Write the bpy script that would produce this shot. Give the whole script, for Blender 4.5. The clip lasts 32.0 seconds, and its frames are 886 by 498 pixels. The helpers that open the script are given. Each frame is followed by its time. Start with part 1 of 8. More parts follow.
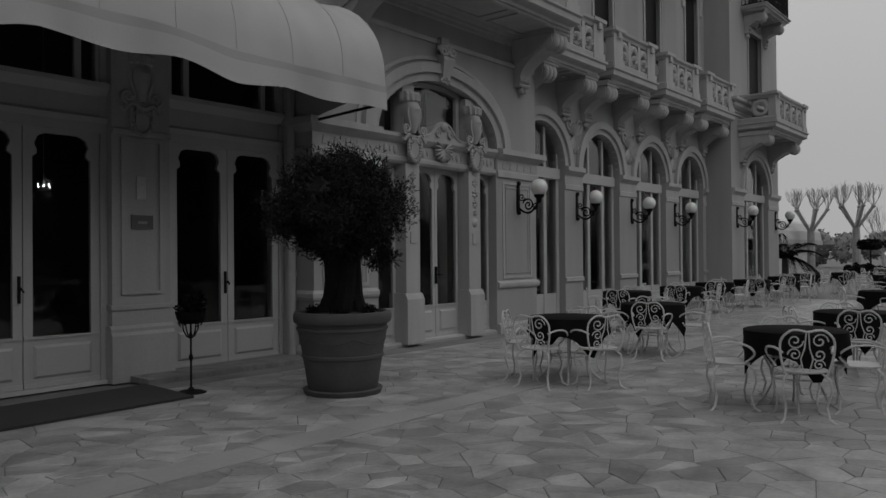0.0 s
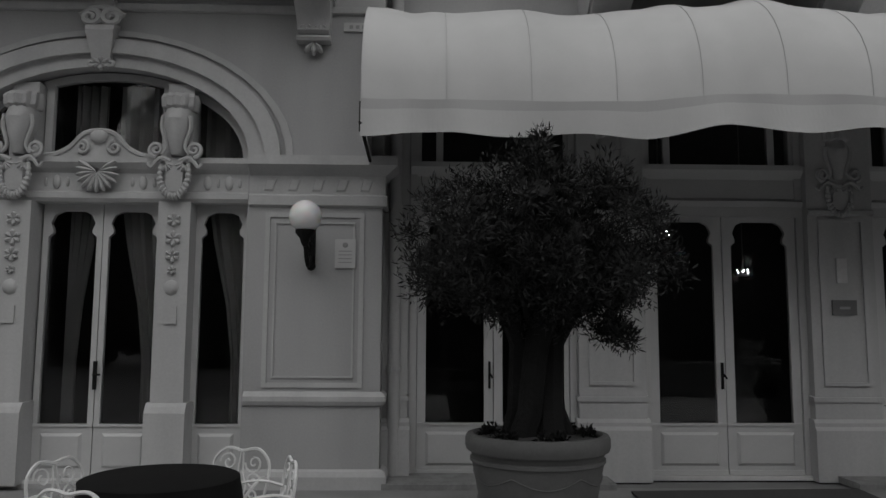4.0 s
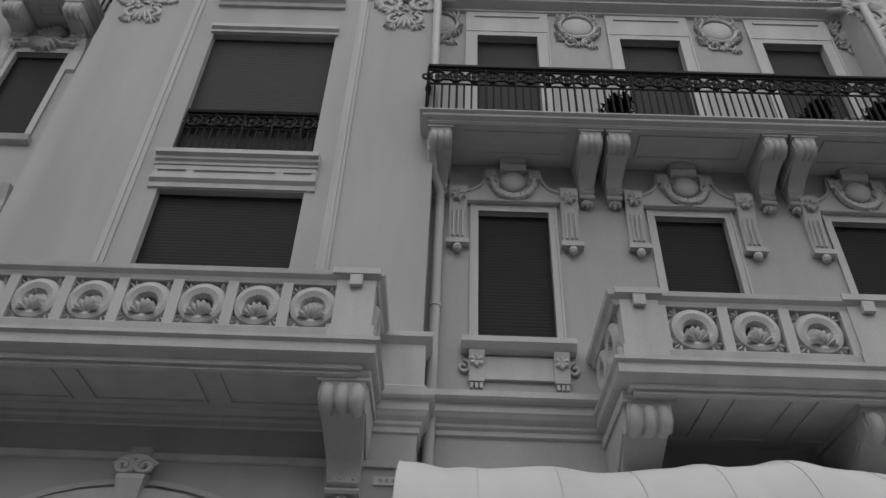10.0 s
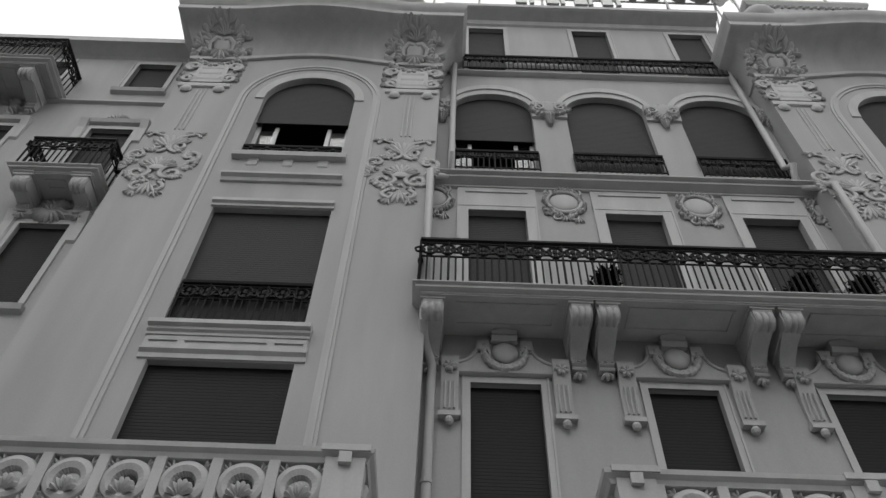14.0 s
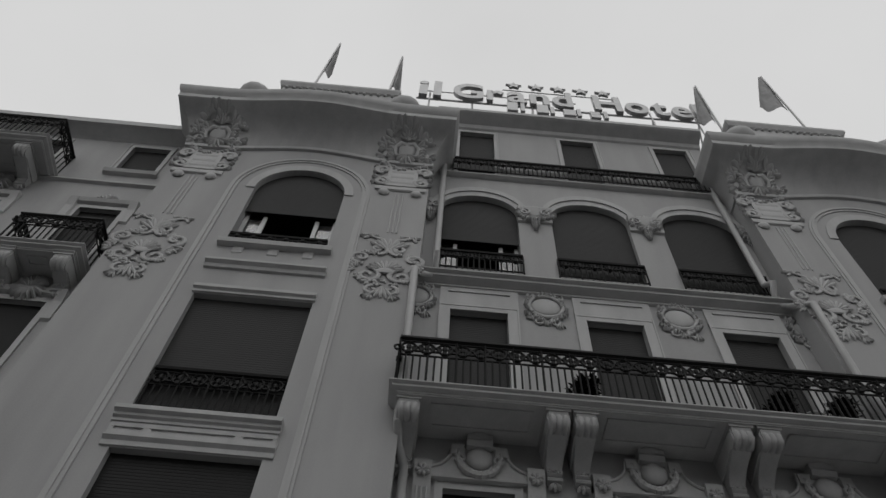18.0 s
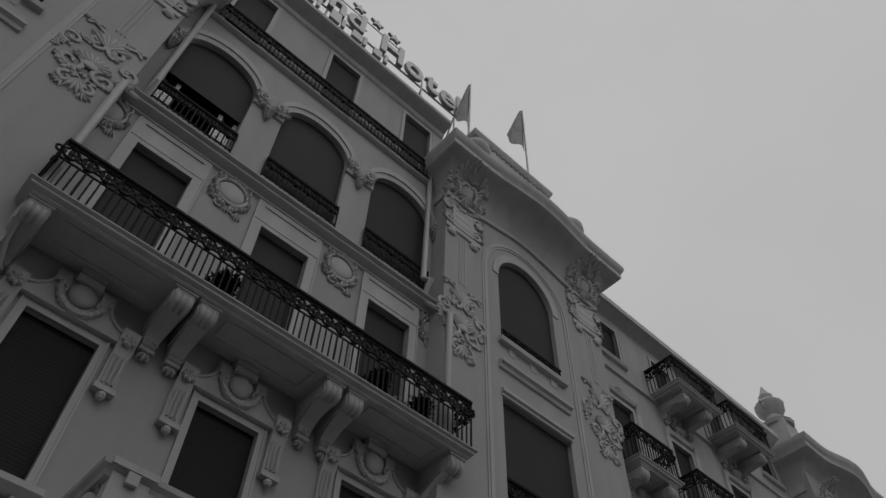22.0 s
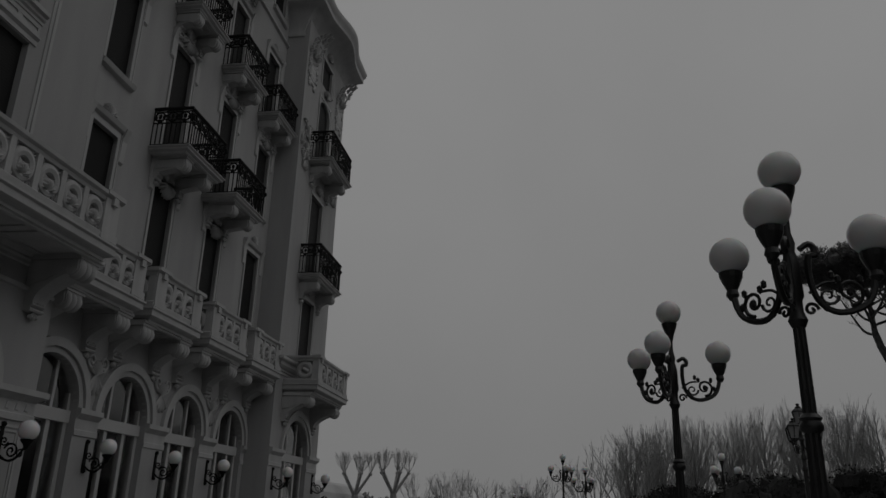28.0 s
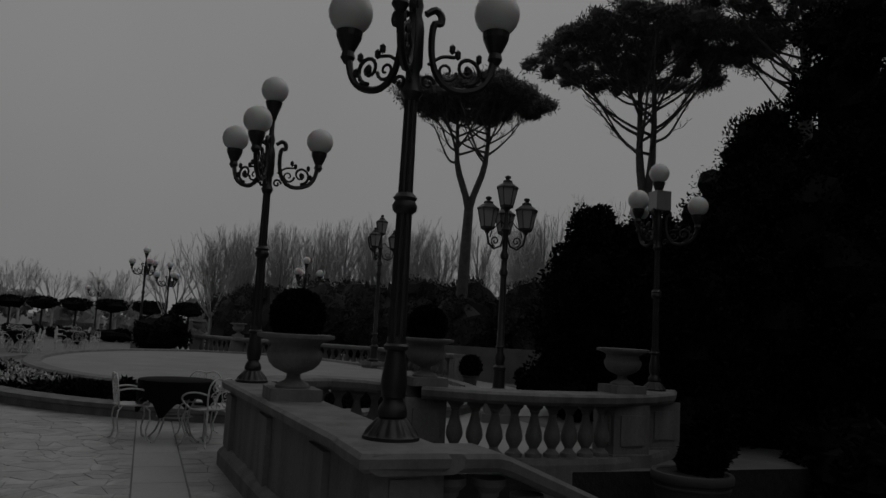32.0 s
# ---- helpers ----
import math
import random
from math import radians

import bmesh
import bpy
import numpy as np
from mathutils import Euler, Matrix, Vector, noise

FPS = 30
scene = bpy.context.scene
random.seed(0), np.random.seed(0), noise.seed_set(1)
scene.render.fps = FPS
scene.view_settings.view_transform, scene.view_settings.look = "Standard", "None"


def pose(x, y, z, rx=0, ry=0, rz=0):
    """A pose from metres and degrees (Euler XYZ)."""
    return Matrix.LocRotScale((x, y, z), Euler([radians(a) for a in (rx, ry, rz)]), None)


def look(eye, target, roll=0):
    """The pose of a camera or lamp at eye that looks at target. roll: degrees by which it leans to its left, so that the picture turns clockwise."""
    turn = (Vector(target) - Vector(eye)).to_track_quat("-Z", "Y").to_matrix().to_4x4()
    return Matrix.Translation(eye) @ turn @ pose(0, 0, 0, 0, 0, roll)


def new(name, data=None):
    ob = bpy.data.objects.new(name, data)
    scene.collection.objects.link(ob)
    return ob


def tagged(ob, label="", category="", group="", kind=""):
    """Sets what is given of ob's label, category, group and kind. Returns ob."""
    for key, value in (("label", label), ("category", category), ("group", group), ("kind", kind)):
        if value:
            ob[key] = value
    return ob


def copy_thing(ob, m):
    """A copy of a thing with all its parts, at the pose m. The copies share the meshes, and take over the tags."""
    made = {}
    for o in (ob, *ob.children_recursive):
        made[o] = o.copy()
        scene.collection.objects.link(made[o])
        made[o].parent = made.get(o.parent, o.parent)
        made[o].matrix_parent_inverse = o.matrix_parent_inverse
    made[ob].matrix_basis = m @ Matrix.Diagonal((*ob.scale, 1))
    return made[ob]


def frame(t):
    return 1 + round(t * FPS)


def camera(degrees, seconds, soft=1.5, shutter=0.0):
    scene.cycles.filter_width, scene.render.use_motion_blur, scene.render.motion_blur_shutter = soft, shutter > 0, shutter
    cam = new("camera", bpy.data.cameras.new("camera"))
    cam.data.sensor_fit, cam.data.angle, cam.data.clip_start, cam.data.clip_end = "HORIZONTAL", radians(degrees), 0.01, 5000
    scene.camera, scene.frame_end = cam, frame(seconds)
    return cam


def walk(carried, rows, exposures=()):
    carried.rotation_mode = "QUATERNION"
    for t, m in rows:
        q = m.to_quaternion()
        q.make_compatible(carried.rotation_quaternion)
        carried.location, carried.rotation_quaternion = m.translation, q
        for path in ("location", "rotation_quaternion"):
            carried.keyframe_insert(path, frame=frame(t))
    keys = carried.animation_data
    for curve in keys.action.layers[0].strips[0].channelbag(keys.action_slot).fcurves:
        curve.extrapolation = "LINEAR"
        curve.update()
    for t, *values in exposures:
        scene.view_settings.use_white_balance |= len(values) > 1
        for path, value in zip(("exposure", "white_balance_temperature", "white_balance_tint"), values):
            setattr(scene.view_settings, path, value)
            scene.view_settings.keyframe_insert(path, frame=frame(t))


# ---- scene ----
cam = camera(59.87, 32.0)

PATH = [
    (0, (-0.035, -0.261, 1.484), (3.053, 2.281, 1.520), -0.51),
    (0.5, (-0.007, -0.171, 1.511), (2.759, 2.718, 1.510), -0.36),
    (1, (0.022, -0.082, 1.539), (2.499, 3.059, 1.506), -0.23),
    (1.5, (0.051, 0.007, 1.566), (2.092, 3.447, 1.541), -0.34),
    (2, (0.071, -0.016, 1.588), (1.524, 3.710, 1.553), -0.59),
    (2.5, (0.092, -0.038, 1.609), (1.024, 3.852, 1.657), -0.29),
    (3, (0.113, -0.061, 1.630), (0.636, 3.902, 1.768), -0.09),
    (3.5, (0.134, -0.083, 1.652), (0.389, 3.901, 1.903), 0.01),
    (5.5, (-0.035, 0.125, 1.567), (-0.062, 3.961, 2.702), 0.94),
    (6, (-0.029, 0.106, 1.576), (-0.070, 3.869, 2.932), 1.11),
    (6.5, (-0.022, 0.087, 1.585), (-0.073, 3.767, 3.151), 1.17),
    (7, (-0.016, 0.067, 1.594), (-0.071, 3.675, 3.321), 1.54),
    (7.5, (-0.010, 0.048, 1.603), (-0.073, 3.582, 3.475), 1.48),
    (8, (-0.004, 0.029, 1.612), (-0.069, 3.474, 3.644), 1.62),
    (8.5, (-0.003, 0.025, 1.620), (-0.065, 3.376, 3.803), 1.64),
    (9, (-0.003, 0.020, 1.628), (-0.054, 3.270, 3.959), 1.90),
    (9.5, (-0.002, 0.015, 1.636), (-0.047, 3.185, 4.075), 2.05),
    (10, (-0.001, 0.011, 1.644), (-0.045, 3.114, 4.167), 2.33),
    (10.5, (-0.001, 0.006, 1.652), (-0.046, 3.056, 4.240), 2.56),
    (11, (-0.000, 0.002, 1.660), (-0.046, 2.977, 4.333), 3.01),
    (11.5, (-0.003, -0.013, 1.668), (-0.046, 2.902, 4.407), 3.68),
    (12, (-0.005, -0.028, 1.676), (-0.044, 2.802, 4.502), 4.02),
    (12.5, (-0.008, -0.043, 1.684), (-0.046, 2.696, 4.599), 4.36),
    (13, (-0.010, -0.057, 1.691), (-0.045, 2.612, 4.670), 3.87),
    (13.5, (-0.013, -0.072, 1.699), (-0.044, 2.504, 4.759), 3.02),
    (14, (-0.015, -0.087, 1.707), (-0.040, 2.417, 4.827), 2.34),
    (14.5, (-0.017, -0.102, 1.715), (-0.039, 2.323, 4.896), 1.92),
    (16.5, (-0.010, -0.123, 1.732), (-0.010, 2.030, 5.103), 1.04),
    (17, (-0.003, -0.126, 1.738), (0.000, 1.981, 5.138), 1.24),
    (17.5, (0.004, -0.130, 1.745), (0.016, 1.961, 5.155), 2.51),
    (18, (0.011, -0.134, 1.752), (0.039, 1.962, 5.159), 4.42),
    (18.5, (0.018, -0.137, 1.759), (0.137, 1.929, 5.182), 5.10),
    (19, (-0.004, -0.156, 1.771), (0.263, 1.897, 5.194), 5.09),
    (19.5, (-0.025, -0.174, 1.783), (0.403, 1.864, 5.198), 5.02),
    (20, (-0.047, -0.192, 1.794), (0.574, 1.801, 5.206), 4.92),
    (20.5, (-0.069, -0.211, 1.806), (0.770, 1.745, 5.193), 4.53),
    (21, (-0.030, -0.189, 1.817), (1.019, 1.709, 5.178), 3.52),
    (21.5, (0.008, -0.167, 1.828), (1.323, 1.690, 5.118), 2.65),
    (22, (0.046, -0.145, 1.839), (1.612, 1.668, 5.042), 2.18),
    (22.5, (0.153, -0.098, 1.823), (1.920, 1.672, 4.945), 2.41),
    (23, (0.259, -0.052, 1.806), (2.260, 1.611, 4.844), 2.20),
    (23.5, (0.365, -0.005, 1.789), (2.602, 1.521, 4.733), 2.12),
    (24, (0.472, 0.041, 1.772), (2.908, 1.462, 4.609), 2.31),
    (24.5, (0.604, 0.105, 1.753), (3.278, 1.402, 4.430), 2.77),
    (25, (0.736, 0.170, 1.733), (3.651, 1.308, 4.225), 2.41),
    (25.5, (0.869, 0.234, 1.714), (3.940, 1.263, 4.062), 3.68),
    (27.5, (0.758, -0.833, 1.658), (4.400, -0.172, 3.175), 1.85),
    (28, (0.907, -0.847, 1.644), (4.640, -0.262, 2.959), 1.64),
    (28.5, (1.056, -0.862, 1.631), (4.866, -0.381, 2.752), 1.92),
    (29, (1.206, -0.876, 1.617), (5.075, -0.481, 2.550), 1.63),
    (29.5, (1.339, -0.864, 1.593), (5.260, -0.678, 2.363), 2.23),
    (30, (1.473, -0.852, 1.569), (5.415, -1.073, 2.208), 1.92),
    (30.5, (1.607, -0.839, 1.544), (5.527, -1.427, 2.077), 1.57),
    (31, (1.723, -0.916, 1.538), (5.612, -1.764, 1.938), 1.36),
    (31.5, (1.840, -0.992, 1.531), (5.672, -2.080, 1.899), 1.75),
    (32, (1.957, -1.068, 1.525), (5.675, -2.480, 1.955), 3.14),
]
EXPO = [(0, -0.06), (3, 0.34), (6, 0.88), (9, 0.97), (13, 1.04), (15, 0.88), (17, 0.38), (19, 0.16), (23, -0.36), (25, -0.7), (28, -1.24), (30, -1.4), (32, -1.24)]
walk(cam, [(t, look(eye, target, roll)) for t, eye, target, roll in PATH], EXPO)

# ---- world and light: an even, foggy overcast sky ----
world = bpy.data.worlds.new("overcast")
scene.world = world
world.use_nodes = True
wt = world.node_tree
bg = wt.nodes["Background"]
sky = wt.nodes.new("ShaderNodeTexSky")
sky.sky_type, sky.sun_disc, sky.sun_elevation, sky.sun_rotation = "NISHITA", False, radians(50), radians(200)
sky.dust_density, sky.air_density = 6.0, 1.0
bw = wt.nodes.new("ShaderNodeRGBToBW")
coord = wt.nodes.new("ShaderNodeTexCoord")
axes = wt.nodes.new("ShaderNodeSeparateXYZ")
wt.links.new(coord.outputs["Generated"], axes.inputs[0])
rise = wt.nodes.new("ShaderNodeMapRange")
rise.interpolation_type = "SMOOTHSTEP"
for key, v in (("From Min", -0.05), ("From Max", 0.75), ("To Min", 4.3), ("To Max", 5.7)):
    rise.inputs[key].default_value = v
wt.links.new(axes.outputs["Z"], rise.inputs["Value"])
cloud = wt.nodes.new("ShaderNodeTexNoise")
cloud.inputs["Scale"].default_value, cloud.inputs["Detail"].default_value = 2.2, 4
wt.links.new(coord.outputs["Generated"], cloud.inputs["Vector"])
soft = wt.nodes.new("ShaderNodeMapRange")
soft.inputs["To Min"].default_value, soft.inputs["To Max"].default_value = 0.88, 1.12
wt.links.new(cloud.outputs["Fac"], soft.inputs["Value"])
veil = wt.nodes.new("ShaderNodeMath")
veil.operation = "MULTIPLY"
wt.links.new(rise.outputs[0], veil.inputs[0])
wt.links.new(soft.outputs[0], veil.inputs[1])
mixer = wt.nodes.new("ShaderNodeMix")
mixer.data_type, mixer.blend_type = "RGBA", "MIX"
mixer.inputs["Factor"].default_value = 0.97
wt.links.new(sky.outputs[0], bw.inputs[0])
wt.links.new(bw.outputs[0], mixer.inputs["A"])
wt.links.new(veil.outputs[0], mixer.inputs["B"])
wt.links.new(mixer.outputs["Result"], bg.inputs[0])
bg.inputs[1].default_value = 0.1
sun = new("sun", bpy.data.lights.new("sun", "SUN"))
sun.data.energy, sun.data.angle = 0.5, radians(60)
sun.matrix_world = look((3, -30, 45), (8, 5, 0))


# ---- materials ----
def material(name, value, rough=0.7, spread=0.12, scale=1.2, grain=30.0, bump=0.15, metal=0.0, dist=0.01, piece=0.0, streak=False):
    m = bpy.data.materials.new(name)
    m.use_nodes = True
    t = m.node_tree
    b = t.nodes["Principled BSDF"]
    pos = t.nodes.new("ShaderNodeTexCoord")
    mp = t.nodes.new("ShaderNodeMapping")
    t.links.new(pos.outputs["Object"], mp.inputs[0])
    if streak:
        mp.inputs["Scale"].default_value = (2.2, 2.2, 0.35)
    n1, n2 = t.nodes.new("ShaderNodeTexNoise"), t.nodes.new("ShaderNodeTexNoise")
    n1.inputs["Scale"].default_value, n1.inputs["Detail"].default_value = scale, 5
    n2.inputs["Scale"].default_value, n2.inputs["Detail"].default_value = grain, 3
    t.links.new(mp.outputs[0], n1.inputs["Vector"])
    t.links.new(pos.outputs["Object"], n2.inputs["Vector"])
    add = t.nodes.new("ShaderNodeMath")
    add.operation = "MULTIPLY_ADD"
    t.links.new(n2.outputs["Fac"], add.inputs[0])
    add.inputs[1].default_value = 0.35
    t.links.new(n1.outputs["Fac"], add.inputs[2])
    ramp = t.nodes.new("ShaderNodeMapRange")
    ramp.inputs["From Min"].default_value, ramp.inputs["From Max"].default_value = 0.35, 1.0
    ramp.inputs["To Min"].default_value, ramp.inputs["To Max"].default_value = value * (1 - spread * 1.6), value * (1 + spread)
    t.links.new(add.outputs[0], ramp.inputs["Value"])
    out = ramp.outputs[0]
    if piece:
        info = t.nodes.new("ShaderNodeObjectInfo")
        geo = t.nodes.new("ShaderNodeNewGeometry")
        s = t.nodes.new("ShaderNodeMath")
        s.operation = "ADD"
        t.links.new(info.outputs["Random"], s.inputs[0])
        t.links.new(geo.outputs["Random Per Island"], s.inputs[1])
        fr = t.nodes.new("ShaderNodeMath")
        fr.operation = "FRACT"
        t.links.new(s.outputs[0], fr.inputs[0])
        mr = t.nodes.new("ShaderNodeMapRange")
        mr.inputs["To Min"].default_value, mr.inputs["To Max"].default_value = 1 - piece, 1 + piece
        t.links.new(fr.outputs[0], mr.inputs["Value"])
        mu = t.nodes.new("ShaderNodeMath")
        mu.operation = "MULTIPLY"
        t.links.new(out, mu.inputs[0])
        t.links.new(mr.outputs[0], mu.inputs[1])
        out = mu.outputs[0]
    t.links.new(out, b.inputs["Base Color"])
    rr = t.nodes.new("ShaderNodeMapRange")
    rr.inputs["To Min"].default_value, rr.inputs["To Max"].default_value = max(rough - 0.12, 0.03), min(rough + 0.12, 1)
    t.links.new(n1.outputs["Fac"], rr.inputs["Value"])
    t.links.new(rr.outputs[0], b.inputs["Roughness"])
    b.inputs["Metallic"].default_value = metal
    if bump:
        bp = t.nodes.new("ShaderNodeBump")
        bp.inputs["Strength"].default_value, bp.inputs["Distance"].default_value = bump, dist
        t.links.new(add.outputs[0], bp.inputs["Height"])
        t.links.new(bp.outputs[0], b.inputs["Normal"])
    return m


PLASTER = material("plaster", 0.34, 0.85, 0.12, 0.7, 45, 0.12, streak=True)
STUCCO = material("stucco", 0.41, 0.8, 0.12, 1.5, 35, 0.2, streak=True)
WOODPAINT = material("painted_wood", 0.45, 0.45, 0.06, 2.0, 25, 0.08)
# Paler copy of the blind: upper floors' lesser shade is put into the colour.
UPBLIND = material("lit_upper_blind", 0.04, 0.65, 0.15, 1.0, 40, 0.1)
BLIND = material("roller_blind", 0.018, 0.6, 0.15, 1.0, 40, 0.1)
IRON = material("black_iron", 0.01, 0.62, 0.3, 4, 60, 0.15, 0.1)
LAMPIRON = material("lamp_iron", 0.035, 0.42, 0.3, 5, 60, 0.2, 0.3)
WHITEIRON = material("white_iron", 0.62, 0.4, 0.12, 6, 50, 0.1)
CANVAS = material("awning_canvas", 0.44, 0.8, 0.09, 1.3, 120, 0.1)
HEM = material("awning_band", 0.36, 0.75, 0.08, 1.3, 120, 0.1)
CLOTH = material("dark_cloth", 0.007, 0.9, 0.2, 3, 90, 0.2)
TERRA = material("terracotta", 0.08, 0.8, 0.2, 3, 40, 0.25)
BARK = material("bark", 0.03, 0.9, 0.35, 5, 30, 0.8, dist=0.03)
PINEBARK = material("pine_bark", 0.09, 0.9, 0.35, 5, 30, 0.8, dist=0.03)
# Far trees' bark is paled: the fog is put into its colour.
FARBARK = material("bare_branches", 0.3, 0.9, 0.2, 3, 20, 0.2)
SOIL = material("soil", 0.03, 0.95, 0.4, 8, 40, 0.8, dist=0.03)
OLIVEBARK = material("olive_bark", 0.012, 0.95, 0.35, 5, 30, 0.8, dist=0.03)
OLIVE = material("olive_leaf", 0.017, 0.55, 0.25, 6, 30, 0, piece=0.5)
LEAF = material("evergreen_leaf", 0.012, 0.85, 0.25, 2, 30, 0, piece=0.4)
# Lighter copy of the evergreen leaf, with the mist painted in, for far shrubs.
FARLEAF = material("misty_garden_leaf", 0.05, 0.9, 0.25, 2, 30, 0, piece=0.4)
# Needles lightened as if veiled by fog; the haze is in the colour.
PINE = material("foggy_pine_needles", 0.14, 0.85, 0.25, 2, 30, 0, piece=0.4)
PAVE = material("paving_stone", 0.36, 0.38, 0.34, 3.2, 26, 0.3, piece=0.26)
MORTAR = material("mortar", 0.2, 0.85, 0.25, 1.6, 40, 0.4)
PARAPET = material("weathered_stone", 0.21, 0.85, 0.3, 2.2, 30, 0.35, streak=True)
LIGHTSTONE = material("white_stone", 0.5, 0.7, 0.15, 2, 30, 0.2)
MAT = material("door_mat", 0.035, 0.95, 0.15, 3, 150, 0.4)
# Dark colour that stands in for the darkness of unlit rooms.
INSIDE = material("unlit_interior", 0.06, 0.9, 0.2, 1, 10, 0)
for leaf in (LEAF, FARLEAF, OLIVEBARK, PINE, OLIVE, BLIND, UPBLIND, CLOTH, IRON):
    leaf.node_tree.nodes["Principled BSDF"].inputs["Specular IOR Level"].default_value = 0.03 if leaf in (LEAF, FARLEAF) else 0.15
CURTAIN = material("curtain", 0.28, 0.9, 0.1, 2, 60, 0.2)
ROOF = material("roof_sheet", 0.2, 0.6, 0.15, 1, 20, 0.2)
METAL = material("grey_metal", 0.3, 0.4, 0.1, 4, 40, 0.1, 0.6)
PLATE = material("sign_plate", 0.12, 0.5, 0.1, 4, 40, 0.1)
PAPER = material("notice_paper", 0.46, 0.7, 0.05, 4, 40, 0)
INK = material("ink", 0.28, 0.8, 0.05, 4, 40, 0)
FLOWER = material("flowers", 0.55, 0.8, 0.3, 8, 50, 0, piece=0.7)
GRAVEL = material("gravel", 0.17, 0.95, 0.3, 1.2, 60, 0.5)
SLAB = material("pale_slab", 0.38, 0.45, 0.15, 1.5, 25, 0.15, piece=0.1)
# Tree line's fading in fog is mixed into this lighter colour.
FARWOOD = material("foggy_distant_foliage", 0.2, 0.9, 0.2, 1, 20, 0, piece=0.2)
BASIN = material("basin_stone", 0.27, 0.7, 0.2, 1.2, 25, 0.15)
FLAG = material("flag_cloth", 0.28, 0.85, 0.3, 2, 60, 0.1)


def plain(name, value, rough, **inputs):
    m = bpy.data.materials.new(name)
    m.use_nodes = True
    b = m.node_tree.nodes["Principled BSDF"]
    b.inputs["Base Color"].default_value = (value, value, value, 1)
    b.inputs["Roughness"].default_value = rough
    for key, v in inputs.items():
        b.inputs[key.replace("_", " ")].default_value = v
    return m


GLASS = plain("window_glass", 0.9, 0.02, Transmission_Weight=1.0, IOR=1.45)
OPAL = plain("opal_globe", 0.72, 0.25, Subsurface_Weight=0.2)
FROST = plain("lantern_glass", 0.35, 0.2)
BULB = plain("lit_bulb", 1.0, 0.5, Emission_Strength=9.0)
BULB.node_tree.nodes["Principled BSDF"].inputs["Emission Color"].default_value = (1, 1, 1, 1)


# ---- mesh helpers ----
class Shape:
    """Collects vertices and faces of one mesh."""

    def __init__(self):
        self.v, self.f = [], []

    def quad_strip(self, rings, closed=True, caps=True):
        """Skin a list of equal rings of points."""
        n, base = len(rings[0]), len(self.v)
        for ring in rings:
            self.v.extend(ring)
        for i in range(len(rings) - 1):
            for j in range(n if closed else n - 1):
                a, b = base + i * n + j, base + i * n + (j + 1) % n
                self.f.append((a, b, b + n, a + n))
        if caps and closed:
            self.f.append(tuple(base + j for j in reversed(range(n))))
            self.f.append(tuple(base + (len(rings) - 1) * n + j for j in range(n)))
        return self

    def box(self, x0, x1, y0, y1, z0, z1):
        return self.quad_strip([[(x0, y0, z), (x1, y0, z), (x1, y1, z), (x0, y1, z)] for z in (z0, z1)])

    def run(self, x0, x1, profile):
        """A profile of (y, z) drawn along x."""
        return self.quad_strip([[(x, y, z) for y, z in profile] for x in (x0, x1)])

    def run_y(self, y0, y1, profile):
        """A profile of (x, z) drawn along y."""
        return self.quad_strip([[(x, y, z) for x, z in profile] for y in (y0, y1)])

    def lathe(self, cx, cy, profile, n=16, cz=0.0):
        """A profile of (radius, z) turned round the vertical through cx, cy."""
        rings = [[(cx + r * math.cos(k * math.tau / n), cy + r * math.sin(k * math.tau / n), cz + z) for k in range(n)] for r, z in profile]
        return self.quad_strip(rings)

    def ball(self, c, r, n=12, squash=(1, 1, 1), power=1.0):
        rings = []
        for i in range(n // 2 + 1):
            a = -math.pi / 2 + math.pi * i / (n // 2)
            q = max(math.cos(a), 0.02) * r
            rings.append([(c[0] + q * math.cos(k * math.tau / n) * squash[0], c[1] + q * math.sin(k * math.tau / n) * squash[1], c[2] + r * math.sin(a) * squash[2]) for k in range(n)])
        return self.quad_strip(rings)

    def tube(self, pts, r, n=6, r1=None):
        """A round bar along points; r to r1 is its radius."""
        pts = [Vector(p) for p in pts]
        r1 = r if r1 is None else r1
        rings, up = [], None
        for i, p in enumerate(pts):
            d = (pts[min(i + 1, len(pts) - 1)] - pts[max(i - 1, 0)]).normalized()
            if up is None:
                up = d.orthogonal().normalized()
            up = (up - d * up.dot(d))
            up = up.normalized() if up.length > 1e-6 else d.orthogonal().normalized()
            side = d.cross(up)
            q = r + (r1 - r) * i / max(len(pts) - 1, 1)
            rings.append([tuple(p + up * q * math.cos(k * math.tau / n) + side * q * math.sin(k * math.tau / n)) for k in range(n)])
        return self.quad_strip(rings)

    def add(self, other, m=None):
        base = len(self.v)
        self.v.extend([tuple(m @ Vector(p)) for p in other.v] if m else other.v)
        self.f.extend([tuple(base + k for k in face) for face in other.f])
        return self

    def mesh(self, name, mat, smooth=False, bevel=0.0):
        me = bpy.data.meshes.new(name)
        me.from_pydata(self.v, [], self.f)
        if len(self.f) < 30000:
            bm = bmesh.new()
            bm.from_mesh(me)
            bmesh.ops.recalc_face_normals(bm, faces=bm.faces)
            bm.to_mesh(me)
            bm.free()
        me.materials.append(mat)
        if smooth:
            me.shade_smooth()
            me.set_sharp_from_angle(angle=radians(40))
        return me


def part(name, shape, mat, parent=None, label="", smooth=False):
    ob = new(name, shape.mesh(name, mat, smooth) if isinstance(shape, Shape) else shape)
    if parent:
        ob.parent = parent
    return tagged(ob, label)


def thing(name, label, category, group="", kind="", at=(0, 0, 0), turn=0.0):
    ob = new(name)
    ob.matrix_world = pose(*at, 0, 0, turn)
    ob.empty_display_size = 0.2
    return tagged(ob, label, category, group, kind)


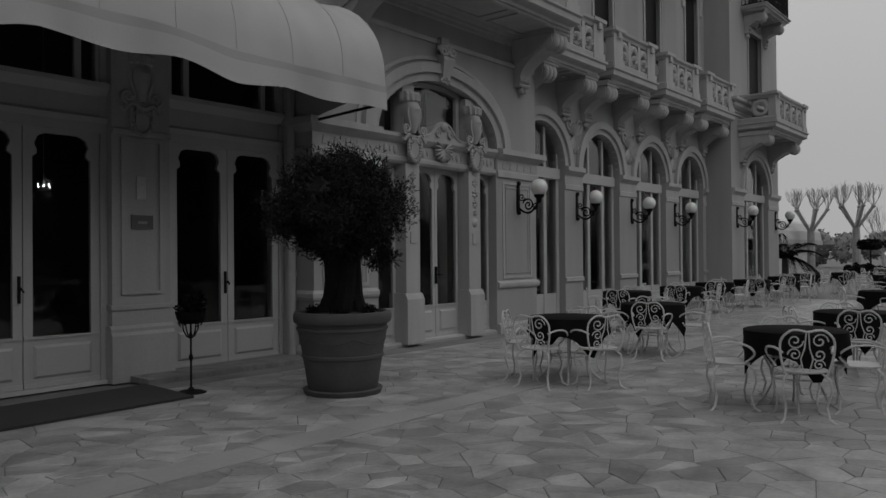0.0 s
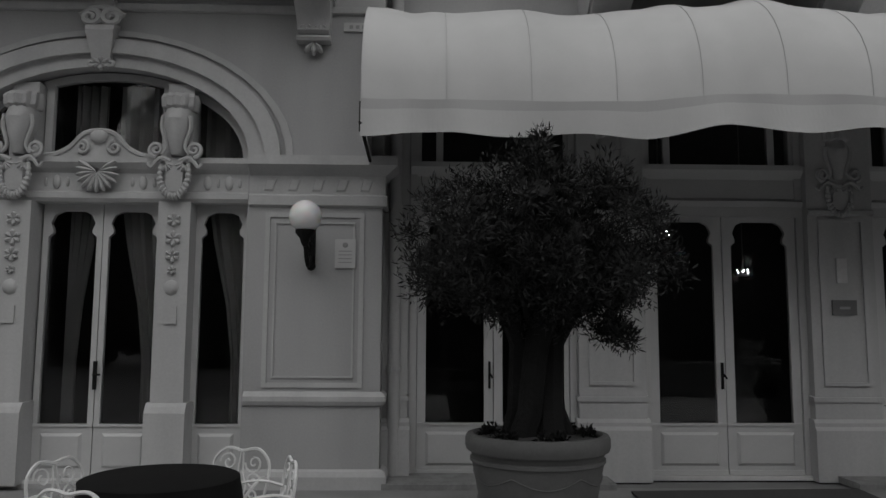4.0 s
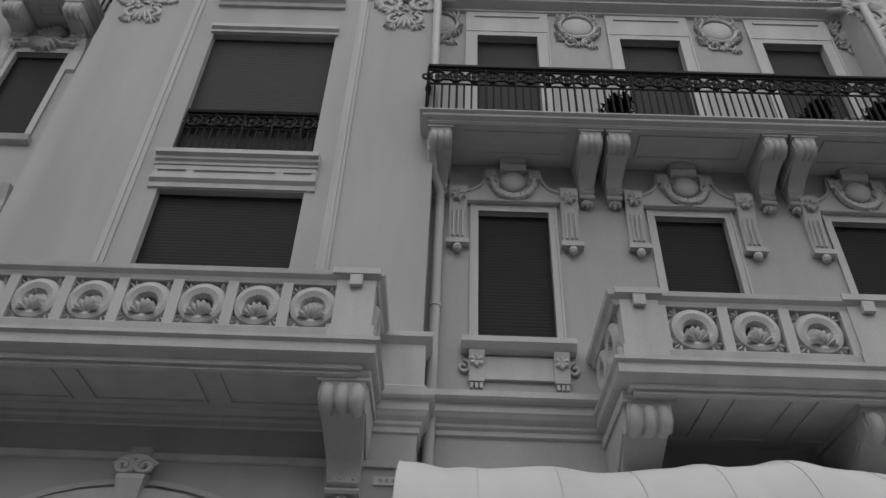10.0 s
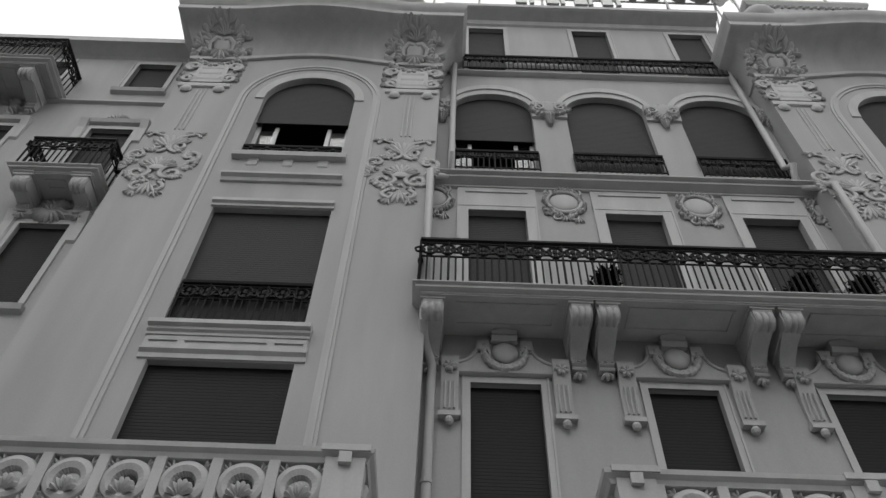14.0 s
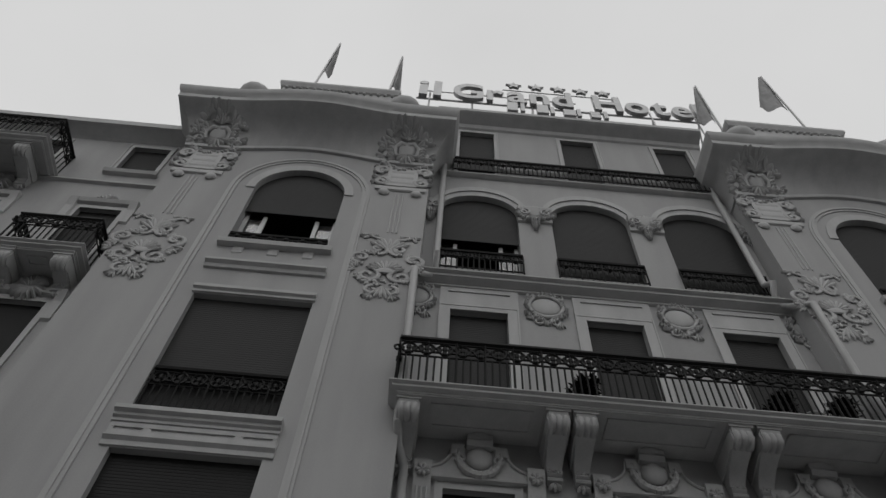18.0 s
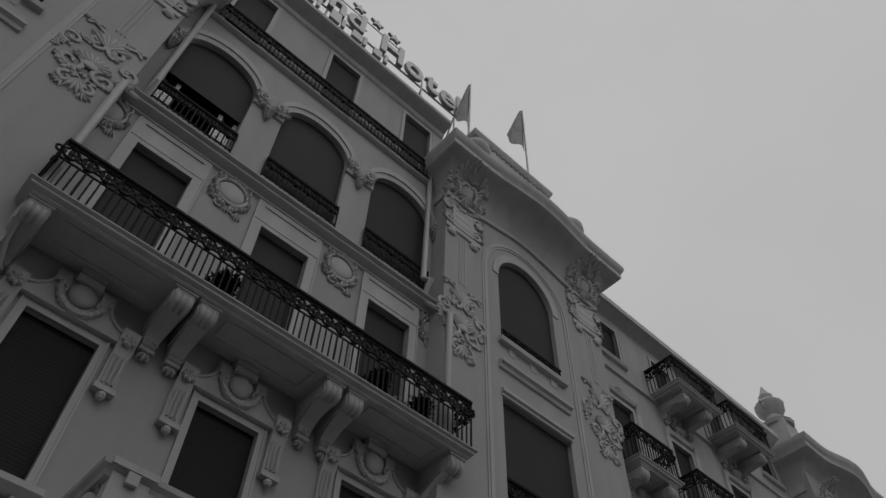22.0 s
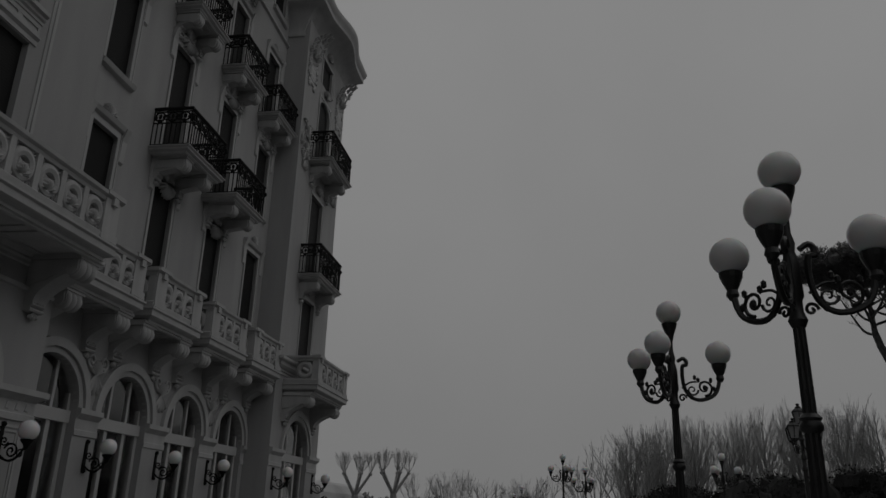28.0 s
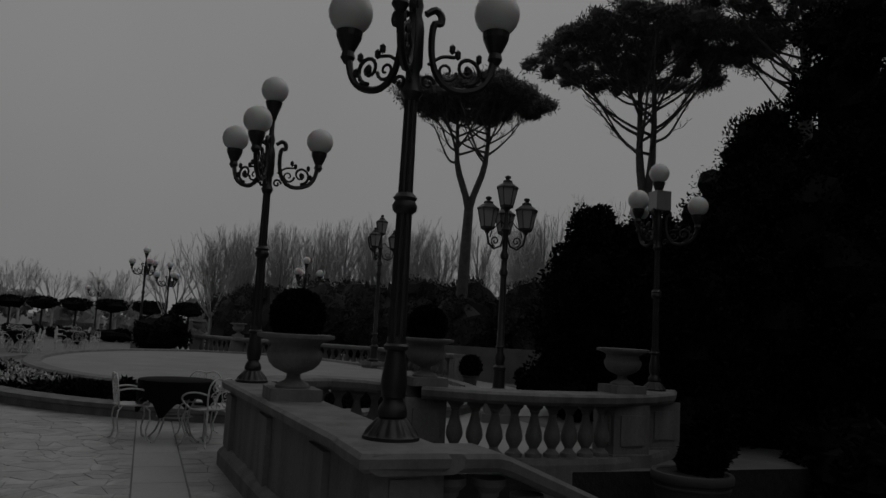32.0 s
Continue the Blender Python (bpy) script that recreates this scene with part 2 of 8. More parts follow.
def arc(cx, cz, rx, rz, a0, a1, n=16):
    return [(cx + rx * math.cos(radians(a0 + (a1 - a0) * k / n)), cz + rz * math.sin(radians(a0 + (a1 - a0) * k / n))) for k in range(n + 1)]


def spiral(cx, cz, r0, turns, start, n=26, sign=1, end=0.15):
    """Points (x, z) of a volute that winds in from radius r0."""
    return [(cx + r0 * (1 - (1 - end) * k / n) * math.cos(start + sign * turns * math.tau * k / n), cz + r0 * (1 - (1 - end) * k / n) * math.sin(start + sign * turns * math.tau * k / n)) for k in range(n + 1)]


def smooth_line(pts, n=4):
    """More points on a smooth curve through the given ones."""
    out = []
    p = [pts[0]] + list(pts) + [pts[-1]]
    for a, b, c, d in zip(p, p[1:], p[2:], p[3:]):
        for k in range(n):
            u = k / n
            out.append(tuple(0.5 * (2 * y + (z - x) * u + (2 * x - 5 * y + 4 * z - w) * u * u + (3 * y - x - 3 * z + w) * u ** 3) for x, y, z, w in zip(a, b, c, d)))
    return out + [tuple(pts[-1])]


def wall_cells(s, x0, x1, y0, y1, z0, z1, holes):
    """One connected wall from x0 to x1 with holes (centre, width, sill, crown, rise of its arch)."""
    xs = sorted({x0, x1} | {c + d * w / 2 for c, w, *_ in holes for d in (-1, 1)})
    zs = sorted({z0, z1} | {z for h in holes for z in h[2:4]})
    ids = {}

    def vert(x, y, z):
        key = (round(x, 4), round(y, 4), round(z, 4))
        if key not in ids:
            ids[key] = len(s.v)
            s.v.append((x, y, z))
        return ids[key]

    def solid(i, j):
        if not (0 <= i < len(xs) - 1 and 0 <= j < len(zs) - 1):
            return False
        mx, mz = (xs[i] + xs[i + 1]) / 2, (zs[j] + zs[j + 1]) / 2
        return not any(abs(mx - c) < w / 2 and a < mz < b for c, w, a, b, _ in holes)

    for i, (xa, xb) in enumerate(zip(xs, xs[1:])):
        for j, (za, zb) in enumerate(zip(zs, zs[1:])):
            if not solid(i, j):
                continue
            for y in (y0, y1):
                s.f.append((vert(xa, y, za), vert(xb, y, za), vert(xb, y, zb), vert(xa, y, zb)))
            for di, dj, p, q in ((-1, 0, (xa, za), (xa, zb)), (1, 0, (xb, za), (xb, zb)), (0, -1, (xa, za), (xb, za)), (0, 1, (xa, zb), (xb, zb))):
                if not solid(i + di, j + dj):
                    s.f.append((vert(p[0], y0, p[1]), vert(q[0], y0, q[1]), vert(q[0], y1, q[1]), vert(p[0], y1, p[1])))
    for c, w, a, b, rise in holes:
        if rise:
            curve = arc(c, b - rise, w / 2, rise, 180, 0, 18)
            for (xa, za), (xb, zb) in zip(curve, curve[1:]):
                for y in (y0, y1):
                    s.f.append((vert(xa, y, za), vert(xb, y, zb), vert(xb, y, b), vert(xa, y, b)) if min(abs(za - b), abs(zb - b)) > 1e-4 else tuple(dict.fromkeys((vert(xa, y, za), vert(xb, y, zb), vert(xb, y, b), vert(xa, y, b)))))
                s.f.append((vert(xa, y0, za), vert(xb, y0, zb), vert(xb, y1, zb), vert(xa, y1, za)))
    return s


def arch_band(s, c, spring, r0, r1, z0, z1, y0, y1, n=22, a0=180, a1=0):
    """A moulded ring round an arch: radii r0, r1 across and rises z0, z1."""
    p, q = arc(c, spring, r0, z0, a0, a1, n), arc(c, spring, r1, z1, a0, a1, n)
    return s.quad_strip([[(a[0], y0, a[1]), (b[0], y0, b[1]), (b[0], y1, b[1]), (a[0], y1, a[1])] for a, b in zip(p, q)])


# ---- plan of the facade ----
AX = (0.92, 3.58, 6.24)             # window axes of the recessed centre
TW = (-3.36, 10.27)                 # middles of the two towers
THALF = (3.03, 2.95)                # half widths of the towers
TWX = (-3.24, 10.16)                # window axes of the upper tower floors
TGX = (-3.38, 10.24)                # axes of the arched window walls
ATX = (0.86, 3.77, 6.5)             # axes of the attic windows
WING = (14.27, 16.98, 19.85, 22.65)  # window axes of the right wing
LWING = (-7.54, -10.21, -12.88, -15.55)
WINGU = tuple(x + 0.18 for x in WING)   # window axes of the wing's upper floors
YC, YT = 8.7, 8.2                   # front planes of the recess and of the towers
YP = 7.9                            # front plane of the end pavilion
PAV = 26.25                         # axis of the end pavilion

# ---- walls ----
centre_holes = [(x, 1.9, 0.0, 4.45, 0) for x in AX]
centre_holes += [(x, 1.06, 6.1 if x == AX[1] else 7.13, 9.47, 0) for x in AX] + [(x, 1.12, 10.65, 13.88, 0) for x in AX]
centre_holes += [(x, 1.86, 15.45, 18.72, 0.75) for x in AX] + [(x, 0.98, 19.9, 22.7, 0) for x in ATX]
WALLS = {}
WALLS["centre"] = part("wall_centre", wall_cells(Shape(), -0.33, 7.47, YC, YC + 0.4, 0, 23.3, centre_holes), PLASTER)
for k, c in enumerate(TW):
    g, u, h = TGX[k], TWX[k], THALF[k]
    holes = [(g, 3.2, 0.05, 4.5, 1.0), (u, 2.14, 6.05, 9.27, 0), (u, 2.16, 9.98, 13.04, 0), (u, 2.04, 14.85, 18.28, 1.05)]
    s = wall_cells(Shape(), c - h, c + h, YT, YT + 0.45, 0, 20.3, holes)
    for x in (c - h, c + h - 0.4):
        s.box(x, x + 0.4, YT + 0.45, YC + 0.4, 0, 20.3)
    WALLS[k] = part("wall_tower_%d" % (k + 1), s, PLASTER)
for name, axes, x0, x1 in (("wall_wing_right", WING, 13.22, 23.85), ("wall_wing_left", LWING, -22.0, -6.39)):
    up = WINGU if x0 > 0 else axes
    holes = [(x, 1.9, 0.05, 4.42, 0.95) for x in axes] + [(x, 1.0, 6.1, 9.35, 0) for x in up]
    holes += [(x, 1.0, 9.8 if i in (1, 2) else 10.75, 13.0, 0) for i, x in enumerate(up)]
    holes += [(x, 0.95, 13.95, 16.5, 0) for x in up] + [(x, 0.95, 17.9 if i in (1, 2) else 18.3, 19.75, 0) for i, x in enumerate(up)]
    WALLS[name] = part(name, wall_cells(Shape(), x0, x1, YC, YC + 0.4, 0, 20.4, holes), PLASTER)
pav_holes = [(PAV, 2.5, 0.05, 4.55, 1.1), (PAV, 1.3, 6.1, 8.7, 0), (PAV, 1.3, 9.5, 12.6, 0), (PAV, 1.3, 13.75, 16.6, 0.5), (PAV, 1.1, 17.2, 18.3, 0)]
s = wall_cells(Shape(), PAV - 2.4, PAV + 2.4, YP, YP + 0.45, 0, 19.0, pav_holes)
s.box(PAV - 2.4, PAV - 2.0, YP + 0.45, YC + 0.4, 0, 19.0)
wall_side = Shape().box(PAV + 2.0, PAV + 2.4, YP + 0.45, 22, 0, 19.0)
WALLS["pavilion"] = part("wall_pavilion", s, PLASTER)
part("wall_side", wall_side, PLASTER)
# Added back, inner and end walls and floors keep daylight out of the rooms.
part("wall_back", Shape().box(-22, PAV + 2.4, 22, 22.4, 0, 20), PLASTER)
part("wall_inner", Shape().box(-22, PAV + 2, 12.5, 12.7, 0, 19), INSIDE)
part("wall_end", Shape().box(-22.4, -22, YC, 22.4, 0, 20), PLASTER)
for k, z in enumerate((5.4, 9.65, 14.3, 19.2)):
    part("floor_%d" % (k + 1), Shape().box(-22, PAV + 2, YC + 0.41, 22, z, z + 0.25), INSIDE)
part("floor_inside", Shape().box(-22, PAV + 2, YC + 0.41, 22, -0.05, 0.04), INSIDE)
part("roof_centre", Shape().run(-0.4, 7.55, [(YC + 0.3, 23.25), (YC + 0.3, 23.5), (14, 26.2), (22, 23.5), (22, 23.25)]), ROOF)
part("roof_wing_right", Shape().run(13.5, PAV, [(YC + 0.2, 20.3), (YC + 0.2, 20.5), (14, 22.6), (22, 20.5), (22, 20.3)]), ROOF)
part("roof_wing_left", Shape().run(-22.4, -6.4, [(YC + 0.2, 20.3), (YC + 0.2, 20.5), (14, 22.6), (22, 20.5), (22, 20.3)]), ROOF)
part("roof_tower_left", Shape().box(TW[0] - 2.95, TW[0] + 2.95, YT + 0.2, 14, 20.3, 21.2), ROOF)
part("roof_tower_right", Shape().box(TW[1] - 2.9, TW[1] + 2.9, YT + 0.2, 14, 20.3, 21.2), ROOF)
part("roof_pavilion", Shape().box(PAV - 2.3, PAV + 2.3, YT + 0.2, 14, 19.0, 19.9), ROOF)


def sweep(s, path, profile):
    """Draw a profile of (outward, z) along a plan path of (x, y, nx, ny)."""
    return s.quad_strip([[(x + nx * d, y + ny * d, z) for d, z in profile] for x, y, nx, ny in path])


def plan_front(c, half, y, back, bulge=0.0, width=1.9):
    """Plan path round a projecting block, its front swelling by bulge."""
    pts = [(c - half, back, -1, 0), (c - half, y, -1, -1)]
    if bulge:
        for k in range(25):
            u = -1 + k / 12
            b = bulge * (0.5 + 0.5 * math.cos(math.pi * u))
            pts.append((c + u * width, y - b, 0, -1))
    return pts + [(c + half, y, 1, -1), (c + half, back, 1, 0)]


# string courses and cornices
def course(name, x0, x1, y, profile, mat=STUCCO):
    return tagged(part(name, Shape().run(x0, x1, [(y - d, z) for d, z in profile]), mat), "", "", "", "structure")


FIRST = [(0, 5.76), (0.04, 5.78), (0.04, 5.84), (0.08, 5.87), (0.08, 5.91), (0.15, 5.96), (0.18, 6.0), (0.2, 6.02), (0.2, 6.13), (0.27, 6.15), (0.3, 6.18), (0.3, 6.26), (0, 6.28)]
course("cornice_first_centre", -0.33, 7.47, YC, FIRST)
for k, c in enumerate(TW):
    part("cornice_first_tower_%d" % (k + 1), sweep(Shape(), plan_front(c, THALF[k], YT, YC), [(d * 0.62, z - 0.22) for d, z in FIRST]), STUCCO)
    h = THALF[k]
    for path in ([(c + 1.35, YT, 0, -1), (c + h, YT, 1, -1), (c + h, YC, 1, 0)], [(c - h, YC, -1, 0), (c - h, YT, -1, -1), (c - 1.35, YT, 0, -1)]):
        part("dado_course", sweep(Shape(), path, [(0, 6.06), (0.09, 6.07), (0.09, 6.13), (0.05, 6.16), (0.05, 6.72), (0.1, 6.77), (0.13, 6.8), (0.13, 6.87), (0, 6.9)]), STUCCO, WALLS[k])
course("cornice_first_wing", 13.22, 23.85, YC, FIRST)
course("cornice_first_wing_left", -22, -6.39, YC, FIRST)
part("cornice_first_pavilion", sweep(Shape(), plan_front(PAV, 2.4, YP, YC), FIRST), STUCCO)
for k, c in enumerate(TW):
    part("frieze_line", sweep(Shape(), plan_front(c, THALF[k], YT, YC), [(0, 5.12), (0.04, 5.13), (0.05, 5.2), (0, 5.22)]), STUCCO, WALLS[k])
THIRD = [(0, 14.6), (0.06, 14.63), (0.06, 14.68), (0.18, 14.74), (0.22, 14.76), (0.22, 14.82), (0.3, 14.86), (0.3, 14.89), (0, 14.92)]
course("cornice_third_centre", -0.33, 7.47, YC, THIRD)
course("attic_ledge", -0.1, 7.25, YC, [(0, 19.7), (0.06, 19.72), (0.13, 19.76), (0.13, 19.82), (0, 19.84)])
EAVE = [(0, 22.9), (0.06, 22.95), (0.1, 23.1), (0.38, 23.25), (0.45, 23.3), (0.45, 23.46), (0, 23.55)]
course("eaves_centre", -0.33, 7.47, YC, EAVE)
WEAVE = [(0, 20.0), (0.06, 20.05), (0.3, 20.2), (0.4, 20.25), (0.4, 20.48), (0, 20.56)]
WEAVE_R = [(d, z + 0.17) for d, z in WEAVE]
course("eaves_wing_right", 13.22, 23.85, YC, WEAVE_R)
course("eaves_wing_left", -22, -6.39, YC, WEAVE)
for a, b in ((13.22, 23.85), (-22, -6.39)):
    course("wing_ledge", a, b, YC, [(0, 17.62), (0.08, 17.66), (0.08, 17.72), (0.03, 17.75), (0, 17.8)])
CORN = [(0, 19.02), (0.07, 19.03), (0.09, 19.12), (0.05, 19.2), (0.1, 19.42), (0.2, 19.68), (0.36, 19.92), (0.58, 20.1), (0.82, 20.2), (0.86, 20.24), (0.86, 20.42), (0.93, 20.5), (0.98, 20.62), (0.98, 20.72), (0, 20.95)]


def arched_cornice(c, half, y, back, bulge, lift, drop=0.0):
    """A coved cornice; its lower edge arches up by lift and its front swells by bulge."""
    rings = []
    side = [(c - half, back, -1, 0, 0), (c - half, y, -1, -1, 0)]
    mid = [(c - half * 0.8 + 1.6 * half * k / 32, y, 0, -1, 0.5 - 0.5 * math.cos(math.tau * k / 32)) for k in range(33)]
    for x, py, nx, ny, b in side + mid + [(c + half, y, 1, -1, 0), (c + half, back, 1, 0, 0)]:
        ring = []
        for d, z in CORN:
            w = min(max((z - 19.2) / 1.2, 0), 1)
            ring.append((x + nx * d * 0.62, py + ny * d - bulge * b * w, z - drop + lift * b * (1 - w)))
        rings.append(ring)
    return Shape().quad_strip(rings)


for k, c in enumerate(TW):
    part("cornice_tower_%d" % (k + 1), arched_cornice(c, THALF[k], YT, YC + 0.6, 0.16, 0.35), STUCCO, smooth=True)
part("cornice_pavilion", arched_cornice(PAV, 2.4, YT - 0.05, YC + 3, 0.3, 0.3, 0.95), STUCCO, smooth=True)
for x in (-21, -17, -13, -10.4, -8.0, 14.6, 17.0, 19.4, 21.8):
    tagged(part("roof_peg", Shape().box(x, x + 0.3, YC - 0.3, YC, 20.5, 20.62), STUCCO), "small plaster block on the wing's eaves", "roof block", "roof blocks")

# baseboard, ground-floor cornice of the piers
GROUND = [(0, 2.96), (0.04, 2.98), (0.04, 3.08), (0.02, 3.1), (0.02, 3.3), (0.1, 3.36), (0.16, 3.4), (0.16, 3.5), (0, 3.52)]
for k, c in enumerate(TW):
    for side in (-1, 1):
        a, b = sorted((TGX[k] + side * 1.62, c + side * (THALF[k] + 0.01)))
        path = [(a, YT, 0, -1), (b, YT, 1, -1), (b, YC, 1, 0)] if side > 0 else [(a, YC, -1, 0), (a, YT, -1, -1), (b, YT, 0, -1)]
        part("pier_cornice", sweep(Shape(), path, GROUND), STUCCO, WALLS[k])
        s = Shape()
        for j in range(5):
            x = a + 0.2 + j * (b - a - 0.4) / 4
            s.quad_strip([[(x - 0.05, YT - 0.022, 3.13), (x + 0.05, YT - 0.022, 3.13), (x + 0.09, YT - 0.022, 3.27), (x - 0.02, YT - 0.022, 3.27)], [(x - 0.04, YT - 0.033, 3.15), (x + 0.04, YT - 0.033, 3.15), (x + 0.075, YT - 0.033, 3.255), (x - 0.01, YT - 0.033, 3.255)]])
        part("pier_frieze", s, STUCCO, WALLS[k])
        part("pier_base", sweep(Shape(), path, [(0, 0), (0.07, 0), (0.07, 0.13), (0.05, 0.18), (0, 0.2)]), STUCCO, WALLS[k])
        part("pier_dado", sweep(Shape(), path, [(0, 0.85), (0.03, 0.86), (0.05, 0.9), (0.05, 0.95), (0.02, 0.98), (0, 1.0)]), STUCCO, WALLS[k])
        p0, p1 = a + 0.18, b - 0.2
        s = Shape()
        for q0, q1, z0, z1 in ((p0, p0 + 0.05, 1.04, 2.9), (p1 - 0.05, p1, 1.04, 2.9), (p0 + 0.05, p1 - 0.05, 1.04, 1.09), (p0 + 0.05, p1 - 0.05, 2.85, 2.9), (p0 + 0.1, p0 + 0.12, 1.14, 2.8), (p1 - 0.12, p1 - 0.1, 1.14, 2.8), (p0 + 0.12, p1 - 0.12, 1.14, 1.16), (p0 + 0.12, p1 - 0.12, 2.78, 2.8)):
            s.box(q0, q1, YT - 0.016, YT + 0.01, z0, z1)
        part("pier_panel", s, STUCCO, WALLS[k])
for axes, x0, x1 in ((WING, 13.3, 23.85), (LWING, -17.3, -6.5)):
    edges = [x0] + [v for x in sorted(axes) for v in (x - 0.95, x + 0.95)] + [x1]
    for a, b in zip(edges[::2], edges[1::2]):
        if b - a > 0.2:
            s = Shape().run(a, b, [(YC - d * 0.7, z) for d, z in GROUND])
            s.run(a, b, [(YC - d * 0.7, z) for d, z in [(0, 0), (0.07, 0), (0.07, 0.2), (0, 0.22)]])
            s.run(a, b, [(YC - d, z) for d, z in [(0, 0.86), (0.04, 0.88), (0.04, 0.96), (0, 0.98)]])
            part("pier_cornice", s, STUCCO, WALLS["wall_wing_right" if x0 > 0 else "wall_wing_left"])
for a, b in ((PAV - 2.4, PAV - 1.25), (PAV + 1.25, PAV + 2.4)):
    s = Shape().run(a, b, [(YP - d * 0.7, z) for d, z in GROUND]).run(a, b, [(YP - d * 0.7, z) for d, z in [(0, 0), (0.07, 0), (0.07, 0.2), (0, 0.22)]])
    part("pier_cornice", s, STUCCO, WALLS["pavilion"])


# ---- stucco ornament ----
def leaf_fan(s, c, r, n, a0, a1, y, t=0.03):
    """A fluted shell or palmette: one sheet of n lobes fanned round c in the wall's plane."""
    m = 4 * n
    rings = []
    for u, h in ((0.06, 0.35), (0.45, 0.9), (0.8, 1.0), (0.97, 0.55), (1.0, -0.02 / max(t, 0.01))):
        ring = []
        for k in range(m + 1):
            lobe = abs(math.sin(math.pi * k / 4))
            a = radians(a0 + (a1 - a0) * k / m)
            q = r * u * (1 - 0.4 * u * (1 - lobe))
            ring.append((c[0] + q * math.cos(a), y - t * h * (0.35 + 0.65 * lobe if h > 0 else 1), c[1] + q * math.sin(a)))
        rings.append(ring)
    return s.quad_strip(rings, closed=False)


def scroll(s, pts, y, r):
    s.tube([(x, y, z) for x, z in pts], r, 6, r * 0.7)
    return s


def foliage(s, cx, cz, outline, n, size, y, rnd, deep=0.13):
    """Acanthus clumps that fill a band round an oval outline (rx, rz)."""
    for k in range(n):
        a = k * math.tau / n + rnd.uniform(-0.15, 0.15)
        q = rnd.uniform(0.78, 1.08)
        p = (cx + outline[0] * q * math.cos(a), cz + outline[1] * q * math.sin(a))
        d = math.degrees(math.atan2(math.sin(a) * outline[0], math.cos(a) * outline[1])) + rnd.uniform(-45, 45)
        leaf_fan(s, p, size * rnd.uniform(0.85, 1.4), 3, d - 70, d + 70, y - 0.03, deep)
        s.ball((p[0], y - 0.05, p[1]), size * 0.15, 6)
    return s


def cartouche(s, cx, cz, w, h, y, rnd):
    """A shell between thick acanthus scrolls, antlers of leaves above and a pendant below."""
    foliage(s, cx, cz - 0.02 * h, (0.4 * w, 0.24 * h), 30, 0.13, y, rnd, 0.09)
    leaf_fan(s, (cx, cz - 0.1 * h), 0.15 * h, 9, 5, 175, y - 0.07, 0.09)
    s.ball((cx, y - 0.1, cz - 0.11 * h), 0.05 * h, 8, (1.3, 0.7, 0.8))
    for sg in (-1, 1):
        scroll(s, spiral(cx + sg * 0.22 * w, cz - 0.17 * h, 0.18 * w, 1.3, math.pi / 2, 22, sg), y - 0.07, 0.045)
        scroll(s, spiral(cx + sg * 0.36 * w, cz + 0.08 * h, 0.16 * w, 1.2, -math.pi / 2, 18, sg), y - 0.07, 0.042)
        scroll(s, spiral(cx + sg * 0.14 * w, cz + 0.22 * h, 0.15 * w, 1.2, -math.pi / 2, 18, -sg), y - 0.07, 0.04)
        scroll(s, spiral(cx + sg * 0.12 * w, cz - 0.37 * h, 0.11 * w, 1.1, math.pi / 2, 16, -sg), y - 0.06, 0.04)
        scroll(s, [(cx + sg * 0.05 * w, cz + 0.24 * h), (cx + sg * 0.12 * w, cz + 0.38 * h), (cx + sg * 0.3 * w, cz + 0.43 * h), (cx + sg * 0.38 * w, cz + 0.38 * h)], y - 0.06, 0.05)
        for u in (0.16, 0.27, 0.36):
            leaf_fan(s, (cx + sg * u * w, cz + 0.41 * h), 0.13, 3, 60 - 30 * sg, 120 - 30 * sg + 30, y - 0.03, 0.1)
        leaf_fan(s, (cx + sg * 0.12 * w, cz - 0.42 * h), 0.2, 4, 225 + 30 * sg, 315 + 30 * sg, y - 0.03, 0.1)
    leaf_fan(s, (cx, cz + 0.2 * h), 0.2 * h, 7, 30, 150, y - 0.05, 0.11)
    leaf_fan(s, (cx, cz - 0.3 * h), 0.18 * h, 5, 235, 305, y - 0.05, 0.08)
    return s


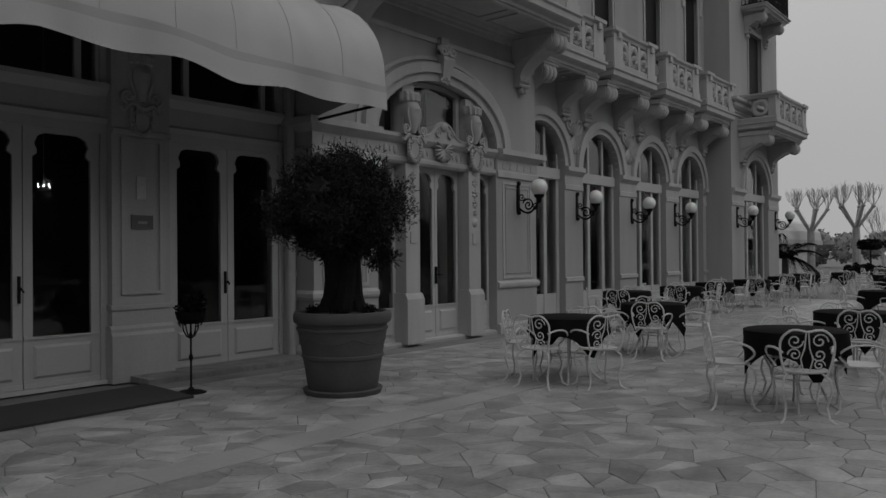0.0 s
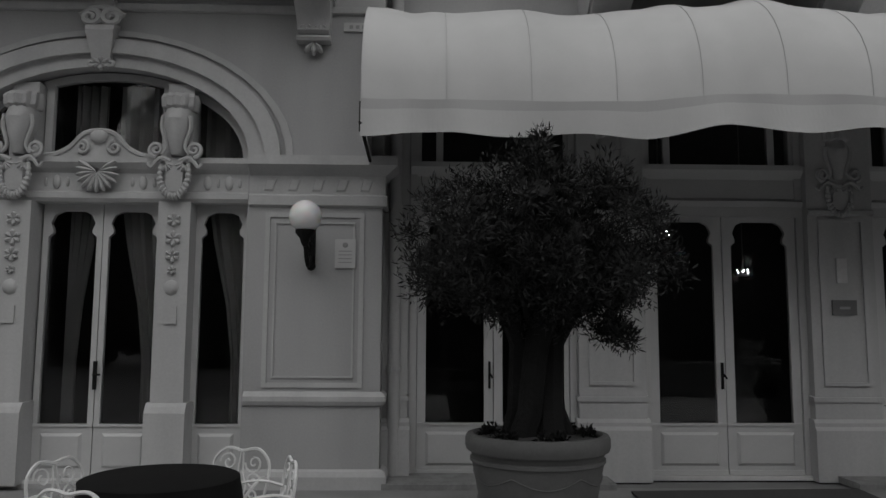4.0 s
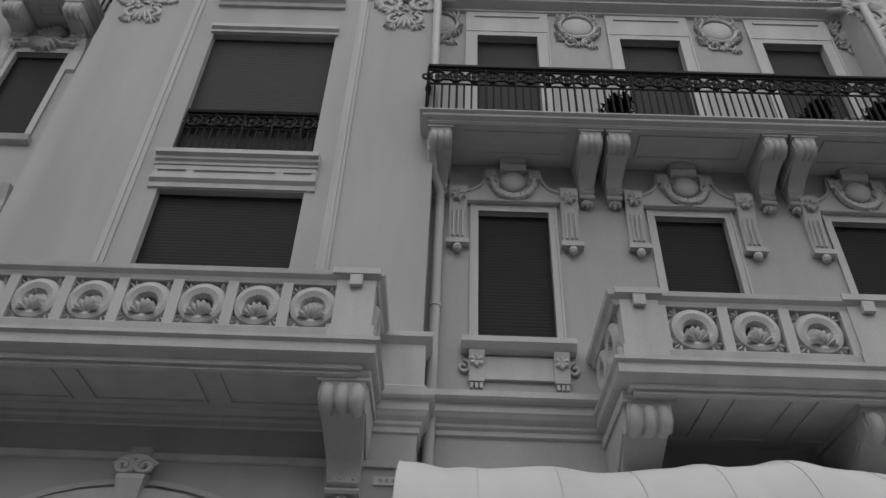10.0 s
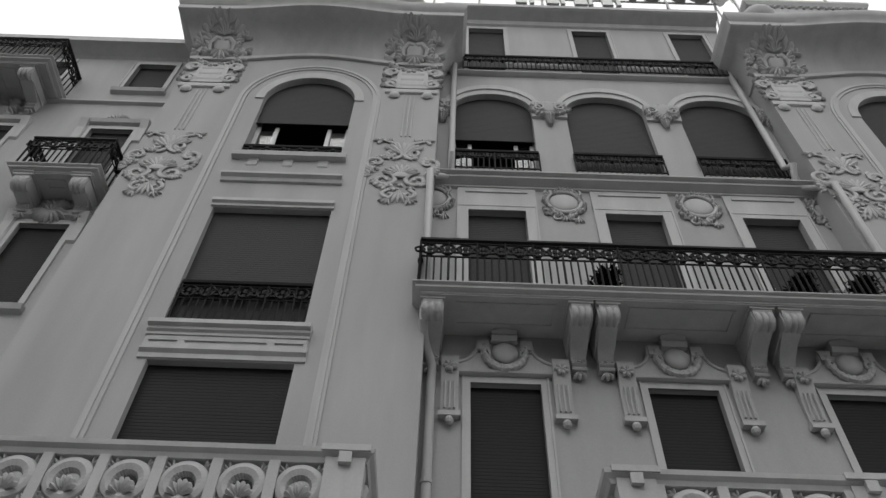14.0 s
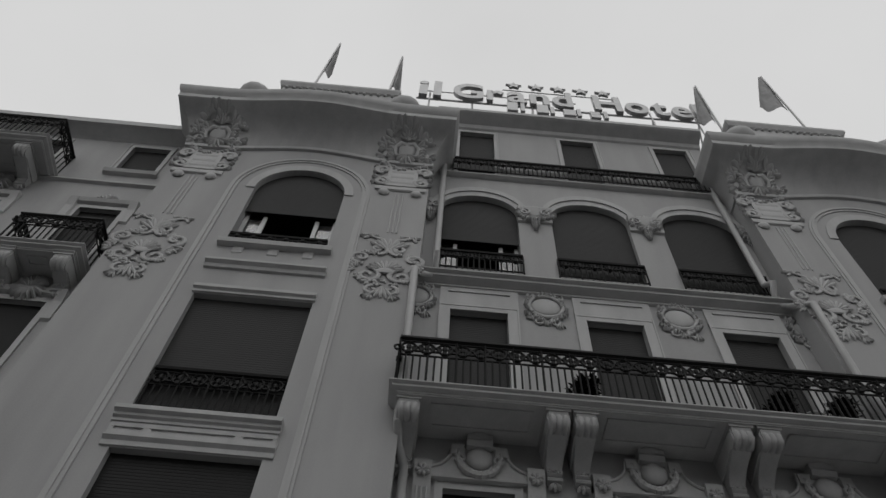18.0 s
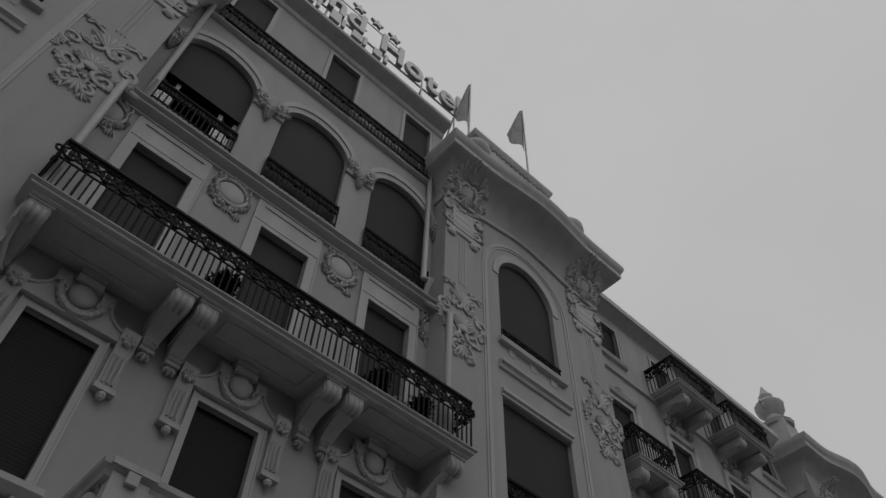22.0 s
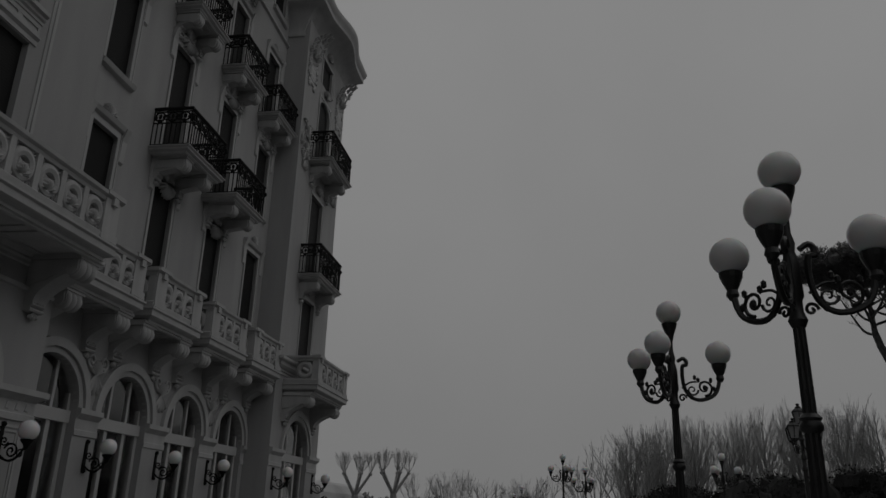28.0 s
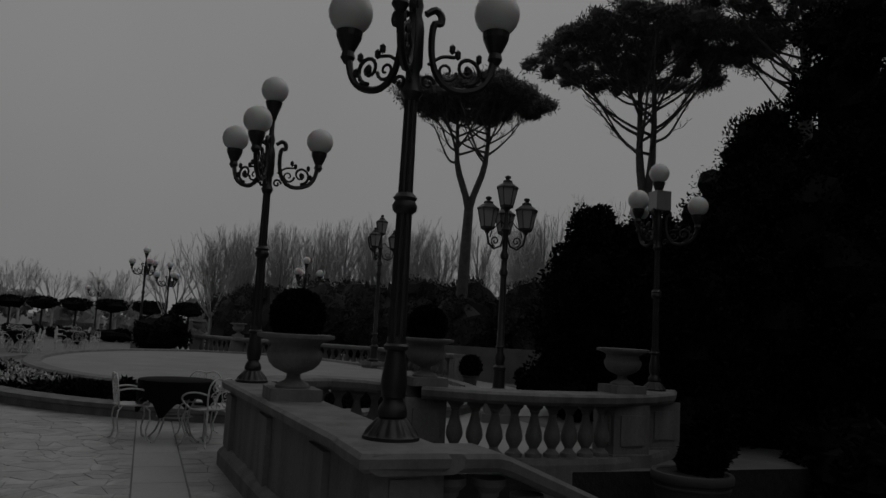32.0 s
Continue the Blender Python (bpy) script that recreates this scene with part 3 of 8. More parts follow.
def top_trophy(s, cx, cz, w, h, y, rnd):
    """The tall trophy below a cornice: plain oval boss in leaves, framed tablet, ledge and drops."""
    foliage(s, cx, cz + 0.24 * h, (0.4 * w, 0.2 * h), 20, 0.18, y, rnd, 0.15)
    s.ball((cx, y - 0.1, cz + 0.25 * h), 0.085 * h, 12, (0.8, 0.6, 1.0))
    for sg in (-1, 1):
        scroll(s, [(cx + sg * 0.02 * w, cz + 0.3 * h), (cx + sg * 0.12 * w, cz + 0.315 * h), (cx + sg * 0.22 * w, cz + 0.27 * h), (cx + sg * 0.2 * w, cz + 0.18 * h)], y - 0.22, 0.05)
        for q in range(3):
            leaf_fan(s, (cx + sg * 0.2 * w, cz + (0.3 - 0.07 * q) * h), 0.22, 3, 90 - 80 * sg - 60, 90 - 80 * sg + 60, y - 0.12, 0.13)
    leaf_fan(s, (cx, cz + 0.2 * h), 0.11 * h, 7, 190, 350, y - 0.16, 0.12)
    leaf_fan(s, (cx, cz + 0.35 * h), 0.08 * h, 7, 20, 160, y - 0.1, 0.08)
    s.run(cx - 0.27 * w, cx + 0.27 * w, [(y, cz - 0.3 * h), (y - 0.09, cz - 0.29 * h), (y - 0.09, cz + 0.03 * h), (y, cz + 0.05 * h)])
    for z in (-0.23, -0.14, -0.05):
        s.run(cx - 0.2 * w, cx + 0.2 * w, [(y - 0.09, cz + (z - 0.022) * h), (y - 0.13, cz + z * h), (y - 0.09, cz + (z + 0.022) * h)])
    for sg in (-1, 1):
        scroll(s, spiral(cx + sg * 0.36 * w, cz - 0.22 * h, 0.15 * w, 1.4, math.pi / 2, 20, sg), y - 0.07, 0.06)
        scroll(s, spiral(cx + sg * 0.36 * w, cz - 0.02 * h, 0.15 * w, 1.4, -math.pi / 2, 20, sg), y - 0.08, 0.06)
        scroll(s, spiral(cx + sg * 0.32 * w, cz + 0.2 * h, 0.14 * w, 1.3, -math.pi / 2, 20, -sg), y - 0.1, 0.055)
        for u in range(4):
            leaf_fan(s, (cx + sg * 0.43 * w, cz + (-0.24 + 0.09 * u) * h), 0.15, 3, 90 - 90 * sg - 50, 90 - 90 * sg + 50, y - 0.03, 0.1)
    s.run(cx - 0.44 * w, cx + 0.44 * w, [(y, cz - 0.37 * h), (y - 0.1, cz - 0.36 * h), (y - 0.12, cz - 0.33 * h), (y - 0.06, cz - 0.3 * h), (y, cz - 0.3 * h)])
    for sg in (-1, 1):
        s.ball((cx + sg * 0.28 * w, y - 0.06, cz - 0.4 * h), 0.045 * h, 8)
    return s


rnd = random.Random(5)
orn = cartouche(Shape(), 0, 0, 1.3, 2.35, 0, rnd).mesh("stucco_cartouche", STUCCO, True)


def on_cove(s, z0, scale):
    """Let an ornament follow the cove of the cornice above it."""
    out = []
    for x, y, z in s.v:
        zw, d = z0 + z * scale, 0.0
        for (da, za), (db, zb) in zip(CORN[3:], CORN[4:9]):
            if zw > za:
                d = da + (db - da) * min((zw - za) / (zb - za), 1.0)
        out.append((x, y - d, z))
    s.v = out
    return s


tro = top_trophy(Shape(), 0, 0, 1.2, 2.9, 0, rnd)
tro.v = [(x, y * 0.5, z) for x, y, z in tro.v]
tro = on_cove(tro, 18.75, 1.04).mesh("stucco_trophy", STUCCO, True)
for c in TW:
    for sg in (-1, 1):
        x = c + sg * 2.38
        for name, me, z, lab in (("stucco_cartouche", orn, 14.5, "white stucco shell cartouche with acanthus scrolls on the tower"), ("stucco_trophy", tro, 18.75, "white stucco tablet with scrolls below the tower's cornice")):
            ob = tagged(new(name, me), lab, "ornament", "stucco on the towers")
            ob.location = (x, YT, z)
            ob.scale = (1.12, 1.0 if me == tro else 0.42, 1.04)
        s = Shape()
        for d in (-0.09, 0, 0.09):
            s.tube([(x + d, YT - 0.005, 15.75), (x + d, YT - 0.005, 17.55)], 0.022, 6)
        tagged(part("stucco_reeding", s, STUCCO), "three raised stucco reeds joining two ornaments", "ornament", "stucco on the towers")
med = Shape()
med.ball((0, -0.02, 0.06), 0.36, 18, (1.0, 0.22, 0.8))
med.tube([(0.42 * math.cos(k * math.tau / 40), -0.04, 0.06 + 0.36 * math.sin(k * math.tau / 40)) for k in range(41)], 0.045, 8)
foliage(med, 0, 0.02, (0.46, 0.44), 18, 0.13, 0, rnd, 0.08)
leaf_fan(med, (0, 0.4), 0.24, 7, 10, 170, -0.02, 0.06)
for sg in (-1, 1):
    scroll(med, spiral(sg * 0.34, 0.42, 0.13, 1.2, -math.pi / 2, 16, sg), -0.03, 0.035)
    scroll(med, spiral(sg * 0.22, -0.44, 0.16, 1.2, math.pi / 2, 16, sg), -0.03, 0.035)
    leaf_fan(med, (sg * 0.3, -0.42), 0.24, 4, 200 + 70 * sg - 35, 200 + 70 * sg + 45, -0.02, 0.05)
leaf_fan(med, (0, -0.4), 0.2, 5, 210, 330, -0.02, 0.05)
med = med.mesh("stucco_medallion", STUCCO, True)
for x in (-0.36, 2.25, 4.91, 7.5):
    ob = tagged(new("stucco_medallion", med), "oval stucco medallion with ribbons between two windows", "ornament", "oval medallions")
    ob.location = (x, YC, 14.17)
    ob.scale = (0.8, 0.8, 0.95)


# ---- window pieces ----
def blind_shape(w, z0, z1, y, pitch=0.055):
    s, prof, z = Shape(), [], z0
    n = max(int((z1 - z0) / pitch), 1)
    step = (z1 - z0) / n
    for k in range(n):
        prof += [(y, z0 + k * step), (y - 0.003, z0 + (k + 0.2) * step), (y - 0.003, z0 + (k + 0.9) * step)]
    prof += [(y, z1), (y + 0.03, z1), (y + 0.03, z0)]
    return s.run(-w / 2, w / 2, prof)


def frame_shape(w, z0, z1, y, t=0.1, d=0.05, sill=False):
    """A flat architrave round an opening, lying on the wall's face at y."""
    s = Shape()
    for sg in (-1, 1):
        s.box(*sorted((sg * w / 2, sg * (w / 2 + t))), y - d, y + 0.02, z0, z1)
        s.box(*sorted((sg * (w / 2 + t - 0.03), sg * (w / 2 + t))), y - d - 0.02, y - d + 0.005, z0, z1 + t)
    s.box(-w / 2 - t, w / 2 + t, y - d, y + 0.02, z1, z1 + t)
    return s


BLIND_CACHE = {}


def shuttered(name, x, y, w, z0, z1, label, group, down=1.0, arch=0.0, frame=True, sashes=True, cloth=BLIND):
    """A window with its roller blind let down by a share of its height; a dark pane and white sashes below."""
    win = thing(name, label, "window", group, at=(x, y, 0))
    zb = z1 - (z1 - z0) * down
    key = (w, z0, z1, down, arch, cloth.name)
    if key not in BLIND_CACHE:
        s = blind_shape(w + 0.06, zb, z1 + 0.02, 0.11 if frame else 0.13)
        BLIND_CACHE[key] = s.mesh("blind", cloth)
    part("blind", BLIND_CACHE[key], cloth, win, "dark grey slatted roller blind")
    if frame:
        part("frame", frame_shape(w, z0, z1, 0, 0.12, 0.02), STUCCO, win)
    if down < 0.97 and sashes:
        for sx in (-0.39 * w, 0.39 * w):
            part("pane", Shape().box(sx - 0.11 * w, sx + 0.11 * w, 0.3, 0.31, z0, zb), GLASS, win, "window glass of an open casement")
        for sx in (-0.5 * w + 0.05, -0.28 * w, 0.28 * w, 0.5 * w - 0.05):
            part("sash", Shape().box(sx - 0.045, sx + 0.045, 0.24, 0.29, z0, zb), WOODPAINT, win, "white painted sash bar")
        for sx in (-0.39 * w, 0.39 * w):
            part("curtain", Shape().box(sx - 0.1 * w, sx + 0.1 * w, 0.34, 0.36, z0, zb), CURTAIN, win, "pale curtain behind the glass")
    return win


RAIL_MESHES = {}


def rail_bar(h, r):
    key = (round(h, 2), r)
    if key not in RAIL_MESHES:
        RAIL_MESHES[key] = Shape().tube([(0, 0, 0), (0, 0, h)], r, 5).mesh("bar", IRON)
    return RAIL_MESHES[key]


def rail_ring(r):
    key = ("ring", round(r, 3))
    if key not in RAIL_MESHES:
        s = Shape().tube([(r * math.cos(i * math.tau / 12), 0, r * math.sin(i * math.tau / 12)) for i in range(13)], 0.024, 5)
        s.ball((0, 0, -r), 0.06, 6)
        s.ball((0, 0, 0.1 * r), 0.05, 6, (1, 0.6, 1.5))
        for sg in (-1, 1):
            s.tube([(a + sg * r * 1.45, 0, b) for a, b in spiral(0, 0, r * 0.8, 1.1, 0 if sg < 0 else math.pi, 12, sg)], 0.02, 4)
        RAIL_MESHES[key] = s.mesh("ring", IRON)
    return RAIL_MESHES[key]


def iron_rail(parent, w, z0, z1, y, dense=True, returns=0.0):
    """A wrought railing along x with a ring band under its top rail; returns: its sides' depth."""
    line = [(-w / 2, y), (w / 2, y)]
    if returns:
        line = [(-w / 2, y + returns)] + line + [(w / 2, y + returns)]
    bz = z1 - 0.38 * (z1 - z0)
    for name, z, r in (("top_rail", z1, 0.05), ("upper_rail", z1 - 0.08, 0.018), ("middle_rail", bz, 0.018), ("bottom_rail", z0 + 0.05, 0.02)):
        part(name, Shape().tube([(px, py, z) for px, py in line], r, 6), IRON, parent)
    for (xa, ya), (xb, yb) in zip(line, line[1:]):
        length = math.hypot(xb - xa, yb - ya)
        turn = math.degrees(math.atan2(yb - ya, xb - xa))
        n = max(int(length / 0.115), 2)
        for k in range(n + 1):
            u = k / n
            ob = part("bar", rail_bar((bz if k % 4 else z1) - z0, 0.016 if k % 4 else 0.021), IRON, parent)
            ob.location = (xa + (xb - xa) * u, ya + (yb - ya) * u, z0)
        m = max(int(length / 0.29), 1)
        r = min(0.12, 0.34 * (z1 - bz))
        for k in range(m):
            u = (k + 0.5) / m
            ob = part("ring", rail_ring(r), IRON, parent)
            ob.matrix_basis = pose(xa + (xb - xa) * u, ya + (yb - ya) * u, bz + 0.45 * (z1 - bz), 0, 0, turn)


def console_shape(w, drop, reach, top):
    """A scrolled bracket: wall at y = 0, reaching out to -reach, hanging drop below top."""
    prof = [(0, top), (-reach, top), (-reach, top - 0.09)]
    prof += [(-reach + 0.13 + 0.13 * math.cos(radians(a)), top - 0.22 + 0.13 * math.sin(radians(a))) for a in range(150, 361, 30)]
    for k in range(9):
        u = k / 8
        prof.append((-reach * (0.62 * (1 - u) ** 1.8 + 0.16) , top - 0.3 - (drop - 0.4) * u))
    prof += [(-0.16, top - drop + 0.05), (-0.1, top - drop), (0, top - drop)]
    s = Shape().run(-w / 2, w / 2, prof)
    for sg in (-1, 1):
        s.run(*sorted((sg * w / 2, sg * (w / 2 + 0.025))), [(y * 0.96, z) for y, z in prof[2:12]] + [(0, top - drop * 0.6), (0, top - 0.09)])
    for k in range(3):
        x = -w / 3 + k * w / 3
        s.tube([(x, -reach + 0.13 + 0.115 * math.cos(radians(a)), top - 0.22 + 0.115 * math.sin(radians(a))) for a in range(90, 311, 14)], w / 6.6, 12)
    s.v = [(x * (1 - 0.3 * min(max((top - 0.2 - z) / (drop - 0.2), 0), 1)), y, z) for x, y, z in s.v]
    return s


def console_cap(w, reach, top):
    return Shape().run(-w / 2 - 0.05, w / 2 + 0.05, [(0, top + 0.04), (-reach - 0.05, top + 0.04), (-reach - 0.05, top - 0.01), (-reach - 0.02, top - 0.03), (-reach - 0.02, top - 0.07), (0, top - 0.07)])


def console_drop(w, drop, top):
    """Leafy block with a fluted tip below a bracket."""
    z = top - drop
    s = Shape().box(-w * 0.36, w * 0.36, -0.1, 0, z - 0.02, z + 0.2)
    for sg in (-1, 1):
        leaf_fan(s, (sg * w * 0.18, z + 0.06), 0.1, 4, 20, 160, -0.11, 0.05)
        leaf_fan(s, (sg * w * 0.18, z + 0.13), 0.09, 3, 200, 340, -0.12, 0.05)
    s.run(-w * 0.42, w * 0.42, [(0, z), (-0.13, z), (-0.15, z - 0.03), (-0.13, z - 0.06), (0, z - 0.06)])
    leaf_fan(s, (0, z - 0.05), 0.16, 3, 215, 325, -0.07, 0.06)
    return s


def wreath_shape():
    """A leafy ring: one lumpy tube."""
    rings, n = [], 60
    for k in range(n + 1):
        a = k * math.tau / n
        q = (0.08 + 0.012 * math.sin(a)) * (1 + 0.025 * math.cos(22 * a))
        mid = 0.278 - q
        rings.append([((mid + q * math.cos(j * math.tau / 8)) * math.cos(a), q * 0.9 * math.sin(j * math.tau / 8), (mid + q * math.cos(j * math.tau / 8)) * math.sin(a)) for j in range(8)])
    s = Shape().quad_strip(rings, caps=False)
    for k in range(4):
        a = radians(45 + 90 * k)
        leaf_fan(s, (0.23 * math.cos(a), 0.23 * math.sin(a)), 0.14, 3, 90 * k - 5, 95 + 90 * k, 0.02, 0.06)
    return s


def shell_shape():
    """A fluted half shell as one curved sheet with thickness."""
    rings = []
    for i, (u, h) in enumerate(((0.12, 0.02), (0.45, 0.06), (0.8, 0.075), (1.0, 0.04), (1.02, 0.0), (0.5, -0.01), (0.1, -0.01))):
        rings.append([(0.15 * u * (1 + 0.05 * math.cos(14 * a)) * math.cos(a), -h * (1 + 0.35 * math.cos(14 * a)), -0.17 + 0.2 * u * (1 + 0.05 * math.cos(14 * a)) * math.sin(a)) for a in [radians(5 + 170 * k / 42) for k in range(43)]])
    return Shape().quad_strip(rings, closed=False)


WREATH = wreath_shape().mesh("wreath", STUCCO, True)
SHELL = shell_shape().mesh("shell", STUCCO, True)


def stone_balcony(name, x, y, half, reach, z0, panels, piers, label, group, consoles, drop=1.0):
    """Slab, pedestals and wreath panels. panels: centres; piers: centres of pedestals, all from x."""
    b = thing(name, label, "balcony", group, at=(x, y, 0))
    top = z0 + 1.12
    prof = [(-0.18, z0 - 0.12), (-0.14, z0 - 0.1), (-0.14, z0 - 0.02), (0.0, z0 + 0.04), (0.03, z0 + 0.06), (0.03, z0 + 0.17), (0.07, z0 + 0.2), (0.07, z0 + 0.24), (-0.4, z0 + 0.26)]
    path = [(-half, 0.05, -1, 0), (-half, -reach, -1, -1), (half, -reach, 1, -1), (half, 0.05, 1, 0)]
    slab = sweep(Shape(), path, prof)
    slab.box(-half + 0.1, half - 0.1, -reach + 0.1, 0, z0 - 0.06, z0 + 0.22)
    part("slab", slab, STUCCO, b)
    n = max(len(consoles) - 1, 1)
    for k in range(n if n > 1 else 3):
        w = (2 * half - 0.5) / (n if n > 1 else 3)
        xa = -half + 0.25 + k * w
        s = Shape()
        for q0, q1, p0, p1 in ((xa + 0.12, xa + w - 0.12, -reach + 0.22, -reach + 0.26), (xa + 0.12, xa + w - 0.12, -0.26, -0.22), (xa + 0.12, xa + 0.16, -reach + 0.26, -0.26), (xa + w - 0.16, xa + w - 0.12, -reach + 0.26, -0.26)):
            s.box(q0, q1, p0, p1, z0 - 0.085, z0 - 0.05)
        part("soffit_panel", s, STUCCO, b)
    rail = [(-0.16, top - 0.16), (-0.02, top - 0.16), (0.0, top - 0.1), (0.05, top - 0.06), (0.06, top), (-0.2, top + 0.01)]
    part("top_rail", sweep(Shape(), path, rail), STUCCO, b)
    part("bottom_rail", sweep(Shape(), path, [(-0.16, z0 + 0.24), (0.0, z0 + 0.24), (0.02, z0 + 0.36), (-0.02, z0 + 0.39), (-0.16, z0 + 0.39)]), STUCCO, b)
    zc = z0 + 0.675
    for p in piers:
        s = Shape().box(p - 0.22, p + 0.22, -reach - 0.015, -reach + 0.2, z0 + 0.26, top - 0.1)
        s.box(p - 0.25, p + 0.25, -reach - 0.04, -reach + 0.2, z0 + 0.26, z0 + 0.4)
        s.box(p - 0.07, p + 0.07, -reach - 0.075, -reach, top - 0.2, top - 0.06)
        s.box(p - 0.27, p + 0.27, -reach - 0.08, -reach + 0.2, top - 0.05, top + 0.03)
        part("pedestal", s, STUCCO, b)
    for p in panels:
        ob = part("wreath_panel", WREATH, STUCCO, b)
        ob.location = (p, -reach + 0.08, zc)
        sh = part("shell", SHELL, STUCCO, ob)
        sh.location = (0, -0.02, -0.02)
    gap = panels[1] - panels[0] if len(panels) > 1 else 0.62
    for p in panels:
        for q in (p - gap / 2, p + gap / 2):
            if all(abs(q - r) > 0.24 for r in piers) and (q > p or p == panels[0] or abs(p - gap - min(panels, key=lambda v: abs(v - (p - gap)))) > 0.05):
                part("upright", Shape().box(q - 0.06, q + 0.06, -reach + 0.01, -reach + 0.15, z0 + 0.38, top - 0.15), STUCCO, b)
    for sg in (-1, 1):
        for k in range(max(int(reach / 0.6), 1)):
            ob = part("side_wreath", WREATH, STUCCO, b)
            ob.matrix_basis = pose(sg * (half - 0.08), -reach + 0.45 + 0.58 * k, zc, 0, 0, 90)
    for p in consoles:
        ob = part("console", console_shape(0.47, drop, reach * 0.82, z0 - 0.08), STUCCO, b, smooth=True)
        ob.location = (p, 0, 0)
        part("console_cap", console_cap(0.47, reach * 0.82, z0 - 0.08), STUCCO, ob)
        part("leaf_drop", console_drop(0.44, drop, z0 - 0.08), STUCCO, ob, "carved leaf drop below the console")
    return b


def iron_balcony(name, x, y, w, reach, z, label, group, rail=1.0, consoles=(), drop=0.5, curved=0.0):
    """z is the floor of the balcony."""
    b = thing(name, label, "balcony", group, at=(x, y, 0))
    h = w / 2
    prof = [(-0.1, z - 0.17), (-0.08, z - 0.12), (0.0, z - 0.09), (0.0, z - 0.05), (0.05, z - 0.02), (0.05, z), (-0.4, z + 0.01)]
    s = sweep(Shape(), [(-h, 0.05, -1, 0), (-h, -reach, -1, -1), (h, -reach, 1, -1), (h, 0.05, 1, 0)], prof)
    s.box(-h + 0.08, h - 0.08, -reach + 0.08, 0, z - 0.15, z - 0.01)
    part("slab", s, STUCCO, b)
    cuts = [-h + 0.15] + [p for p in consoles] + [h - 0.15]
    for xa, xb in zip(cuts, cuts[1:]):
        if xb - xa > 1.0:
            q = Shape()
            for a0, a1, b0, b1 in ((xa + 0.35, xb - 0.35, -reach + 0.24, -reach + 0.28), (xa + 0.35, xb - 0.35, -0.3, -0.26), (xa + 0.35, xa + 0.39, -reach + 0.28, -0.3), (xb - 0.39, xb - 0.35, -reach + 0.28, -0.3)):
                q.box(a0, a1, b0, b1, z - 0.175, z - 0.148)
            part("soffit_panel", q, STUCCO, b)
    for p in consoles:
        ob = part("console", console_shape(0.3, drop, reach * 0.85, z - 0.14), STUCCO, b, smooth=True)
        part("console_cap", console_cap(0.28, reach * 0.85, z - 0.14), STUCCO, ob)
        part("leaf_drop", console_drop(0.28, drop, z - 0.14), STUCCO, ob)
        ob.location = (p, 0, 0)
    iron_rail(b, w - 0.08, z, z + rail, -reach + 0.04, True, reach - 0.04)
    return b


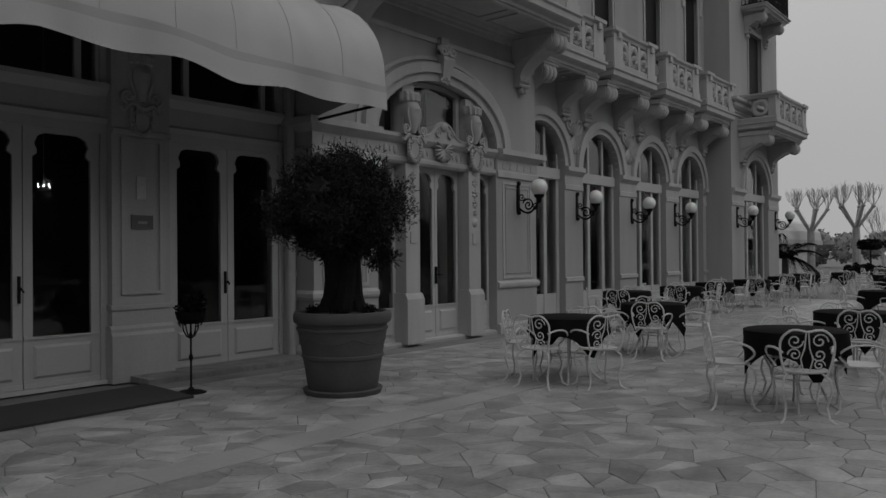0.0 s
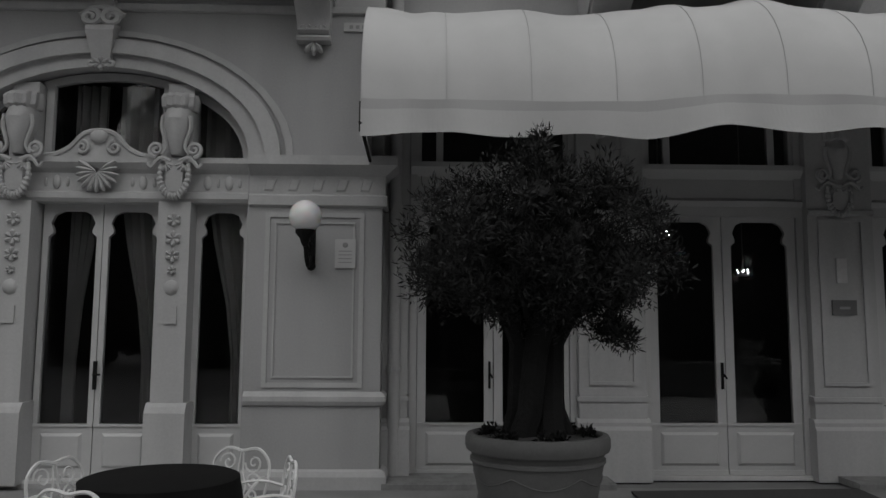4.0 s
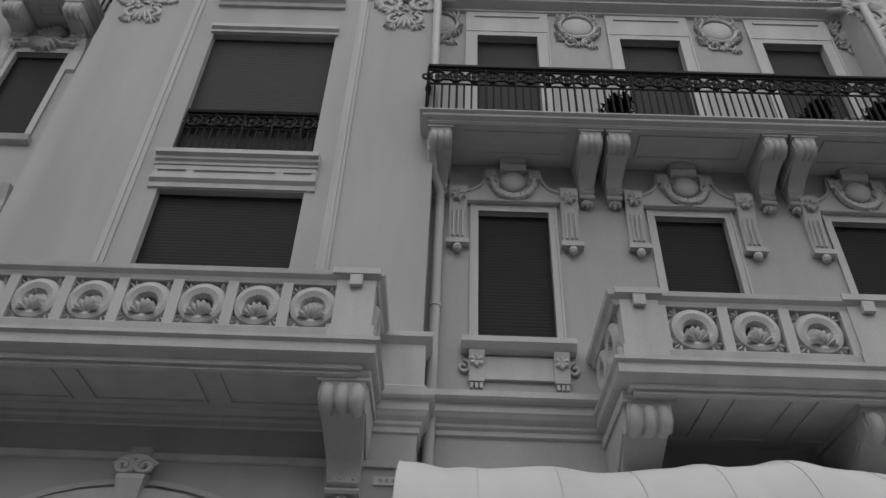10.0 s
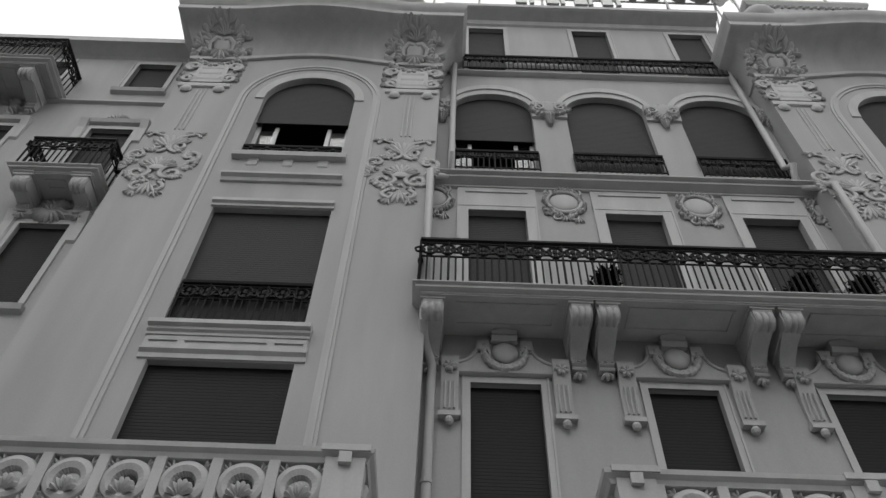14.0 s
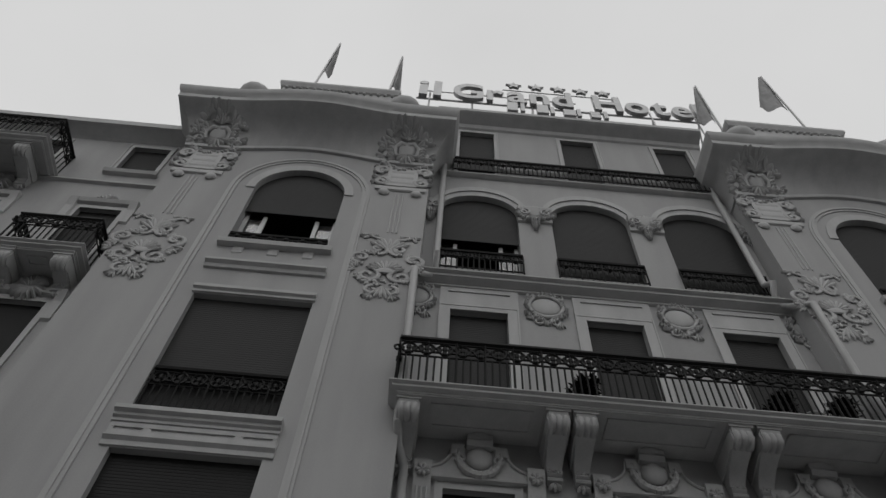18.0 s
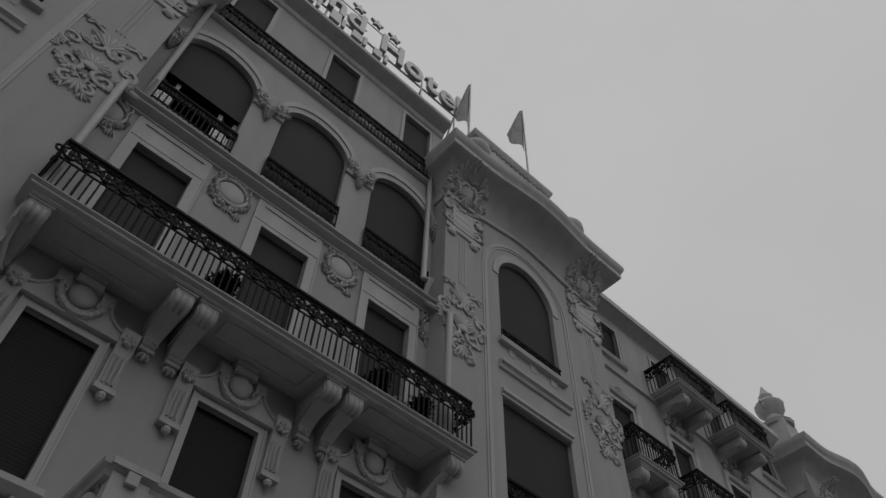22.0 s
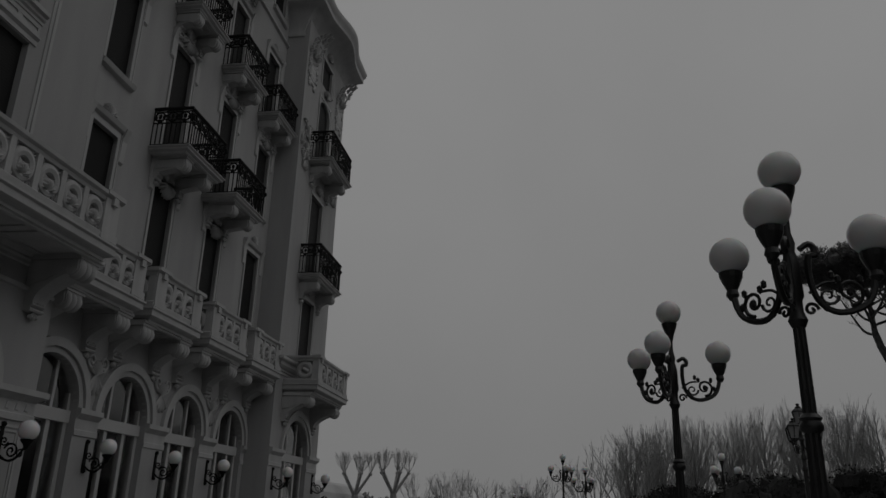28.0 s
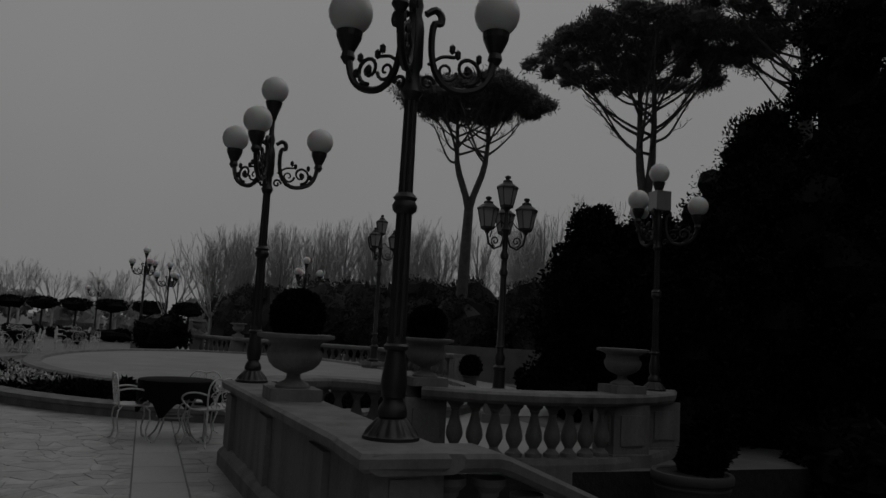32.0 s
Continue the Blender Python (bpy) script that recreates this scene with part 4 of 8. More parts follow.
# ---- upper windows ----
for i, x in enumerate(AX):
    z0 = 6.1 if i == 1 else 7.13
    w = shuttered("window", x, YC, 1.06, z0, 9.47, "tall first-floor window with a dark blind let down", "first-floor windows")
    hood = [(0.97, 9.78), (0.74, 9.8), (0.6, 9.86), (0.5, 9.95), (0.44, 10.06), (0.42, 10.26), (0.2, 10.27)]
    outline = [(-a, b) for a, b in hood] + [(a, b) for a, b in reversed(hood)]
    s = Shape().run_y(-0.07, 0.0, [(-0.97, 9.6)] + outline + [(0.97, 9.6)])
    s.tube([(a, -0.08, b) for a, b in outline], 0.028, 6)
    s.tube([(-0.97, -0.08, 9.63), (0.97, -0.08, 9.63)], 0.03, 6)
    for sg in (-1, 1):
        s.box(*sorted((sg * 0.24, sg * 0.42)), -0.13, 0, 10.06, 10.25)
        scroll(s, spiral(sg * 0.31, 9.98, 0.09, 1.3, math.pi / 2, 16, sg), -0.1, 0.03)
    s.run(-0.2, 0.2, [(0, 10.2), (-0.16, 10.22), (-0.2, 10.3), (-0.17, 10.36), (-0.2, 10.42), (0, 10.46)])
    s.ball((0, -0.14, 10.46), 0.14, 10, (1.1, 0.6, 0.5))
    part("crest", s, STUCCO, w, "curved stucco hood with scrolls", True)
    part("boss", Shape().ball((0, -0.08, 10.02), 0.21, 16, (1.0, 0.5, 1.0)), STUCCO, w, smooth=True)
    g = Shape()
    rings = []
    for k in range(41):
        a = math.pi * (0.94 + 1.12 * k / 40)
        q = 0.03 + 0.035 * math.sin(math.pi * k / 40) + 0.012 * math.cos(k * 2.1)
        mx, mz = 0.33 * math.cos(a), 10.08 + 0.4 * math.sin(a)
        rings.append([(mx + q * math.cos(j * math.tau / 7) * math.cos(a), -0.11 + q * math.sin(j * math.tau / 7), mz + q * math.cos(j * math.tau / 7) * math.sin(a)) for j in range(7)])
    part("garland", g.quad_strip(rings), STUCCO, w, smooth=True)
    for sg in (-1, 1):
        s = Shape().run(sg * 0.84 - 0.13, sg * 0.84 + 0.13, [(0, 8.82), (-0.05, 8.84), (-0.06, 9.3), (-0.12, 9.55), (-0.16, 9.75), (-0.16, 9.86), (0, 9.9)])
        for d in (-0.07, 0, 0.07):
            s.tube([(sg * 0.84 + d, -0.07, 8.92), (sg * 0.84 + d, -0.09, 9.4)], 0.022, 5)
        s.box(sg * 0.84 - 0.16, sg * 0.84 + 0.16, -0.12, 0, 8.76, 8.84).ball((sg * 0.84, -0.08, 8.69), 0.07, 8)
        leaf_fan(s, (sg * 0.84, 9.66), 0.12, 7, 0, 360, -0.16, 0.04)
        part("bracket", s, STUCCO, w)
    if i != 1:
        part("sill", Shape().run(-0.75, 0.75, [(0, 6.94), (-0.12, 6.96), (-0.2, 7.04), (-0.2, 7.12), (0, 7.14)]), STUCCO, w)
        s = Shape().box(-0.5, 0.5, -0.03, 0, 6.62, 6.9)
        s.box(-0.5, 0.5, -0.05, 0, 6.56, 6.64)
        for sg in (-1, 1):
            s.run(sg * 0.55 - 0.1, sg * 0.55 + 0.1, [(0, 6.5), (-0.07, 6.52), (-0.08, 6.75), (-0.14, 6.94), (0, 6.95)])
            leaf_fan(s, (sg * 0.55, 6.8), 0.1, 6, 0, 360, -0.1, 0.03)
            scroll(s, spiral(sg * 0.72, 6.74, 0.1, 1.2, math.pi / 2, 14, sg), -0.03, 0.03)
            for d in (-0.06, 0, 0.06):
                s.box(sg * 0.55 + d - 0.02, sg * 0.55 + d + 0.02, -0.06, -0.01, 6.43, 6.5)
        part("apron", s, STUCCO, w)
for i, x in enumerate(AX):
    w = shuttered("window", x, YC, 1.12, 10.66, 13.88, "balcony door on the second floor closed by a dark blind", "second-floor windows", frame=False, cloth=UPBLIND)
    s = frame_shape(1.12, 10.66, 13.88, 0, 0.22, 0.04)
    s.box(-0.78, 0.78, -0.05, 0, 14.0, 14.6)
    part("frame", s, STUCCO, w)
    part("tablet", Shape().box(-0.62, 0.62, -0.075, -0.04, 14.44, 14.49), STUCCO, w)
for i, x in enumerate(AX):
    w = shuttered("window", x, YC, 1.86, 15.45, 18.74, "arched third-floor window with its blind " + ("half let down" if i == 0 else "let down"), "third-floor arched windows", 0.6 if i == 0 else 1.0, frame=False, cloth=UPBLIND)
    part("arch_moulding", arch_band(Shape(), 0, 17.97, 0.93, 1.12, 0.75, 1.05, -0.03, 0.02).add(arch_band(Shape(), 0, 17.97, 1.06, 1.18, 0.96, 1.15, -0.065, -0.02)), STUCCO, w, smooth=True)
    iron_rail(w, 1.9, 15.3, 15.98, -0.06)
for x in (-0.22, 2.25, 4.91, 7.36):
    s = Shape()
    h = 0.36 if 0 < x < 7 else 0.16
    s.run(-h - 0.05, h + 0.05, [(YC, 17.6), (YC - 0.06, 17.62), (YC - 0.08, 17.95), (YC - 0.14, 18.1), (YC - 0.14, 18.2), (YC, 18.22)])
    for sg in (-1, 1):
        scroll(s, spiral(sg * h * 0.7, 17.95, 0.14, 1.3, math.pi / 2, 16, sg), YC - 0.12, 0.035)
    leaf_fan(s, (0, 17.85), 0.3, 7, 200, 340, YC - 0.08, 0.08)
    for q in range(4):
        leaf_fan(s, (0, 17.66 - 0.1 * q), 0.2 - 0.03 * q, 3, 225, 315, YC - 0.05, 0.08)
    foliage(s, 0, 17.92, (h * 0.95, 0.2), 12, 0.14, YC - 0.05, rnd, 0.07)
    ob = tagged(part("capital", s, STUCCO, smooth=True), "stucco pilaster capital with scrolls and hanging leaves", "capital", "capitals of the arcade")
    ob.location.x = x
for i, x in enumerate(ATX):
    w = shuttered("window", x, YC, 0.98, 19.9, 22.7, "attic window with a dark blind let down", "attic windows", 0.82 if i == 0 else 1.0, cloth=UPBLIND)
rail = thing("attic_railing", "long low black iron railing in front of the attic windows", "railing")
rail.location = (3.6, YC, 0)
iron_rail(rail, 6.75, 19.83, 20.55, -0.16)

for k, c in enumerate(TW):
    u = TWX[k]
    lab = "wide tower window closed by a dark slatted blind"
    w = shuttered("window", u, YT, 2.14, 6.05, 9.27, lab, "tower windows", frame=False)
    w = shuttered("window", u, YT, 2.16, 9.98, 13.04, "wide tower window with its dark blind let down behind a railing", "tower windows", 1.0, frame=False, sashes=False, cloth=UPBLIND)
    iron_rail(w, 2.1, 10.02, 11.02, 0.05)
    part("sill", Shape().run(-1.22, 1.22, [(0, 9.28), (-0.03, 9.29), (-0.03, 9.38), (-0.08, 9.43), (-0.08, 9.46), (-0.03, 9.48), (-0.03, 9.7), (-0.07, 9.72), (-0.07, 9.77), (-0.11, 9.8), (-0.11, 9.85), (-0.17, 9.88), (-0.17, 9.96), (0, 10.0)]), STUCCO, w)
    part("sill_frieze", Shape().box(-1.2, 1.2, -0.055, -0.02, 9.62, 9.7).box(-1.2, 1.2, -0.055, -0.02, 9.48, 9.56), STUCCO, w)
    for d, q in ((-1.17, 0.06), (-0.66, 0.12), (0.66, 0.12), (1.17, 0.06)):
        part("sill_block", Shape().box(d - q / 2, d + q / 2, -0.052, -0.02, 9.56, 9.62), STUCCO, w)
    w = shuttered("window", u, YT, 2.04, 14.85, 18.3, "arched tower window with its blind half raised" if k == 0 else "arched tower window with its blind let down", "tower arched windows", 0.56 if k == 0 else 0.85, frame=False, cloth=UPBLIND)
    part("arch_moulding", arch_band(Shape(), 0, 17.23, 1.02, 1.22, 1.05, 1.3, -0.03, 0.03).add(arch_band(Shape(), 0, 17.23, 1.43, 1.6, 1.5, 1.7, -0.025, 0.005)).add(arch_band(Shape(), 0, 17.23, 1.5, 1.55, 1.57, 1.63, -0.05, -0.02)), STUCCO, w, smooth=True)
    iron_rail(w, 2.0, 14.87, 15.15, -0.02)
    part("sill", Shape().run(-1.14, 1.14, [(0, 14.68), (-0.12, 14.7), (-0.14, 14.82), (0, 14.86)]).run(-1.16, 1.16, [(0, 13.86), (-0.05, 13.87), (-0.07, 13.95), (-0.14, 14.0), (-0.14, 14.06), (0, 14.1)]).run(-1.12, 1.12, [(0, 13.05), (-0.04, 13.06), (-0.04, 13.12), (-0.09, 13.16), (-0.09, 13.24), (0, 13.28)]), STUCCO, w)
    for d in (-0.7, 0, 0.7):
        part("sill_block", Shape().run(d - 0.1, d + 0.1, [(0, 14.45), (-0.02, 14.48), (-0.03, 14.68), (0, 14.69)]), STUCCO, w)
    for sg in (-1, 1):
        s = Shape()
        for a, b, y in ((1.43, 1.6, 0.025), (1.5, 1.55, 0.05)):
            s.box(*sorted((u + sg * a, u + sg * b)), YT - y, YT, 6.28, 17.23)
        part("pilaster_strip", s, STUCCO, WALLS[k])

# ---- balconies ----
for c in (-3.38, 10.36):
    stone_balcony("stone_balcony", c, YT, 2.58, 1.18, 5.82, [0.62 * k for k in range(-3, 4)], (-2.32, 2.32), "wide white stone balcony with wreath panels on scrolled consoles", "stone balconies", (-2.28, 2.28), 0.9)
stone_balcony("stone_balcony", 3.46, YC, 1.6, 1.48, 5.82, (-0.7, 0, 0.7), (-1.3, 1.3), "white stone balcony with three wreath panels above the entrance", "stone balconies", (-1.28, 1.28), 1.25)
for x in WING:
    stone_balcony("stone_balcony", x, YC, 1.14, 0.92, 5.5, (-0.52, 0, 0.52), (-0.88, 0.88), "narrow white stone balcony above an arched door", "stone balconies", (-0.85, 0.85), 0.75)
for x in LWING:
    stone_balcony("stone_balcony", x, YC, 1.14, 0.92, 5.5, (-0.52, 0, 0.52), (-0.88, 0.88), "narrow white stone balcony above an arched door", "stone balconies", (-0.85, 0.85), 0.75)
stone_balcony("stone_balcony", PAV, YP, 1.75, 1.12, 5.3, (-1.05, -0.35, 0.35, 1.05), (-1.5, 1.5), "white stone balcony of the end pavilion", "stone balconies", (-1.45, 1.45), 0.8)
iron_balcony("iron_balcony", 3.63, YC, 8.25, 0.98, 10.61, "long balcony with a black wrought-iron railing on paired consoles", "iron balconies", 1.1, (-3.85, -1.59, -1.17, 1.17, 1.61, 3.85), 0.72)
for axes in (WINGU, LWING):
    for i, x in enumerate(axes):
        for z, ok, wd, rc in ((9.78, i in (1, 2), 2.0, 1.0), (13.93, True, 1.7, 0.72), (17.85, i in (1, 2), 2.1, 1.05)):
            if ok:
                b = iron_balcony("iron_balcony", x, YC, wd, rc, z, "small balcony with a black wrought-iron railing on the wing", "iron balconies", 1.0, (-0.55, 0.55), 0.5)
                leaf_fan(s := Shape(), (0, z - 0.55), 0.4, 9, 190, 350, -0.03, 0.12)
                leaf_fan(s, (0, z - 0.5), 0.3, 7, 10, 170, -0.03, 0.1)
                part("shell_ornament", s, STUCCO, b, smooth=True)
        for z0, z1 in ((6.1, 9.35), (9.8 if i in (1, 2) else 10.75, 13.0), (13.95, 16.5), (17.9 if i in (1, 2) else 18.3, 19.75)):
            w = shuttered("window", x, YC, 0.95, z0, z1, "narrow wing window with a dark blind let down", "wing windows")
            if z1 < 17:
                s = Shape().run(-0.62, 0.62, [(0, z1 + 0.16), (-0.08, z1 + 0.2), (-0.12, z1 + 0.3), (0, z1 + 0.34)])
                leaf_fan(s, (0, z1 + 0.3), 0.28, 7, 10, 170, -0.02, 0.09)
                for sg in (-1, 1):
                    s.run(sg * 0.68 - 0.09, sg * 0.68 + 0.09, [(0, z1 - 0.55), (-0.05, z1 - 0.5), (-0.06, z1), (-0.14, z1 + 0.28), (0, z1 + 0.3)])
                part("hood", s, STUCCO, w)
            part("sill", Shape().run(-0.65, 0.65, [(0, z0 - 0.16), (-0.1, z0 - 0.12), (-0.14, z0 - 0.02), (0, z0)]), STUCCO, w)
for z, rch in ((9.35, 0.75), (13.7, 0.85)):
    iron_balcony("iron_balcony", PAV, YP, 2.6, rch, z, "balcony with a black iron railing on the end pavilion", "iron balconies", 1.05, (-0.9, 0.9), 0.6)
for z0, z1 in ((6.1, 8.7), (9.4, 12.6), (13.75, 16.62), (17.2, 18.3)):
    w = shuttered("window", PAV, YP, 1.3, z0, z1, "window of the end pavilion with a dark blind let down", "pavilion windows")
    leaf_fan(s := Shape(), (0, z1 + 0.2), 0.35, 7, 10, 170, -0.03, 0.12)
    part("crest", s, STUCCO, w, smooth=True)
for sg in (-1, 1):
    for z, me, nm in ((14.0, orn, "stucco_cartouche"), (17.3, tro, "stucco_trophy")):
        ob = tagged(new(nm, me), "white stucco ornament on the end pavilion's corner", "ornament", "stucco on the pavilion")
        ob.location, ob.scale = (PAV + sg * 1.75, YP, z), (0.8, 0.8, 0.8)


# ---- ground floor: entrance ----
def mascaron(s, x, y):
    """A plain long boss under a fluted crown, on side scrolls, with a garland hung below."""
    rings = []
    for z, out, w in ((4.0, 0.12, 0.165), (4.03, 0.155, 0.18), (4.08, 0.15, 0.185), (4.13, 0.16, 0.19), (4.18, 0.1, 0.175)):
        ring = []
        for k in range(37):
            a = math.pi * k / 36
            q = 1 + 0.07 * math.cos(12 * a * 1.0)
            ring.append((x - w * math.cos(a) * q, y + 0.08 - (out + 0.08) * math.sin(a) ** 0.6 * q, z))
        rings.append(ring + [(x + w, y + 0.1, z), (x - w, y + 0.1, z)])
    s.quad_strip(rings)
    rings = []
    for z, out, w in ((3.5, 0.1, 0.07), (3.56, 0.13, 0.085), (3.64, 0.15, 0.1), (3.72, 0.185, 0.12), (3.8, 0.17, 0.145), (3.88, 0.2, 0.15), (3.95, 0.16, 0.15), (4.02, 0.12, 0.145)):
        rings.append([(x - w * math.cos(math.pi * k / 18), y + 0.05 - (out + 0.05) * math.sin(math.pi * k / 18) ** 0.75, z) for k in range(19)] + [(x + w, y + 0.1, z), (x - w, y + 0.1, z)])
    s.quad_strip(rings)
    for sg in (-1, 1):
        scroll(s, smooth_line([(x + sg * 0.14, 3.92), (x + sg * 0.155, 3.8), (x + sg * 0.12, 3.68), (x + sg * 0.1, 3.58), (x + sg * 0.15, 3.5)], 4), y - 0.09, 0.026)
        scroll(s, spiral(x + sg * 0.2, 3.55, 0.085, 1.6, -math.pi / 2, 22, sg), y - 0.1, 0.024)
        scroll(s, smooth_line([(x + sg * 0.05, 3.42), (x + sg * 0.14, 3.46), (x + sg * 0.2, 3.42), (x + sg * 0.25, 3.36), (x + sg * 0.29, 3.4)], 4), y - 0.1, 0.026)
        leaf_fan(s, (x + sg * 0.1, 3.4), 0.1, 4, 180 + 60 * (1 - sg) / 2, 300 + 60 * (1 - sg) / 2, y - 0.1, 0.03)
    rings = []
    for k in range(73):
        a = math.pi * (0.88 + 1.24 * k / 72)
        q = (0.022 + 0.02 * math.sin(math.pi * k / 72)) * (1 + 0.22 * math.cos(k * 1.6))
        mx, mz = x + 0.15 * math.cos(a), 3.3 + 0.26 * math.sin(a)
        rings.append([(mx + q * math.cos(j * math.tau / 7) * math.cos(a), y - 0.1 + q * math.sin(j * math.tau / 7), mz + q * math.cos(j * math.tau / 7) * math.sin(a)) for j in range(7)])
    s.quad_strip(rings)
    s.run(x - 0.09, x + 0.09, [(y, 3.44), (y - 0.12, 3.42), (y - 0.09, 3.1), (y, 3.05)])
    return s


def shoulder_pane(w, z0, z1):
    """Outline of a pane with stepped, rounded upper corners, as (x, z)."""
    h = w / 2
    return [(-h, z0), (h, z0), (h, z1 - 0.28), (h - 0.05, z1 - 0.24), (h - 0.05, z1 - 0.2), (h - 0.02, z1 - 0.13), (h - 0.06, z1 - 0.04), (h - 0.14, z1), (-h + 0.14, z1), (-h + 0.06, z1 - 0.04), (-h + 0.02, z1 - 0.13), (-h + 0.05, z1 - 0.2), (-h + 0.05, z1 - 0.24), (-h, z1 - 0.28)]


def door_leaf(parent, x, y, w, z0, zg, zt, ztop, pane, panel=True):
    out = shoulder_pane(pane, zg, zt)
    s, base = Shape(), 0
    h = w / 2
    outer = [(-h, zg), (h, zg), (h, zt - 0.28), (h, zt - 0.24), (h, zt - 0.2), (h, zt - 0.13), (h, ztop), (pane / 2 - 0.14, ztop), (-pane / 2 + 0.14, ztop), (-h, ztop), (-h, zt - 0.13), (-h, zt - 0.2), (-h, zt - 0.24), (-h, zt - 0.28)]
    rings = [[(a[0], -0.02, a[1]), (b[0], -0.02, b[1]), (b[0], 0.04, b[1]), (a[0], 0.04, a[1])] for a, b in zip(out, outer)]
    s.quad_strip(rings + [rings[0]], caps=False)
    s.box(-h, h, -0.02, 0.04, z0, zg)
    ob = part("leaf", s, WOODPAINT, parent, "white painted wooden leaf")
    ob.location = (x, y, 0)
    if panel and zg - z0 > 0.35:
        q = Shape()
        a, b = z0 + 0.1, zg - 0.1
        q.quad_strip([[(-h + 0.1, -0.022, a), (h - 0.1, -0.022, a), (h - 0.1, -0.022, b), (-h + 0.1, -0.022, b)], [(-h + 0.13, -0.045, a + 0.03), (h - 0.13, -0.045, a + 0.03), (h - 0.13, -0.045, b - 0.03), (-h + 0.13, -0.045, b - 0.03)]])
        q.box(-h, h, -0.035, -0.015, zg - 0.03, zg)
        q.box(-h, h, -0.035, -0.015, z0, z0 + 0.05)
        part("panel", q, WOODPAINT, ob)
    g = Shape()
    g.quad_strip([[(px, yy, pz) for px, pz in out] for yy in (0.008, 0.014)])
    pn = part("pane", g, GLASS, ob, "clear glass before a dark room")
    return ob


for i, x in enumerate(AX):
    d = thing("entrance_door", "tall white double door with large shouldered glass panes", "door", "entrance doors", at=(x, YC + 0.06, 0))
    part("threshold", Shape().box(-0.95, 0.95, -0.1, 0.15, 0.0, 0.045), LIGHTSTONE, d)
    s = Shape()
    for sg in (-1, 1):
        s.box(*sorted((sg * 0.87, sg * 0.95)), -0.05, 0.1, 0.045, 4.45)
    s.box(-0.87, 0.87, -0.05, 0.1, 2.98, 3.1)
    part("door_frame", s, WOODPAINT, d)
    part("transom_beam", Shape().run(-0.95, 0.95, [(0.1, 3.1), (-0.06, 3.1), (-0.08, 3.16), (-0.03, 3.2), (-0.03, 3.42), (-0.09, 3.48), (-0.12, 3.52), (-0.12, 3.58), (0.1, 3.6)]), WOODPAINT, d)
    for sg in (-1, 1):
        lf = door_leaf(d, sg * 0.435, 0, 0.86, 0.05, 0.62, 2.92, 2.98, 0.66)
        s = Shape().box(-0.012, 0.012, -0.05, -0.02, 1.0, 1.3)
        if sg < 0:
            s.tube([(0, -0.05, 1.15), (0, -0.09, 1.15), (0.0, -0.09, 1.17), (0.03, -0.09, 1.12)], 0.012, 6)
            hd = part("handle", s, IRON, lf, "dark metal handle")
            hd.location = (0.39, 0, 0)
    for xx in (-0.62, 0.62, -0.87, 0.87):
        part("transom_bar", Shape().box(xx - 0.04, xx + 0.04, -0.02, 0.05, 3.6, 4.45), WOODPAINT, d)
    part("transom_pane", Shape().box(-0.87, 0.87, 0.01, 0.018, 3.6, 4.45), GLASS, d)
for i, x in enumerate((-0.19, 2.25, 4.91, 7.33)):
    h = 0.38 if 0 < x < 7 else 0.14
    p = thing("pilaster", "white panelled pilaster with a carved capital beside the entrance doors", "pilaster", "entrance pilasters", at=(x, YC, 0))
    s = Shape().box(-h, h, -0.1, 0.02, 0.62, 4.4)
    s.run(-h - 0.03, h + 0.03, [(0, 0), (-0.16, 0), (-0.16, 0.56), (-0.13, 0.6), (-0.13, 0.64), (-0.1, 0.68), (0, 0.68)])
    s.run(-h - 0.02, h + 0.02, [(0, 0.86), (-0.12, 0.87), (-0.12, 0.92), (0, 0.94)])
    part("shaft", s, STUCCO, p)
    if h > 0.2:
        s = Shape()
        for q0, q1, z0, z1 in ((-0.27, -0.23, 1.05, 2.95), (0.23, 0.27, 1.05, 2.95), (-0.23, 0.23, 1.05, 1.09), (-0.23, 0.23, 2.91, 2.95)):
            s.box(q0, q1, -0.125, -0.09, z0, z1)
        part("panel", s, STUCCO, p)
        s = mascaron(Shape(), 0, -0.06)
        s.v = [(x * 0.95, y * 0.8, z * 0.9 + 0.26) for x, y, z in s.v]
        s.run(-h, h, [(-0.09, 2.98), (-0.14, 3.0), (-0.14, 3.04), (-0.09, 3.06)])
        part("capital", s, STUCCO, p, smooth=True)
nt = thing("name_plate", "small dark metal plate on the pilaster beside the entrance", "plate", at=(4.91, YC - 0.1, 1.93))
part("plate", Shape().box(-0.14, 0.14, -0.02, 0.0, -0.085, 0.085), PLATE, nt)
part("bar", Shape().box(-0.06, 0.06, -0.024, -0.02, -0.02, 0.01), METAL, nt)
bl = thing("bell_panel", "small pale bell panel on the pilaster beside the entrance", "panel", at=(4.9, YC - 0.1, 2.35))
part("plate", Shape().box(-0.06, 0.06, -0.015, 0, -0.14, 0.14), LIGHTSTONE, bl)

